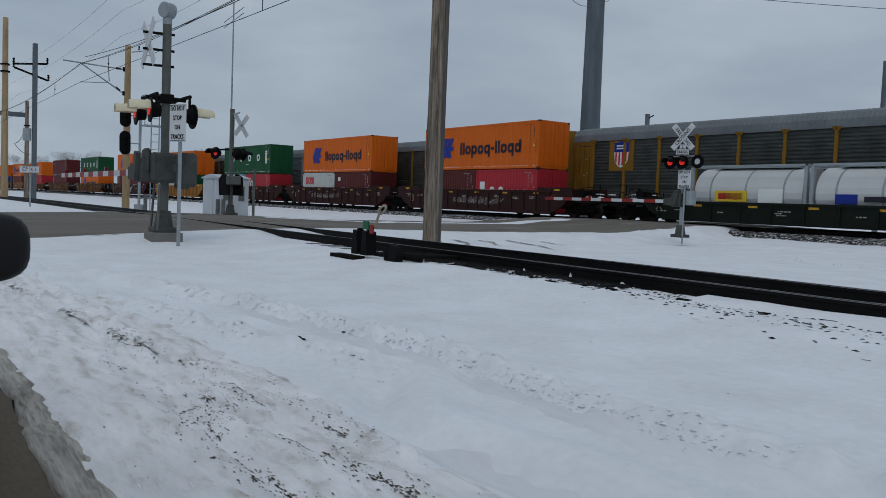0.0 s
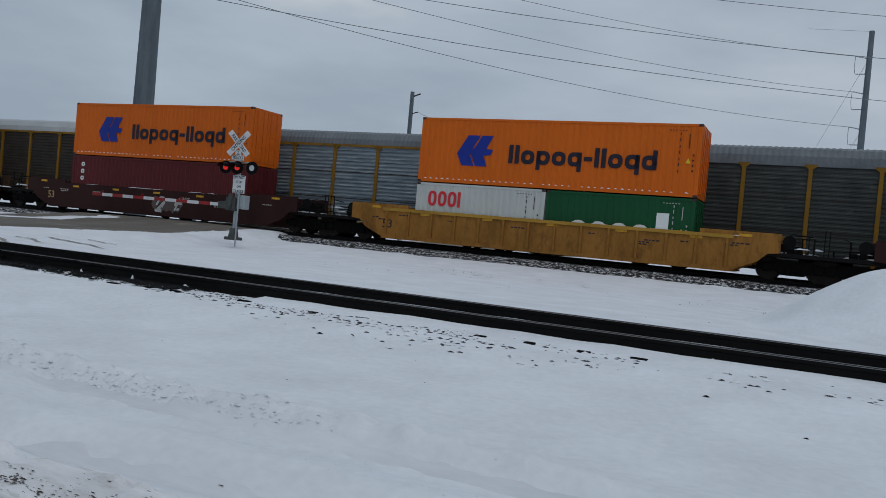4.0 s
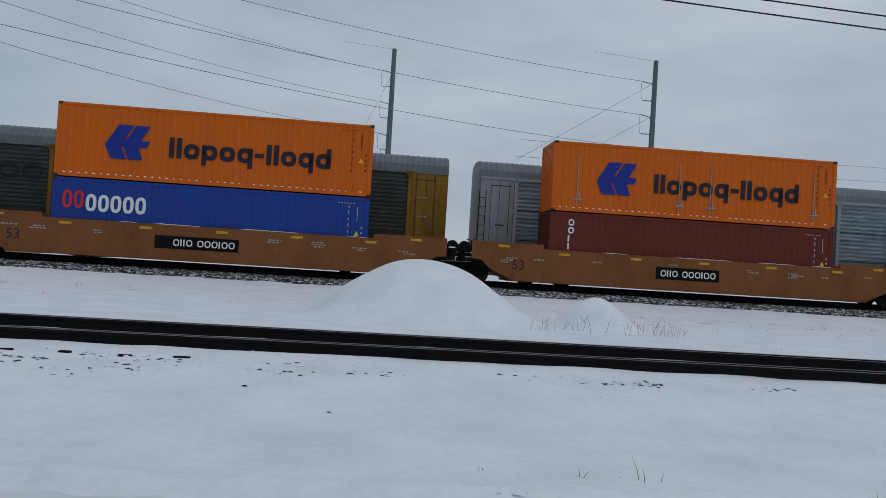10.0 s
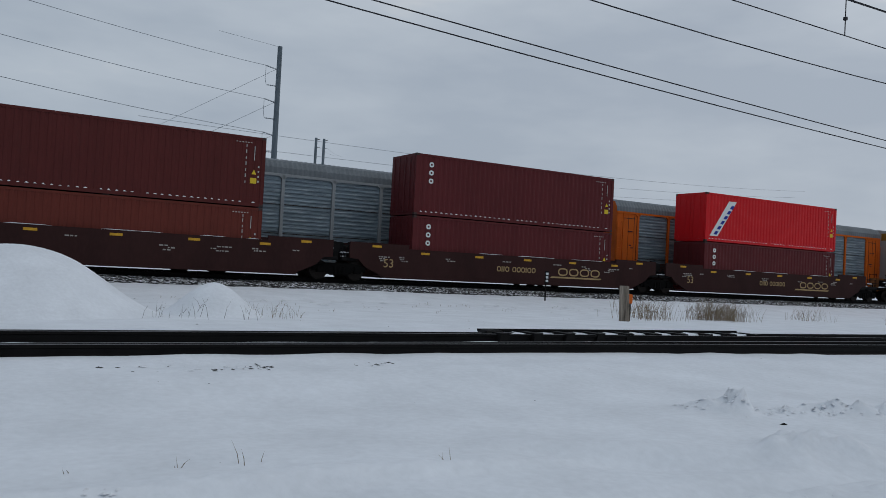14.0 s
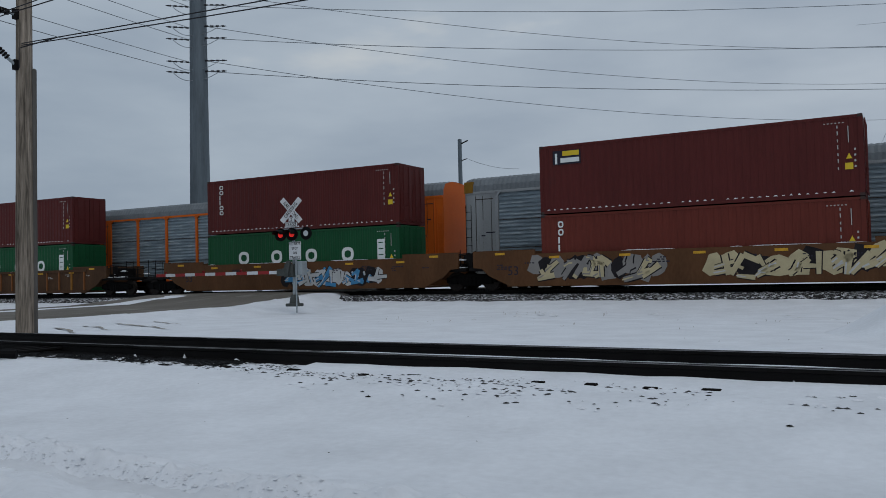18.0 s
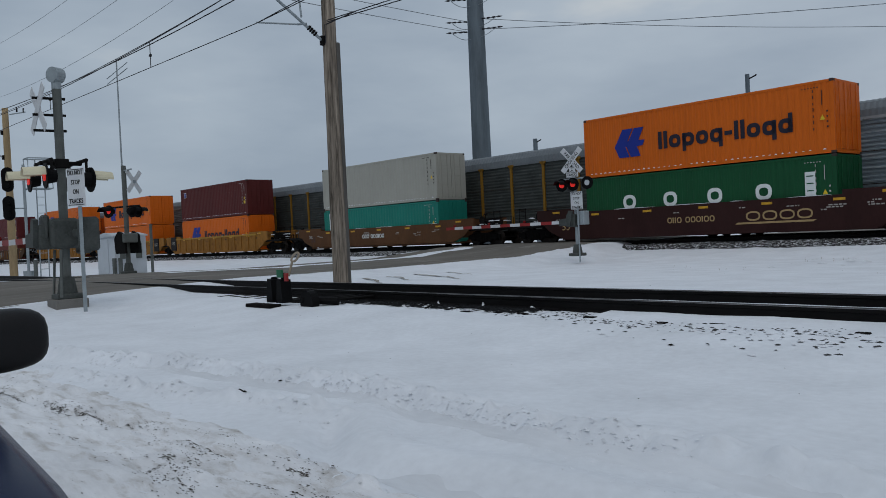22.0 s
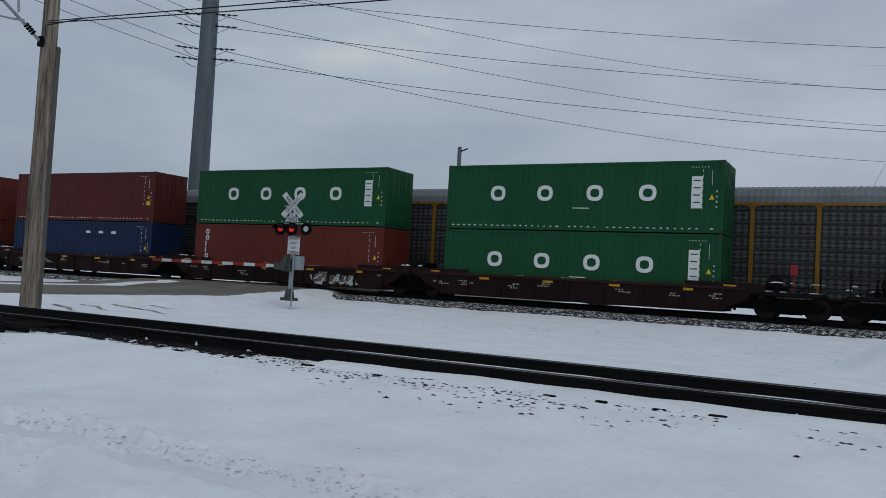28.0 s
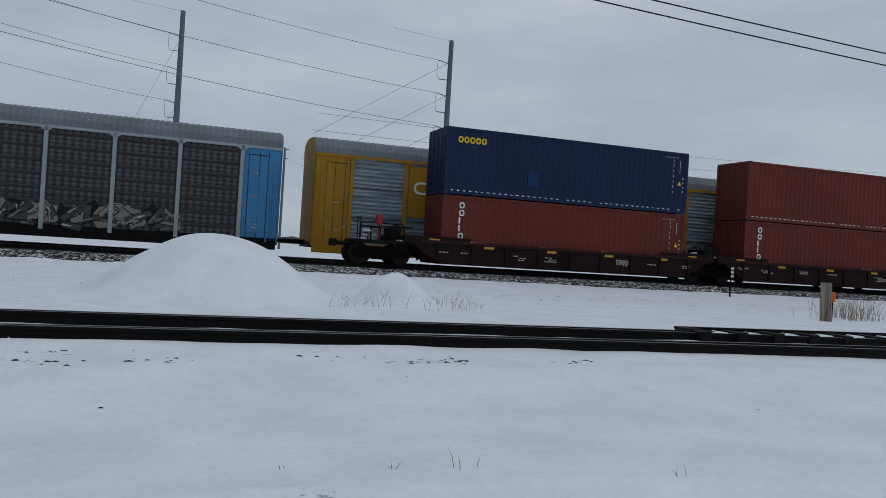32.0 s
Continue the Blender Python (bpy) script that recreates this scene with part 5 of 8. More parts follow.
for n in (8, 10, 17, 9, 11, 12, 14, 16, 23, 24):
    dark = STACKS[n][1][0] in (WELL_TAN, WELL_ORANGE)
    if dark and n != 24:
        boxpart("marking", (-1.6 if n != 9 else -2.1, -1.408, 0.62, 1.1, -1.398, 1.12), BLACK, WELLS[n], "black stencil panel")
    bm = bmesh.new()
    glyphs(bm, "OIIO OOOIOO", -1.4, 0.74, 0.95, 1.0, y=-1.414)
    part("marking", bm, LOGOWHITE if dark else LOGOGOLD, WELLS[n], "worn white stencil")["kind"] = "stuff"
    if not dark:
        bm = bmesh.new()
        prism(bm, [(1.9, 0.55), (5.2, 0.55), (5.35, 0.63), (2.0, 0.63)], -1.414, -1.40)
        glyphs(bm, "OOOO", 2.4, 0.68, 5.2, 1.08, y=-1.414)
        part("logo", bm, LOGOGOLD, WELLS[n], "faded gold emblem")["kind"] = "stuff"

# the flashing red marker on the last car
bm = bmesh.new()
box(bm, -0.03, -0.03, 0.0, 0.03, 0.03, 0.66)
box(bm, -0.13, -0.12, 0.64, 0.13, 0.12, 1.06, bevel=0.03)
eot = tagged(part("end_of_train_marker", bm, REDPAINT), "small red marker box on a post of the well car", "train marker")
ride(eot, near_at, -737.15, NEAR_Y - 0.6, RAIL_Z + 1.02)
eot = tagged(use("end_of_train_marker", eot.data, REDPAINT), "small red marker box on a post of the well car", "train marker")
ride(eot, near_at, -657.4, NEAR_Y - 0.6, RAIL_Z + 1.02)

# ---- autorack cars ----
AR_HALF = 13.45
AR_DOTS = mat("perforated_panel", (0.044, 0.047, 0.048), 0.6, 0.15, var=0.2, scale=1.4, fine=16.0)


def dots(m):
    """Rows of light slots pressed through a dark panel."""
    n, l = m.node_tree.nodes, m.node_tree.links
    b = n["Principled BSDF"]
    brick = n.new("ShaderNodeTexBrick")
    brick.offset = 0.0
    for key, v in (("Scale", 1.0), ("Mortar Size", 0.10), ("Brick Width", 0.30), ("Row Height", 0.55), ("Bias", 0.0)):
        brick.inputs[key].default_value = v
    brick.inputs["Color1"].default_value = brick.inputs["Color2"].default_value = (0.20, 0.212, 0.216, 1)
    brick.inputs["Mortar"].default_value = (0.045, 0.048, 0.047, 1)
    brick.inputs["Mortar Smooth"].default_value = 0.5
    co, sep, com = n.new("ShaderNodeTexCoord"), n.new("ShaderNodeSeparateXYZ"), n.new("ShaderNodeCombineXYZ")
    l.new(co.outputs["Object"], sep.inputs[0])
    l.new(sep.outputs["X"], com.inputs["X"])
    l.new(sep.outputs["Z"], com.inputs["Y"])
    l.new(com.outputs[0], brick.inputs["Vector"])
    mix = n.new("ShaderNodeMix")
    mix.data_type = "RGBA"
    mix.blend_type = "MIX"
    mix.inputs["Factor"].default_value = 0.30
    old = b.inputs["Base Color"].links[0].from_socket
    l.new(old, mix.inputs[6])
    l.new(brick.outputs["Color"], mix.inputs[7])
    l.new(mix.outputs[2], b.inputs["Base Color"])


dots(AR_DOTS)


def panel_mesh(width, height, ribs):
    """A side panel with pressed horizontal ribs."""
    vs, fs = [], []
    prof = []
    for i in range(ribs):
        a = height * i / ribs
        p = height / ribs
        prof += [(a, 0.0), (a + p * 0.45, 0.0), (a + p * 0.55, 0.03), (a + p * 0.92, 0.03)]
    prof.append((height, 0.0))
    for a, d in prof:
        vs += [(-width / 2, -d, a), (width / 2, -d, a)]
    fs = [(2 * i, 2 * i + 1, 2 * i + 3, 2 * i + 2) for i in range(len(prof) - 1)]
    me = bpy.data.meshes.new("panel")
    me.from_pydata(vs, [], fs)
    return me


BAYS = 9
BAY = (2 * AR_HALF - 2 * 1.75) / BAYS
PANEL_ME = panel_mesh(BAY - 0.14, 4.12, 22)
bm = bmesh.new()
box(bm, -0.085, -0.085, 0.0, 0.085, 0.06, 4.2, bevel=0.01)
prism(bm, [(-0.085, 4.0), (0.085, 4.0), (0.24, 4.13), (0.24, 4.2), (-0.24, 4.2), (-0.24, 4.13)], -0.085, 0.02)
POST_ME = mesh_of(bm, "post")
bm = bmesh.new()
k = 108
sect = [(-1.5, 4.82), (-1.48, 5.12), (-1.28, 5.44), (-0.7, 5.59), (0.0, 5.63), (0.7, 5.59), (1.28, 5.44), (1.48, 5.12), (1.5, 4.82)]
rows_ = []
for i in range(2 * k + 1):
    x = -AR_HALF + AR_HALF * i / k
    lift = 0.03 if i % 2 else 0.0
    rows_.append([bm.verts.new((x, y * (1 + lift * 0.4), z + lift)) for y, z in sect])
for a, b in zip(rows_, rows_[1:]):
    for j in range(len(sect) - 1):
        bm.faces.new((a[j], b[j], b[j + 1], a[j + 1]))
ROOF_ME = mesh_of(bm, "roof")
bm = bmesh.new()
prism(bm, [(y, z) for y, z in sect] + [(1.5, 0.75), (-1.5, 0.75)], -0.04, 0.04)
bmesh.ops.rotate(bm, verts=bm.verts, cent=(0, 0, 0), matrix=Matrix.Rotation(radians(90), 3, "Z"))
END_ME = mesh_of(bm, "end_door")


def autorack(colour, post, panel, roof, ends, corner=None, badge=None, low_band=None, west=None, east=None):
    root = tagged(new("autorack_car"), f"{colour} enclosed autorack car with ribbed panels", "autorack car", group="cars of the autorack train")
    boxpart("underframe", (-AR_HALF, -1.35, 0.52, AR_HALF, 1.35, 0.78), DARK, root)
    boxpart("side_sill", (-AR_HALF + 0.1, -1.52, 0.30, AR_HALF - 0.1, -1.42, 0.80), DARK if panel is not AR_PANEL else post, root)
    boxpart("far_wall", (-AR_HALF + 0.1, 1.40, 0.6, AR_HALF - 0.1, 1.46, 4.85), panel, root)
    boxpart("top_rail", (-AR_HALF + 0.05, -1.53, 4.72, AR_HALF - 0.05, -1.44, 4.84), roof if panel is AR_DARK else post, root)
    use("roof", ROOF_ME, roof, root)
    for z in (1.98, 3.36):
        boxpart("panel_seam", (-AR_HALF + 1.8, -1.486, z, AR_HALF - 1.8, -1.44, z + 0.035), AR_BROWN, root)
    for i in range(BAYS):
        p = use("panel", PANEL_ME, panel, root)
        p.location = (-AR_HALF + 1.75 + BAY * (i + 0.5), -1.44, 0.66)
    for i in range(BAYS + 1):
        p = use("post", POST_ME, post, root)
        p.location = (-AR_HALF + 1.75 + BAY * i, -1.47, 0.60)
    for s, em in ((-1, west or ends), (1, east or ends)):
        a, b = sorted((s * (AR_HALF - 0.02), s * (AR_HALF - 1.70)))
        bm = bmesh.new()
        box(bm, a, -1.50, 0.62, b, -1.42, 4.74)
        end = part("end_panel", bm, em, root)
        boxpart("corner_post", (s * (AR_HALF - 0.55) - 0.03, -1.54, 0.62, s * (AR_HALF - 0.55) + 0.03, -1.502, 4.74), em, end)
        boxpart("side_door", (s * (AR_HALF - 1.2) - 0.22, -1.53, 1.0, s * (AR_HALF - 1.2) + 0.22, -1.502, 3.4), em, end)
        e = use("end_door", END_ME, em, root)
        e.location.x = s * (AR_HALF - 0.05)
        bm = bmesh.new()
        for i in range(8):
            tube(bm, (s * (AR_HALF - 0.35), -1.56, 0.9 + 0.42 * i), (s * (AR_HALF - 0.05), -1.56, 0.9 + 0.42 * i), 0.014, n=5)
        for dx in (0.05, 0.35):
            tube(bm, (s * (AR_HALF - dx), -1.56, 0.7), (s * (AR_HALF - dx), -1.56, 4.2), 0.016, n=5)
        part("ladder", bm, DARK if em in (AR_SILVER, GALV) else em, root)
        bm = bmesh.new()
        for dx in (0.60, 0.98, 1.45, 1.66):
            box(bm, s * (AR_HALF - dx) - 0.012, -1.512, 0.7, s * (AR_HALF - dx) + 0.012, -1.498, 4.6)
        box(bm, s * (AR_HALF - 1.05) - 0.5, -1.512, 4.42, s * (AR_HALF - 1.05) + 0.5, -1.498, 4.46)
        part("door_seam", bm, AR_BROWN, root, "dark seams of the end door")
        bm = bmesh.new()
        rg = random.Random(int(len(colour) * 7 + s + len(MOVING)))
        for k in range(9):
            x, z = s * (AR_HALF - 1.2) + rg.uniform(-0.35, 0.3), rg.choice((1.2, 1.35, 1.5, 2.6, 2.75, 3.6))
            box(bm, x, -1.536, z, x + rg.uniform(0.05, 0.25), -1.528, z + 0.06)
        part("marking", bm, LOGODARK if em in (AR_SILVER, GALV, AR_ORANGE) else G_STENCIL, root, "small dark stencils")["kind"] = "stuff"
        bm = bmesh.new()
        tube(bm, (s * (AR_HALF - 0.1), 0, 0.75), (s * (AR_HALF + 0.74), 0, 0.75), 0.10, n=8)
        part("coupler", bm, DARK, root)
        if corner:
            boxpart("corner_cap", tuple(sorted((s * (AR_HALF + 0.02), s * (AR_HALF - 0.45)))[i // 3] if i % 3 == 0 else (-1.545, 4.78, -0.9, 5.34)[{1: 0, 2: 1, 4: 2, 5: 3}[i]] for i in range(6)), corner, root, "yellow roof corner")
        truck(root, s * 9.9)
    if badge:
        m, plate, bay, pattern, low = (*badge, 2.2)[:5]
        if plate:
            boxpart("badge_plate", (-AR_HALF + 1.9 + BAY * bay, -1.50, low, -AR_HALF + 1.6 + BAY * (bay + 1), -1.475, 4.6), plate, root)
        bm = bmesh.new()
        if not pattern:
            box(bm, -AR_HALF + 1.75 + BAY * (bay + 0.5), -1.515, low, -AR_HALF + 1.80 + BAY * (bay + 0.5), -1.50, 4.6)
        if pattern == "rows":
            for row, word in enumerate(("Oooooioo", "Oooiioo", "Oooioooo")):
                glyphs(bm, word, -AR_HALF + 2.1 + BAY * bay, 4.05 - 0.40 * row, -AR_HALF + 1.5 + BAY * (bay + 1), 4.32 - 0.40 * row, y=-1.51, thick=0.2)
        else:
            glyphs(bm, pattern, -AR_HALF + 2.15 + BAY * bay, 3.3, -AR_HALF + 1.4 + BAY * (bay + 1), 3.9, y=-1.51)
        part("logo", bm, m, root)
    if low_band:
        boxpart("stripe", (-AR_HALF + 1.8, -1.482, 1.5, AR_HALF - 1.8, -1.476, 1.58), low_band, root)
        boxpart("stripe", (-AR_HALF + 1.8, -1.482, 1.15, AR_HALF - 1.8, -1.476, 1.26), low_band, root)
    return root


def y_dark(badge=None, **kw):
    return autorack("grimy grey and yellow", AR_YELLOW, AR_DARK, AR_ROOF, AR_YELLOW, badge=badge, **kw)


def y_bright(badge=None, roof=None, **kw):
    return autorack("galvanised and yellow", AR_YELLOW, AR_PANEL, roof or AR_ROOF, AR_YELLOW, badge=badge, **kw)


def y_gold(badge=None, **kw):
    return autorack("galvanised and golden yellow", AR_GOLD, AR_PANEL, AR_ROOF, AR_GOLD, badge=badge, **kw)


def silver(**kw):
    return autorack("silver-grey galvanised", AR_SILVER, AR_PANEL, AR_ROOF, AR_SILVER, **kw)


def orange_car(**kw):
    return autorack("orange and galvanised", AR_ORANGE, AR_PANEL, AR_ROOF, AR_ORANGE, **kw)


RACKS = {
    -9: y_dark, -8: silver, -7: y_dark, -6: y_dark, -5: lambda: silver(corner=AR_YELLOW),
    -4: lambda: autorack("dark brown and yellow", AR_YELLOW, AR_BROWN, AR_ROOFLIGHT, AR_YELLOW), -3: y_bright, -2: y_dark, -1: silver, 0: lambda: y_bright((AR_YELLOW, AR_YELLOW, 7, "", 0.7)),
    1: lambda: y_dark((LOGOWHITE, REDPLATE, 1.74, "rows", 2.9)), 2: lambda: y_dark((LOGODARK, None, 2, "OO")), 3: lambda: silver(low_band=PLUM), 4: lambda: orange_car(badge=(LOGODARK, AR_ORANGE, 7, "OOOO", 0.7)),
    5: y_dark, 6: silver, 7: lambda: orange_car(badge=None), 8: lambda: silver(corner=AR_YELLOW), 9: y_dark, 10: y_dark, 11: lambda: silver(corner=AR_YELLOW),
    12: lambda: y_dark((LOGODARK, AR_YELLOW, 0.79, "OOOO", 2.6)), 13: lambda: y_bright(None, roof=AR_ROOFLIGHT), 14: lambda: autorack("grimy grey and dark red", AR_RED, AR_DARK, AR_ROOF, AR_RED, badge=(LOGODARK, None, 5, "OO", 2.2)),
    15: lambda: autorack("perforated grey and yellow", AR_YELLOW, AR_DOTS, AR_ROOF, AR_YELLOW), 16: lambda: y_dark((LOGOWHITE, AR_GOLD, 0, "OO")),
    17: lambda: y_gold((LOGOWHITE, AR_GOLD, 0.8, "OO", 0.7)), 18: lambda: autorack("perforated grey with pale blue ends", GALV, AR_DOTS, AR_ROOF, AR_BLUE, badge=(LOGOWHITE, None, 4, "OO")),
    19: lambda: y_gold((LOGOWHITE, AR_GOLD, 1, "OO")), 20: y_dark, 21: silver,
}
RACKCARS = {}
for k, build in RACKS.items():
    RACKCARS[k] = build()
    ride(RACKCARS[k], far_at, 129.66 + 28.35 * (k + 0.5) + 0.56, FAR_Y, RAIL_Z)
# shield badge on one car
rack = RACKCARS[-6]
plate = boxpart("badge_plate", (-10.35, -1.50, 2.9, -8.4, -1.475, 4.68), AR_YELLOW, rack)
bm = bmesh.new()
prism(bm, [(-9.95, 4.55), (-9.38, 4.64), (-8.80, 4.55), (-8.80, 4.0), (-9.95, 4.0)], -1.515, -1.50)
part("logo", bm, LOGOBLUE, plate, "blue top of a shield badge")
bm = bmesh.new()
prism(bm, [(-9.95, 4.0), (-8.80, 4.0), (-8.86, 3.5), (-9.1, 3.2), (-9.38, 3.08), (-9.65, 3.2), (-9.88, 3.5)], -1.512, -1.50)
part("logo", bm, LOGOWHITE, plate, "white field of a shield badge")
for k in range(4):
    boxpart("marking", (-9.84 + 0.26 * k, -1.518, 3.42 - 0.2 * (k in (1, 2)), -9.72 + 0.26 * k, -1.512, 3.99), LOGORED, plate)
for k in (4.18, 4.34):
    boxpart("marking", (-9.75, -1.522, k, -9.0, -1.515, k + 0.08), LOGOWHITE, plate)
for k, x0, x1, z0, z1, cols, seed in ((17, -12.9, -5.0, 0.6, 2.2, (G_BLUE, G_CREAM, G_PINK, G_CREAM), 31), (17, -4.5, 2.5, 0.6, 1.9, (G_RED, G_GREEN, G_RED), 32), (14, 3.0, 11.0, 0.7, 2.0, (G_BLUE, G_PINK, G_WHITE), 33),
                                      (14, -9.0, 1.0, 0.7, 1.7, (G_TEAL, G_GREY), 34), (16, -4.0, 5.0, 0.7, 1.5, (G_VIOLET, G_VIOLET), 35), (1, -12.0, -4.0, 0.7, 1.6, (G_TEAL, G_BLUE), 36),
                                      (18, -4.0, 9.0, 0.8, 1.9, (AR_DARK, AR_DARK, G_GREY), 37), (4, -12.0, -3.0, 0.7, 1.7, (G_WHITE, G_GREEN, G_VIOLET, G_GREY), 38), (11, -8.0, 6.0, 0.7, 1.4, (G_PINK, G_TEAL, G_GREY), 39), (15, -5, 0, 0.8, 1.6, (G_WHITE,), 40)):
    graffiti(RACKCARS[k], x0, x1, z0, z1, cols, seed, y=-1.535)


# ---- road over the crossing ----
def road_z(y):
    stops = ((-60, -0.08), (2, -0.06), (7.5, 0.10), (11.5, 0.14), (18, 0.0), (26, 0.05), (31, 0.42), (41, 0.42), (48, 0.0), (140, -0.1))
    for (a, za), (b, zb) in zip(stops, stops[1:]):
        if a <= y <= b:
            return za + (zb - za) * (y - a) / (b - a)
    return -0.1


def road_sheet(name, left, right, y0, y1, step, material, label, n=16, ragged=0.3, lift=0.02):
    vs, fs = [], []
    k = round((y1 - y0) / step)
    for i in range(k + 1):
        y = y0 + (y1 - y0) * i / k
        a, b = left(y) + ragged * noise.noise((y * 0.7, 0, 1)), right(y) + ragged * noise.noise((y * 0.7, 0, 8)) + 0.4 * ragged * noise.noise((y * 3.1, 0, 8))
        for j in range(n + 1):
            f = j / n
            crown = 0.06 * (1 - (2 * f - 1) ** 2)
            vs.append((a + (b - a) * f, y, road_z(y) + crown + lift))
    fs = [(i * (n + 1) + j, i * (n + 1) + j + 1, (i + 1) * (n + 1) + j + 1, (i + 1) * (n + 1) + j) for i in range(k) for j in range(n)]
    d = bpy.data.meshes.new(name)
    d.from_pydata(vs, [], fs)
    return tagged(use(name, d, material), label, "road", kind="structure")


def road_right(y):
    stops = ((-60, -18.0), (3, -18.6), (5.0, -19.6), (9, -21.3), (18, -24.2), (30, -24.8), (140, -25))
    for (a, za), (b, zb) in zip(stops, stops[1:]):
        if a <= y <= b:
            return za + (zb - za) * (y - a) / (b - a)
    return -25.0


road_sheet("road", lambda y: -36.0, road_right, -60, 140, 1.0, ASPHALT, "worn grey-brown asphalt road with slush over the crossing")
road_sheet("verge_snow", lambda y: -31.0 - 0.1 * y, lambda y: -28.6 - 0.1 * y, 12.6, 30, 0.6, SNOW, "strip of ploughed snow on the crossing road", n=6, ragged=0.9, lift=0.035)

# snowy shoulders of the raised road
for name, side in (("shoulder_west", -1), ("shoulder_east", 1)):
    vs = []
    for i in range(121):
        y = -20 + 90 * i / 120
        e = (road_right(y) if side > 0 else -36.0) - 0.15 * side + 0.25 * noise.noise((y * 1.3, side, 3))
        z = road_z(y) + 0.025
        for k, (o, f) in enumerate(((0.0, 1.0), (0.5, 0.95), (1.4, 0.6), (2.6, 0.2), (3.6, 0.0))):
            x = e + side * o
            g = ground_height(x, y) - 0.05
            vs.append((x, y, g + (z - g) * f + 0.03 * noise.noise((x, y, 6)) * (k > 0)))
    fs = [(i * 5 + j, i * 5 + j + 1, (i + 1) * 5 + j + 1, (i + 1) * 5 + j) for i in range(120) for j in range(4)]
    d = bpy.data.meshes.new(name)
    d.from_pydata(vs, [], fs)
    for q in d.polygons:
        q.use_smooth = True
    tagged(use(name, d, SNOW), "snow-covered shoulder of the crossing road", "snow bank", kind="structure")

# slushy bare patch of the lane beside the parked car
vs, fs = [], []
for i in range(41):
    x = -16 + 14.4 * i / 40
    edge = 1.22 + 0.10 * noise.noise((x * 1.1, 0, 2)) + 0.05 * noise.noise((x * 4, 0, 3)) - max(0.0, x + 2.7) * 0.9
    for j in range(9):
        y = -3.4 + 0.35 * noise.noise((x * 0.8, 5, 0)) * (j == 0) + (edge + 3.4) * j / 8
        vs.append((x + (0.45 * noise.noise((y * 1.3, 8, 0)) + 0.2 * noise.noise((y * 5, 8, 3))) * (i / 40) ** 8, y, -0.10 + 0.01 * noise.noise((x, y, 0)) + 0.03 - (0.02 if j in (0, 8) or i in (0, 40) else 0)))
fs = [(i * 9 + j, (i + 1) * 9 + j, (i + 1) * 9 + j + 1, i * 9 + j + 1) for i in range(40) for j in range(8)]
d = bpy.data.meshes.new("lane")
d.from_pydata(vs, [], fs)
tagged(use("lane", d, SLUSH), "bare muddy lane with patches of slush beside the car", "road", kind="structure")
# tyre tread pressed into the slush at the edge of the lane
vs, nx, ny = [], 240, 22
for i in range(nx + 1):
    x = -6.6 + 4.4 * i / nx
    lo = 1.19 + 0.03 * noise.noise((x * 1.5, 0, 5)) + 0.014 * noise.noise((x * 5, 0, 5)) - max(0.0, x + 3.4) * 0.25
    hi = 1.33 + 0.06 * min(1.0, max(0.0, (x + 6.6) / 2.5)) + 0.03 * noise.noise((x * 2, 0, 9)) + 0.016 * noise.noise((x * 5, 0, 9)) - max(0.0, x + 3.4) * 0.2
    for j in range(ny + 1):
        y = lo + (hi - lo) * j / ny
        ridge = 0.0035 * math.sin(j * math.pi / 2.2 + 2 * noise.noise((x * 2, 0, 3))) * (0.5 + 0.9 * noise.noise((x * 3, y * 8, 6))) + 0.007 * noise.noise((x * 4, y * 22, 4))
        sink = 0.045 * max(0.0, (j - 11) / 11) ** 2 + 0.02 * max(0.0, (5 - j) / 5) ** 2 + (0.01 if i in (0, nx) else 0)
        vs.append((x, y, -0.070 + 0.05 * (y - 1.2) + ridge - sink + 0.018 * noise.noise((x * 3, y * 9, 1)) + 0.010 * noise.noise((x * 12, y * 16, 1))))
fs = [(i * (ny + 1) + j, (i + 1) * (ny + 1) + j, (i + 1) * (ny + 1) + j + 1, i * (ny + 1) + j + 1) for i in range(nx) for j in range(ny)]
d = bpy.data.meshes.new("tyre_track")
d.from_pydata(vs, [], fs)
tagged(use("tyre_track", d, TREAD), "tyre tread pressed into grey slush on the lane", "tyre track", kind="structure")


# ---- poles and wires ----
def wire(points, r, material=WIRE, sag=0.0, n=14, label="thin dark overhead wire between the poles", name="overhead_wire"):
    """A wire through the points, sagging between them."""
    pts = []
    for k, (a, b) in enumerate(zip(points, points[1:])):
        a, b = Vector(a), Vector(b)
        for i in range(n):
            f = i / n
            p = a.lerp(b, f)
            p.z -= (sag[k] if isinstance(sag, tuple) else sag) * 4 * f * (1 - f)
            pts.append(p)
    pts.append(Vector(points[-1]))
    vs, fs = [], []
    for i, p in enumerate(pts):
        d = (pts[min(i + 1, len(pts) - 1)] - pts[max(i - 1, 0)]).normalized()
        side = d.cross(Vector((0, 0, 1))).normalized()
        up = side.cross(d)
        for k in range(4):
            a = math.pi / 2 * k + 0.4
            vs.append(p + r * (math.cos(a) * side + math.sin(a) * up))
    fs = [(i * 4 + k, i * 4 + (k + 1) % 4, (i + 1) * 4 + (k + 1) % 4, (i + 1) * 4 + k) for i in range(len(pts) - 1) for k in range(4)]
    me = bpy.data.meshes.new(name)
    me.from_pydata([tuple(v) for v in vs], [], fs)
    return tagged(use(name, me, material), label, "wire")


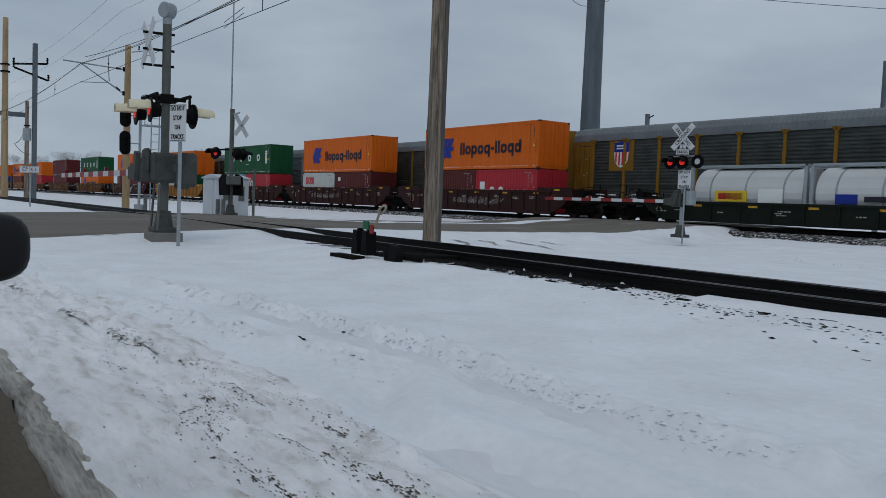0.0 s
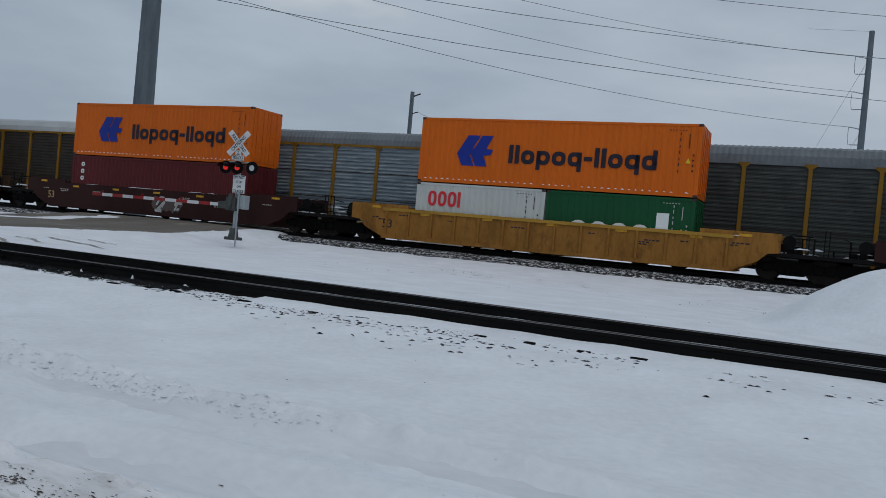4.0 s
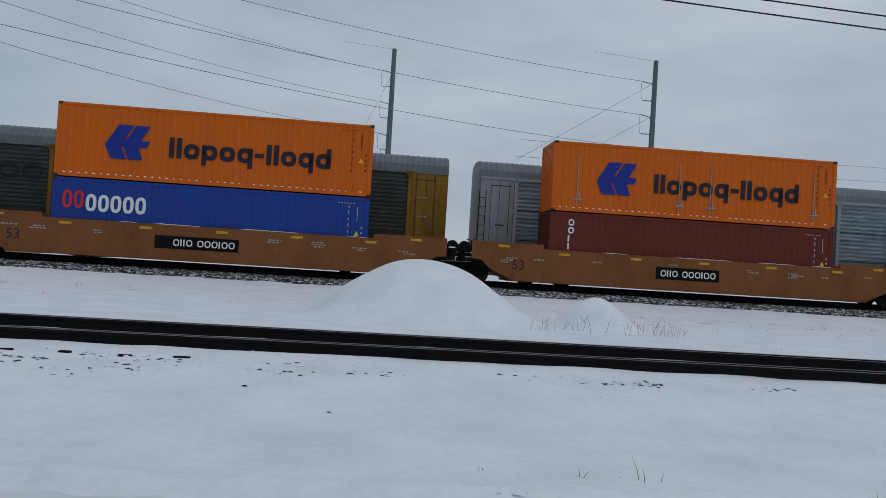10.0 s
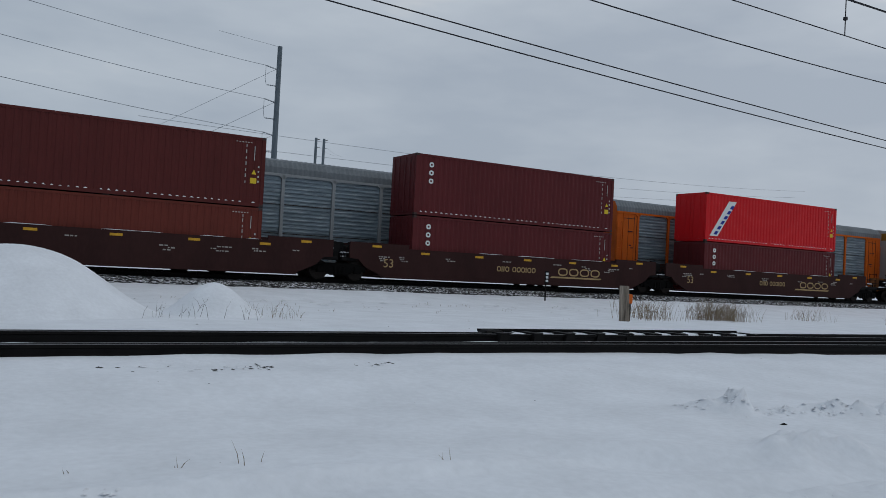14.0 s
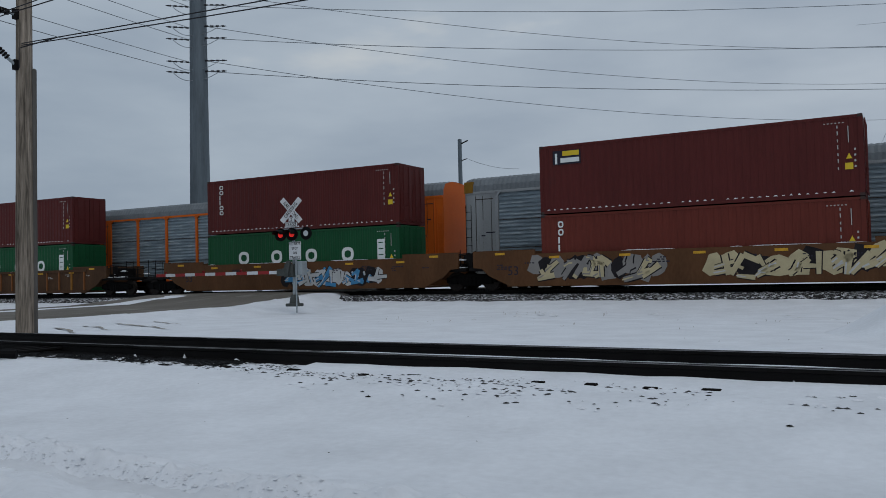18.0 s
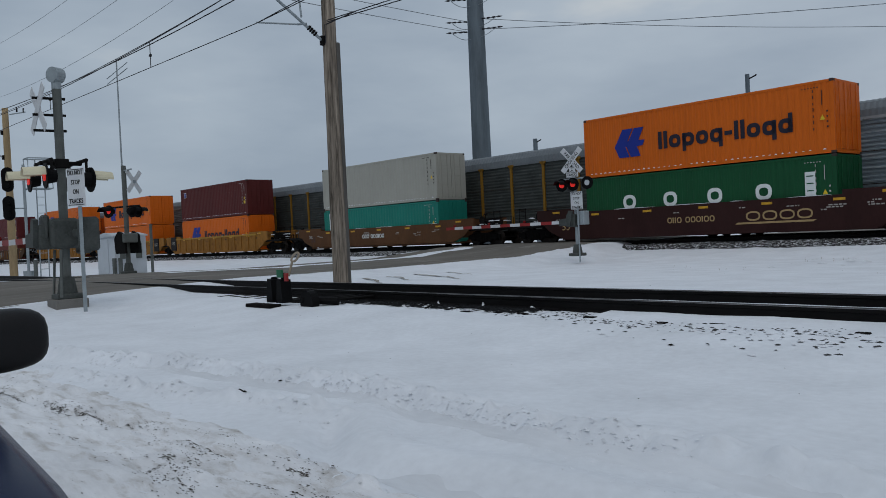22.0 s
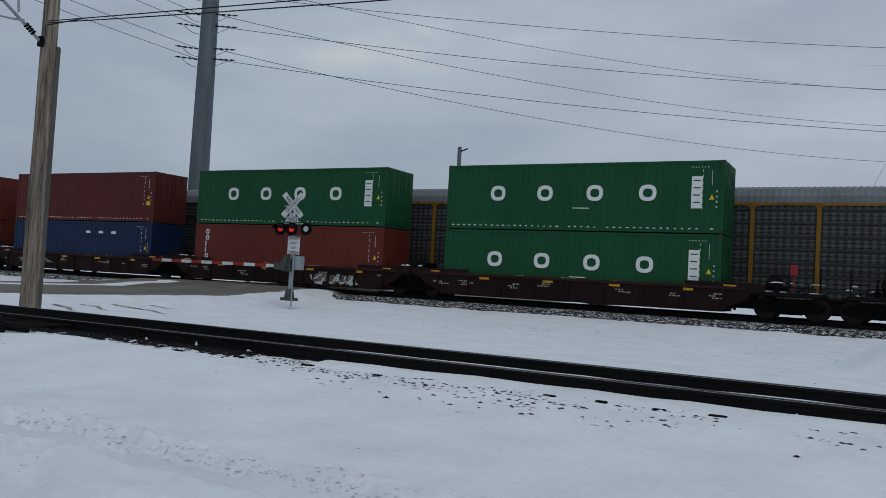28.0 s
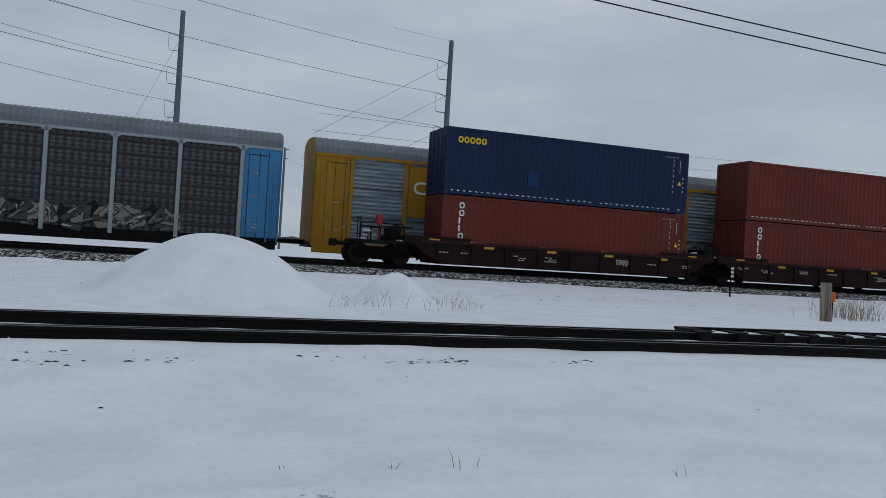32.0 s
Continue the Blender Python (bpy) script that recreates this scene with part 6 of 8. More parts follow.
def pole_shaft(bm, x, y, z0, z1, r0, r1, n=14, lean=(0, 0), rough=0.0):
    k = 16
    rings = []
    for i in range(k + 1):
        f = i / k
        r = r0 + (r1 - r0) * f
        ring = []
        for j in range(n):
            a = 2 * math.pi * j / n
            rr = r * (1 + rough * noise.noise((math.cos(a) * 1.5, math.sin(a) * 1.5, f * 6 + x)))
            ring.append(bm.verts.new((x + lean[0] * f + rr * math.cos(a), y + lean[1] * f + rr * math.sin(a), z0 + (z1 - z0) * f)))
        rings.append(ring)
    for a, b in zip(rings, rings[1:]):
        for j in range(n):
            bm.faces.new((a[j], a[(j + 1) % n], b[(j + 1) % n], b[j]))
    bm.faces.new(rings[-1])


def insulator(parent, a, b, r=0.07, material=None):
    bm = bmesh.new()
    a, b = Vector(a), Vector(b)
    for i in range(4):
        p, q = a.lerp(b, i / 4 + 0.03), a.lerp(b, i / 4 + 0.17)
        tube(bm, p, q, r, r * 0.75, n=10)
    tube(bm, a, b, r * 0.4, n=6)
    return part("insulator", bm, material or DARK, parent)


def catenary_pole(x, y, z0, top, r, material, colour, root_hi, root_lo, tip_y, mess_y, cont_z, steel=False, extra=True):
    root = tagged(new("catenary_pole"), f"{colour} pole with a bracket arm over the track", "utility pole", group="poles along the branch track")
    bm = bmesh.new()
    if steel:
        box(bm, x - r, y - r * 0.9, z0, x + r, y + r * 0.9, top, bevel=0.02)
    else:
        pole_shaft(bm, x, y, z0, top, r, r * 0.72, rough=0.05)
    part("shaft", bm, material, root, smooth=not steel)
    s = 1 if mess_y > y else -1
    bm = bmesh.new()
    tube(bm, (x, y + s * r, root_hi), (x, tip_y, root_hi + 0.12), 0.035)
    part("bracket_tube", bm, GALV, root)
    bm = bmesh.new()
    tube(bm, (x, y + s * r, root_lo), (x, mess_y, root_hi + 0.08), 0.035)
    part("bracket_strut", bm, GALV, root)
    mid = y + (mess_y - y) * 0.42
    bm = bmesh.new()
    tube(bm, (x, mid, root_hi + 0.05), (x, mid - s * 0.06, root_lo + (root_hi - root_lo) * 0.44), 0.025)
    part("tie_rod", bm, GALV, root)
    insulator(root, (x, y + s * (r + 0.16), root_hi + 0.01), (x, y + s * (r + 0.40), root_hi + 0.02))
    insulator(root, (x, y + s * (r + 0.18), root_lo + 0.14), (x, y + s * (r + 0.40), root_lo + 0.30))
    bm = bmesh.new()
    q = y + (mess_y - y) * 0.32
    tube(bm, (x, q, root_lo + 0.36), (x, q + s * 0.25, cont_z + 0.12), 0.025)
    tube(bm, (x, q + s * 0.25, cont_z + 0.12), (x, mess_y, cont_z + 0.02), 0.02)
    part("steady_arm", bm, GALV, root)
    bm = bmesh.new()
    box(bm, x - 0.05, y + s * r - 0.05, root_hi - 0.1, x + 0.05, y + s * r + 0.05, root_hi + 0.12)
    box(bm, x - 0.05, y + s * r - 0.05, root_lo - 0.1, x + 0.05, y + s * r + 0.05, root_lo + 0.12)
    part("bracket_clamp", bm, DARK, root)
    if extra:
        bm = bmesh.new()
        tube(bm, (x, y - s * r, root_hi + 0.95), (x, y - s * 0.95, root_hi + 1.12), 0.03)
        part("side_arm", bm, GALV, root)
        for k in (0.55, 0.85):
            insulator(root, (x, y - s * k, root_hi + 1.1), (x, y - s * k, root_hi + 1.32), 0.05)
    return root


W1 = (-16.75, 11.3)
W3 = (22.8, 11.37)
p = catenary_pole(*W1, 0.0, 10.9, 0.20, WOODPOLE, "weathered grey-brown wooden", 7.05, 5.93, 9.0, 9.35, 6.12)
bm = bmesh.new()
box(bm, W1[0] + 0.10, W1[1] + 0.08, 0.0, W1[0] + 0.20, W1[1] + 0.18, 5.9, bevel=0.03)
part("conduit", bm, MOULDING, p, "brown cable moulding up the pole")
bm = bmesh.new()
tube(bm, (W1[0] + 0.02, W1[1] - 0.2, 7.55), (W1[0] - 0.02, W1[1] - 1.0, 7.72), 0.03)
part("side_arm", bm, GALV, p)
insulator(p, (W1[0], W1[1] - 0.85, 7.6), (W1[0], W1[1] - 1.1, 7.8), 0.08)
catenary_pole(-45.6, 10.7, 0.0, 8.6, 0.20, NEWPOLE, "yellowish new wooden", 7.35, 6.1, 7.6, 8.4, 6.45)
p3 = catenary_pole(*W3, -0.1, 11.5, 0.19, GATEGREY, "dark grey steel", 7.1, 5.84, 8.16, 8.85, 6.06, steel=True)
bm = bmesh.new()
tube(bm, (W3[0], 9.87, 6.40), (W3[0], 6.87, 6.43), 0.033)
part("bracket_tube", bm, GALV, p3)
bm = bmesh.new()
tube(bm, (W3[0], 7.51, 6.42), (W3[0], 7.51, 6.16), 0.025)
tube(bm, (W3[0], 7.51, 6.22), (W3[0], 8.85, 6.06), 0.02)
part("steady_arm", bm, GALV, p3)
bm = bmesh.new()
tube(bm, (W3[0], 11.5, 6.6), (W3[0], 11.95, 6.72), 0.035)
part("side_arm", bm, GALV, p3)
insulator(p3, (W3[0], 11.7, 6.67), (W3[0], 11.98, 6.74), 0.08)
bm = bmesh.new()
box(bm, W3[0] - 0.06, 11.3, 9.55, W3[0] + 0.06, 12.4, 9.67)
box(bm, W3[0] - 0.05, 12.25, 9.6, W3[0] + 0.05, 12.4, 9.95)
part("cross_arm", bm, DARK, p3)
bm = bmesh.new()
tube(bm, (W3[0], 11.57, 4.7), (W3[0], 11.78, 5.3), 0.05, n=6)
part("cable_clamp", bm, DARK, p3)


def armed_pole(x, y, top, arms, r=0.2):
    root = tagged(new("line_pole"), "dark steel line pole with cross arms and insulators", "utility pole", group="poles along the branch track")
    bm = bmesh.new()
    box(bm, x - r, y - r, -0.1, x + r, y + r, top, bevel=0.03)
    part("shaft", bm, STEELPOLE, root)
    for y0, z0, y1, z1 in arms:
        bm = bmesh.new()
        tube(bm, (x, y0, z0), (x, y1, z1), 0.09, n=6)
        part("cross_arm", bm, DARK, root)
        for yy, zz in ((y0, z0), (y1, z1)):
            insulator(root, (x, yy, zz), (x, yy, zz + 0.55), 0.12)
    return root


armed_pole(79, 10.2, 13.6, [(11.2, 12.0, 8.5, 11.8), (11.4, 10.4, 8.4, 11.2)])
armed_pole(-82.5, 10.9, 13.9, [(9.2, 11.9, 11.9, 12.2), (9.2, 11.6, 12.0, 10.7)])
p = catenary_pole(79.2, 10.2, -0.1, 8.0, 0.1, STEELPOLE, "grey steel", 7.0, 5.9, 7.2, 7.9, 6.1, steel=True, extra=False)
# wooden poles and a beam gantry far to the west
for x, y, top, r, m, c in ((-79, 8.2, 15.2, 0.30, NEWPOLE, "tall yellowish new wooden"), (-86, 7.0, 13.0, 0.28, STEELPOLE, "tall grey"), (-92, 11.4, 9.6, 0.24, WOODPOLE, "weathered wooden"), (-124, 11.2, 9.6, 0.24, WOODPOLE, "weathered wooden")):
    root = tagged(new("utility_pole"), f"{c} utility pole beside the tracks", "utility pole", group="poles along the branch track")
    bm = bmesh.new()
    pole_shaft(bm, x, y, -0.1, top, r, r * 0.7)
    part("shaft", bm, m, root, smooth=True)
    for z in (0.70, 0.74):
        bm = bmesh.new()
        tube(bm, (x, y, top * z), (x, y, top * z + 0.12), r * 1.25, n=10)
        part("band", bm, DARK, root)
for x in (-92.3, -124.3):
    root = tagged(new("gantry_beam"), "dark steel gantry beam across the tracks on poles", "gantry")
    boxpart("beam", (x - 0.15, -6, 8.0, x + 0.15, 11.3, 8.45), STEELPOLE, root)
    bm = bmesh.new()
    pole_shaft(bm, x, -6, -0.1, 9.0, 0.24, 0.2)
    part("post", bm, STEELPOLE, root)
root = tagged(new("transformer"), "small grey transformer can on the line pole", "transformer")
bm = bmesh.new()
tube(bm, (-82.5, 10.3, 5.2), (-82.5, 10.3, 6.3), 0.35, n=14)
part("can", bm, GALV, root)
wire([(-82.5, 10.1, 6.0), (-82.6, 9.3, 4.9), (-82.5, 10.6, 4.0)], 0.025, sag=0.3, name="cable_loop", label="loop of cable under the transformer")

# contact and messenger wires over the branch track
CY = [(-124, 9.42 + track_y(-124)), (-82, 9.42 + track_y(-82)), (-45.6, 8.4), (-16.75, 9.35), (22.8, 8.85), (79, 7.9), (140, 9.42 + track_y(140))]
CZ = [6.4, 6.4, 6.45, 6.12, 6.06, 6.55, 6.6]
MZ = [7.4, 7.4, 7.4, 7.1, 6.93, 6.95, 7.0]
MSAG = (0.42, 0.42, 0.42, 0.29, 0.26, 0.3)
wire([(x, y, z) for (x, y), z in zip(CY, CZ)], 0.013, label="contact wire over the branch track")
wire([(x, y, z) for (x, y), z in zip(CY, MZ)], 0.015, sag=MSAG, label="sagging messenger wire over the branch track")
wire([(x, y + 0.06, z + 0.03) for (x, y), z in zip(CY, MZ)], 0.012, sag=tuple(s * 0.86 for s in MSAG), label="sagging messenger wire over the branch track")
wire([(x, y - 1.6 if x > 0 else y, z) for (x, y), z in zip(CY[3:], CZ[3:])], 0.012, label="contact wire over the diverging track")
for (a, ya), (b, yb), za, zb, ma, mb, ms in zip(CY, CY[1:], CZ, CZ[1:], MZ, MZ[1:], MSAG):
    for f in ((0.2, 0.5, 0.8) if b - a < 45 else (0.15, 0.38, 0.62, 0.85)):
        x, y = a + (b - a) * f, ya + (yb - ya) * f
        bm = bmesh.new()
        tube(bm, (x, y, za + (zb - za) * f), (x, y, ma + (mb - ma) * f - ms * 4 * f * (1 - f)), 0.012, n=4)
        box(bm, x - 0.03, y - 0.03, za + (zb - za) * f + 0.3, x + 0.03, y + 0.03, za + (zb - za) * f + 0.36)
        tagged(part("dropper", bm, WIRE), "short dropper between contact and messenger wire", "wire")
# feeders on the poles
wire([(-16.6, 11.15, 6.40), (22.9, 11.6, 5.05), (79, 10.35, 5.6), (140, 9.5, 5.6)], 0.016, sag=0.18, label="heavy feeder cable along the poles")
wire([(-16.6, 11.15, 6.36), (22.75, 11.6, 4.86), (79, 10.35, 5.5), (140, 9.5, 5.5)], 0.016, sag=0.26, label="heavy feeder cable along the poles")
wire([(-45.6, 8.6, 7.75), (-16.75, 10.5, 7.65), (22.8, 11.95, 6.75)], 0.018, sag=(0.42, 0.62), label="heavy dark feeder wire between the poles")
wire([(22.8, 11.95, 6.75), (22.85, 11.6, 6.35), (22.8, 11.2, 6.3)], 0.016, sag=0.08, n=4)
wire([(22.8, 11.2, 6.3), (79, 10.9, 7.1)], 0.018, sag=1.2, n=24, label="heavy dark feeder wire between the poles")
for za, zb, zc, zd, yy in ((11.9, 11.35, 9.9, 12.5, 12.3), (10.6, 10.1, 11.2, 12.3, 8.6), (9.3, 8.9, 10.9, 11.0, 11.3)):
    wire([(-140, yy - 3, za), (-82.5, 9.6, za), (-45.6, 10.4, za - 0.2), (-16.75, 10.5, zb), (22.8, yy, zc), (79, yy - 1.0, zd), (140, yy - 3, zd)], 0.008, CABLE, sag=0.5)
bm = bmesh.new()
tube(bm, (-16.62, 11.1, 6.30), (-16.62, 11.1, 5.85), 0.012, n=5)
tube(bm, (-16.6, 11.12, 6.30), (-15.4, 11.15, 6.33), 0.014, n=5)
tagged(part("cable_drop", bm, WIRE), "cable dropping into the pole conduit", "wire")


# ---- transmission poles behind the trains ----
def monopole(x, y, top, r0, r1, arms, side, label):
    root = tagged(new("transmission_pole"), label, "transmission pole", group="steel transmission poles")
    bm = bmesh.new()
    pole_shaft(bm, x, y, -0.4, top, r0, r1, n=12)
    part("shaft", bm, STEELPOLE, root)
    for z in arms:
        for dz in (0.0, -1.9):
            insulator(root, (x + side * r1, y, z + dz), (x + side * (1.5 if dz == 0 else 1.3), y, z + dz + (0.25 if dz == 0 else 0)), 0.08, CABLE)
        wire([(x + side * 1.5, y, z + 0.25), (x + side * 1.55, y, z - 0.9), (x + side * 1.3, y, z - 1.9)], 0.03, CABLE, sag=0.35, n=6, name="jumper", label="jumper loop on the transmission pole")
    return root


A_XY, B_XY = (2.42, 109.2), (31.3, 88.0)
S_XY = (-45.75, 44.0)
A_Z, B_Z = (26.4, 22.15, 17.9), (22.7, 18.95, 15.2)
monopole(*A_XY, 29.64, 0.46, 0.30, A_Z, -1, "slender grey steel transmission pole with insulators")
monopole(*B_XY, 25.35, 0.40, 0.26, B_Z, -1, "slender grey steel transmission pole with insulators")
sp = monopole(*S_XY, 30.0, 0.82, 0.55, (), 1, "thick grey faceted steel transmission pole by the crossing")
S_Z = (22.8, 21.8, 20.2, 19.3, 17.6, 16.8)
for k in range(3):
    for (tx, ty), tz, sz in ((A_XY, A_Z[k], S_Z[2 * k]), (B_XY, B_Z[k], S_Z[2 * k + 1])):
        wire([(S_XY[0] + 0.6, S_XY[1], sz), (tx - 1.5, ty, tz + 0.25)], 0.030, CABLE, sag=1.6, n=24, label="long sagging transmission conductor")
        wire([(S_XY[0] - 0.6, S_XY[1] - 0.3, sz), (-33.5, -46, sz + 1.0)], 0.022, CABLE, sag=1.5, n=24, label="long sagging transmission conductor")
        for s in (-1, 1):
            insulator(sp, (S_XY[0] + s * 0.62, S_XY[1] - (0.3 if s < 0 else 0), sz), (S_XY[0] + s * 1.9, S_XY[1] - (1.4 if s < 0 else -1.0), sz + 0.05), 0.075, WIRE)
        wire([(S_XY[0] - 1.6, S_XY[1] - 1.0, sz), (S_XY[0], S_XY[1] - 0.7, sz - 0.75), (S_XY[0] + 1.6, S_XY[1] + 0.6, sz)], 0.025, CABLE, sag=0.2, n=6, name="jumper", label="jumper loop on the transmission pole")
for (tx, ty), tz in ((A_XY, 29.6), (B_XY, 25.3)):
    wire([(tx - 7, ty, tz + 0.5), (tx, ty, tz)], 0.02, CABLE, label="shield wire end on the transmission pole")
for z in B_Z:
    wire([(B_XY[0], B_XY[1], z + 0.2), (B_XY[0] - 13, B_XY[1] + 12, z - 8)], 0.02, CABLE, label="guy wire of the transmission pole")
for z in (A_Z[0], A_Z[2]):
    wire([(A_XY[0], A_XY[1], z), (A_XY[0] - 5, A_XY[1] + 6, z - 10)], 0.02, CABLE, label="guy wire of the transmission pole")
# high conductors far to the east
for z, yy in ((19.5, 120), (17.5, 124), (15.6, 128), (13.8, 132)):
    wire([(A_XY[0] + 20, yy, z + 1), (260, yy + 60, z + 16)], 0.035, CABLE, sag=2.0, n=20, label="far transmission conductor above the horizon")
for x, y, top, r in ((-38.6, 71.6, 14.75, 0.20), (-65.3, 71.5, 12.0, 0.26), (69.6, 170, 29.0, 0.30), (71.5, 170, 29.0, 0.30), (23.8, 160, 19.5, 0.22)):
    root = tagged(new("utility_pole"), "distant grey wooden utility pole behind the trains", "utility pole", group="distant utility poles")
    bm = bmesh.new()
    pole_shaft(bm, x, y, -0.4, top, r * 1.2, r, n=10)
    part("shaft", bm, STEELPOLE, root)
    bm = bmesh.new()
    tube(bm, (x, y, top - 0.5), (x + 0.9, y, top - 0.2), 0.07, n=6)
    tube(bm, (x, y, top - 2.2), (x + 0.8, y, top - 2.0), 0.05, n=6)
    part("arm", bm, DARK, root)
    wire([(x + 0.8, y, top - 2.0), (x + 5.5, y + 2, top - 3.2)], 0.02, CABLE, sag=0.3, label="slack wire from the utility pole")
# lattice pylon beyond the trains
for px, py, ph in ((250, 66, 22), (5.3, 185, 10.5)):
    root = tagged(new("lattice_pylon"), "distant grey lattice steel pylon", "pylon")
    for s in (-1, 1):
        for q in (-1, 1):
            bm = bmesh.new()
            tube(bm, (px + s * 2.2, py + q * 2.2, -0.4), (px + s * 0.7, py + q * 0.7, ph), 0.16, n=5)
            part("leg", bm, STEELPOLE, root)
    for k in range(7):
        f = k / 7
        w0, w1 = 2.2 - 1.5 * f, 2.2 - 1.5 * (k + 1) / 7
        bm = bmesh.new()
        tube(bm, (px - w0, py - w0, ph * f), (px + w1, py - w1, ph * (k + 1) / 7), 0.1, n=4)
        tube(bm, (px + w0, py - w0, ph * f), (px - w1, py - w1, ph * (k + 1) / 7), 0.1, n=4)
        part("brace", bm, STEELPOLE, root)
    for f in (0.72, 0.9):
        boxpart("cross_arm", (px - 3.0, py - 0.2, ph * f, px + 3.0, py + 0.2, ph * f + 0.3), STEELPOLE, root)


# ---- crossing signals ----
def sign_board(parent, name, w, h, lines, size, thick=0.02, face=-1, wide=0.8):
    """An upright board in its own xz plane, lettered on the face towards -y."""
    bm = bmesh.new()
    box(bm, -w / 2, -thick / 2, -h / 2, w / 2, thick / 2, h / 2, bevel=0.008)
    board = part(name, bm, WHITE, parent, "white sign board")
    for x0, z0, x1, z1 in ((-w / 2 + 0.02, h / 2 - 0.032, w / 2 - 0.02, h / 2 - 0.02), (-w / 2 + 0.02, -h / 2 + 0.02, w / 2 - 0.02, -h / 2 + 0.032)):
        boxpart("border", (x0, -thick / 2 - 0.004, z0, x1, -thick / 2, z1), BLACK, board)
    for i, words in enumerate(lines):
        z = h / 2 - h * (i + 0.5) / len(lines)
        lettering("lettering", words, BLACK, board, 0, -thick / 2 - 0.006, z, size, wide)
    return board


def flasher(parent, x, y, z, lit=False, turn=0, visor=True, clear=False):
    root = new("flasher")
    root.parent = parent
    root.location, root.rotation_euler = (x, y, z), (0, 0, radians(turn))
    me = bmesh.new()
    tube(me, (0, 0.0, 0), (0, 0.03, 0), 0.26, n=24)
    bpy.data.objects.remove(root)
    back = part("backplate", me, BLACK, parent, "round black flasher backplate")
    back.location, back.rotation_euler = (x, y, z), (0, 0, radians(turn))
    bm = bmesh.new()
    tube(bm, (0, 0.03, 0), (0, 0.22, 0), 0.17, 0.13, n=18)
    part("housing", bm, SIGNGREY if clear else BLACK, back)
    bm = bmesh.new()
    tube(bm, (0, -0.02, 0), (0, 0.0, 0), 0.11, n=20)
    part("lens", bm, LENS if clear else (REDGLOW if lit else REDDARK), back, "lit red lens" if lit else "")
    if visor:
        bm = bmesh.new()
        vs = []
        for k in range(13):
            a = math.pi * (k / 12)
            vs.append((0.19 * math.cos(a), 0.19 * math.sin(a) + 0.01))
        for (a0, b0), (a1, b1) in zip(vs, vs[1:]):
            q = [bm.verts.new(v) for v in ((a0, 0, b0), (a1, 0, b1), (a1 * 0.8, -0.42, b1 * 0.9 - 0.01), (a0 * 0.8, -0.42, b0 * 0.9 - 0.01))]
            bm.faces.new(q)
        part("visor", bm, CREAM if clear is None or visor == "cream" else BLACK, back)
    return back


def crossbuck(parent, x, y, z, turn=0, blank=False, size=1.22):
    hub = boxpart("crossbuck", (-0.06, 0.0, -0.06, 0.06, 0.03, 0.06), GALV, parent, "white crossing boards in an X")
    hub.location, hub.rotation_euler = (x, y, z), (0, 0, radians(turn))
    for s, words in ((1, "RAIL  ROAD"), (-1, "CROSSING")):
        bm = bmesh.new()
        box(bm, -size / 2, -0.012 - (0.016 if s < 0 else 0), -0.115, size / 2, 0.0 - (0.012 if s < 0 else 0), 0.115, bevel=0.006)
        b = part("blade", bm, WHITE, hub)
        b.rotation_euler = (0, radians(48 * s), 0)
        if not blank:
            lettering("lettering", words, BLACK, b, 0, -0.034 if s < 0 else -0.018, 0, 0.20, 0.82)
    return hub


def gate(parent, x, y, z, tip, turn=0):
    """A lowered gate arm towards -x with red and white bands."""
    bm = bmesh.new()
    box(bm, -0.22, -0.16, -0.20, 0.22, 0.16, 0.32, bevel=0.03)
    mech = part("gate_mechanism", bm, GATEGREY, parent, "grey gate mechanism box")
    mech.location, mech.rotation_euler = (x, y, z), (0, 0, radians(turn))
    n = max(4, round(tip / 0.62))
    for i in range(n):
        a, b = -0.35 - tip * i / n, -0.35 - tip * (i + 1) / n
        bm = bmesh.new()
        box(bm, b, -0.20, -0.06, a, -0.17, 0.07)
        part("arm_band", bm, REDPAINT if i % 2 else WHITE, mech)
    bm = bmesh.new()
    prism(bm, [(-0.5, -0.14), (0.05, -0.16), (0.20, 0.42), (0.02, 0.46), (-0.12, 0.16), (-0.5, 0.12)], -0.26, -0.16)
    part("counterweight", bm, GATEGREY, mech)
    for f in (0.35, 0.65, 0.97):
        bm = bmesh.new()
        box(bm, -tip * f - 0.05, -0.2, 0.07, -tip * f + 0.05, -0.12, 0.17, bevel=0.015)
        part("gate_lamp", bm, REDDARK, mech)
    return mech


def mast(x, y, z0, z1, r, label, concrete=True):
    root = tagged(new("crossing_signal"), label, "crossing signal", group="railway crossing signals")
    bm = bmesh.new()
    tube(bm, (x, y, z0), (x, y, z1), r, n=16)
    part("mast", bm, SIGNGREY if r > 0.08 else GALV, root, smooth=False)
    bm = bmesh.new()
    tube(bm, (x, y, z0), (x, y, z0 + 0.42), 0.22, 0.15, n=12)
    box(bm, x - 0.26, y - 0.26, z0 - 0.05, x + 0.26, y + 0.26, z0 + 0.07, bevel=0.02)
    part("mast_base", bm, GATEGREY, root)
    if concrete:
        boxpart("foundation", (x - 0.33, y - 0.33, z0 - 0.35, x + 0.33, y + 0.33, z0 - 0.04), CONCRETE, root, bevel=0.02)
    return root


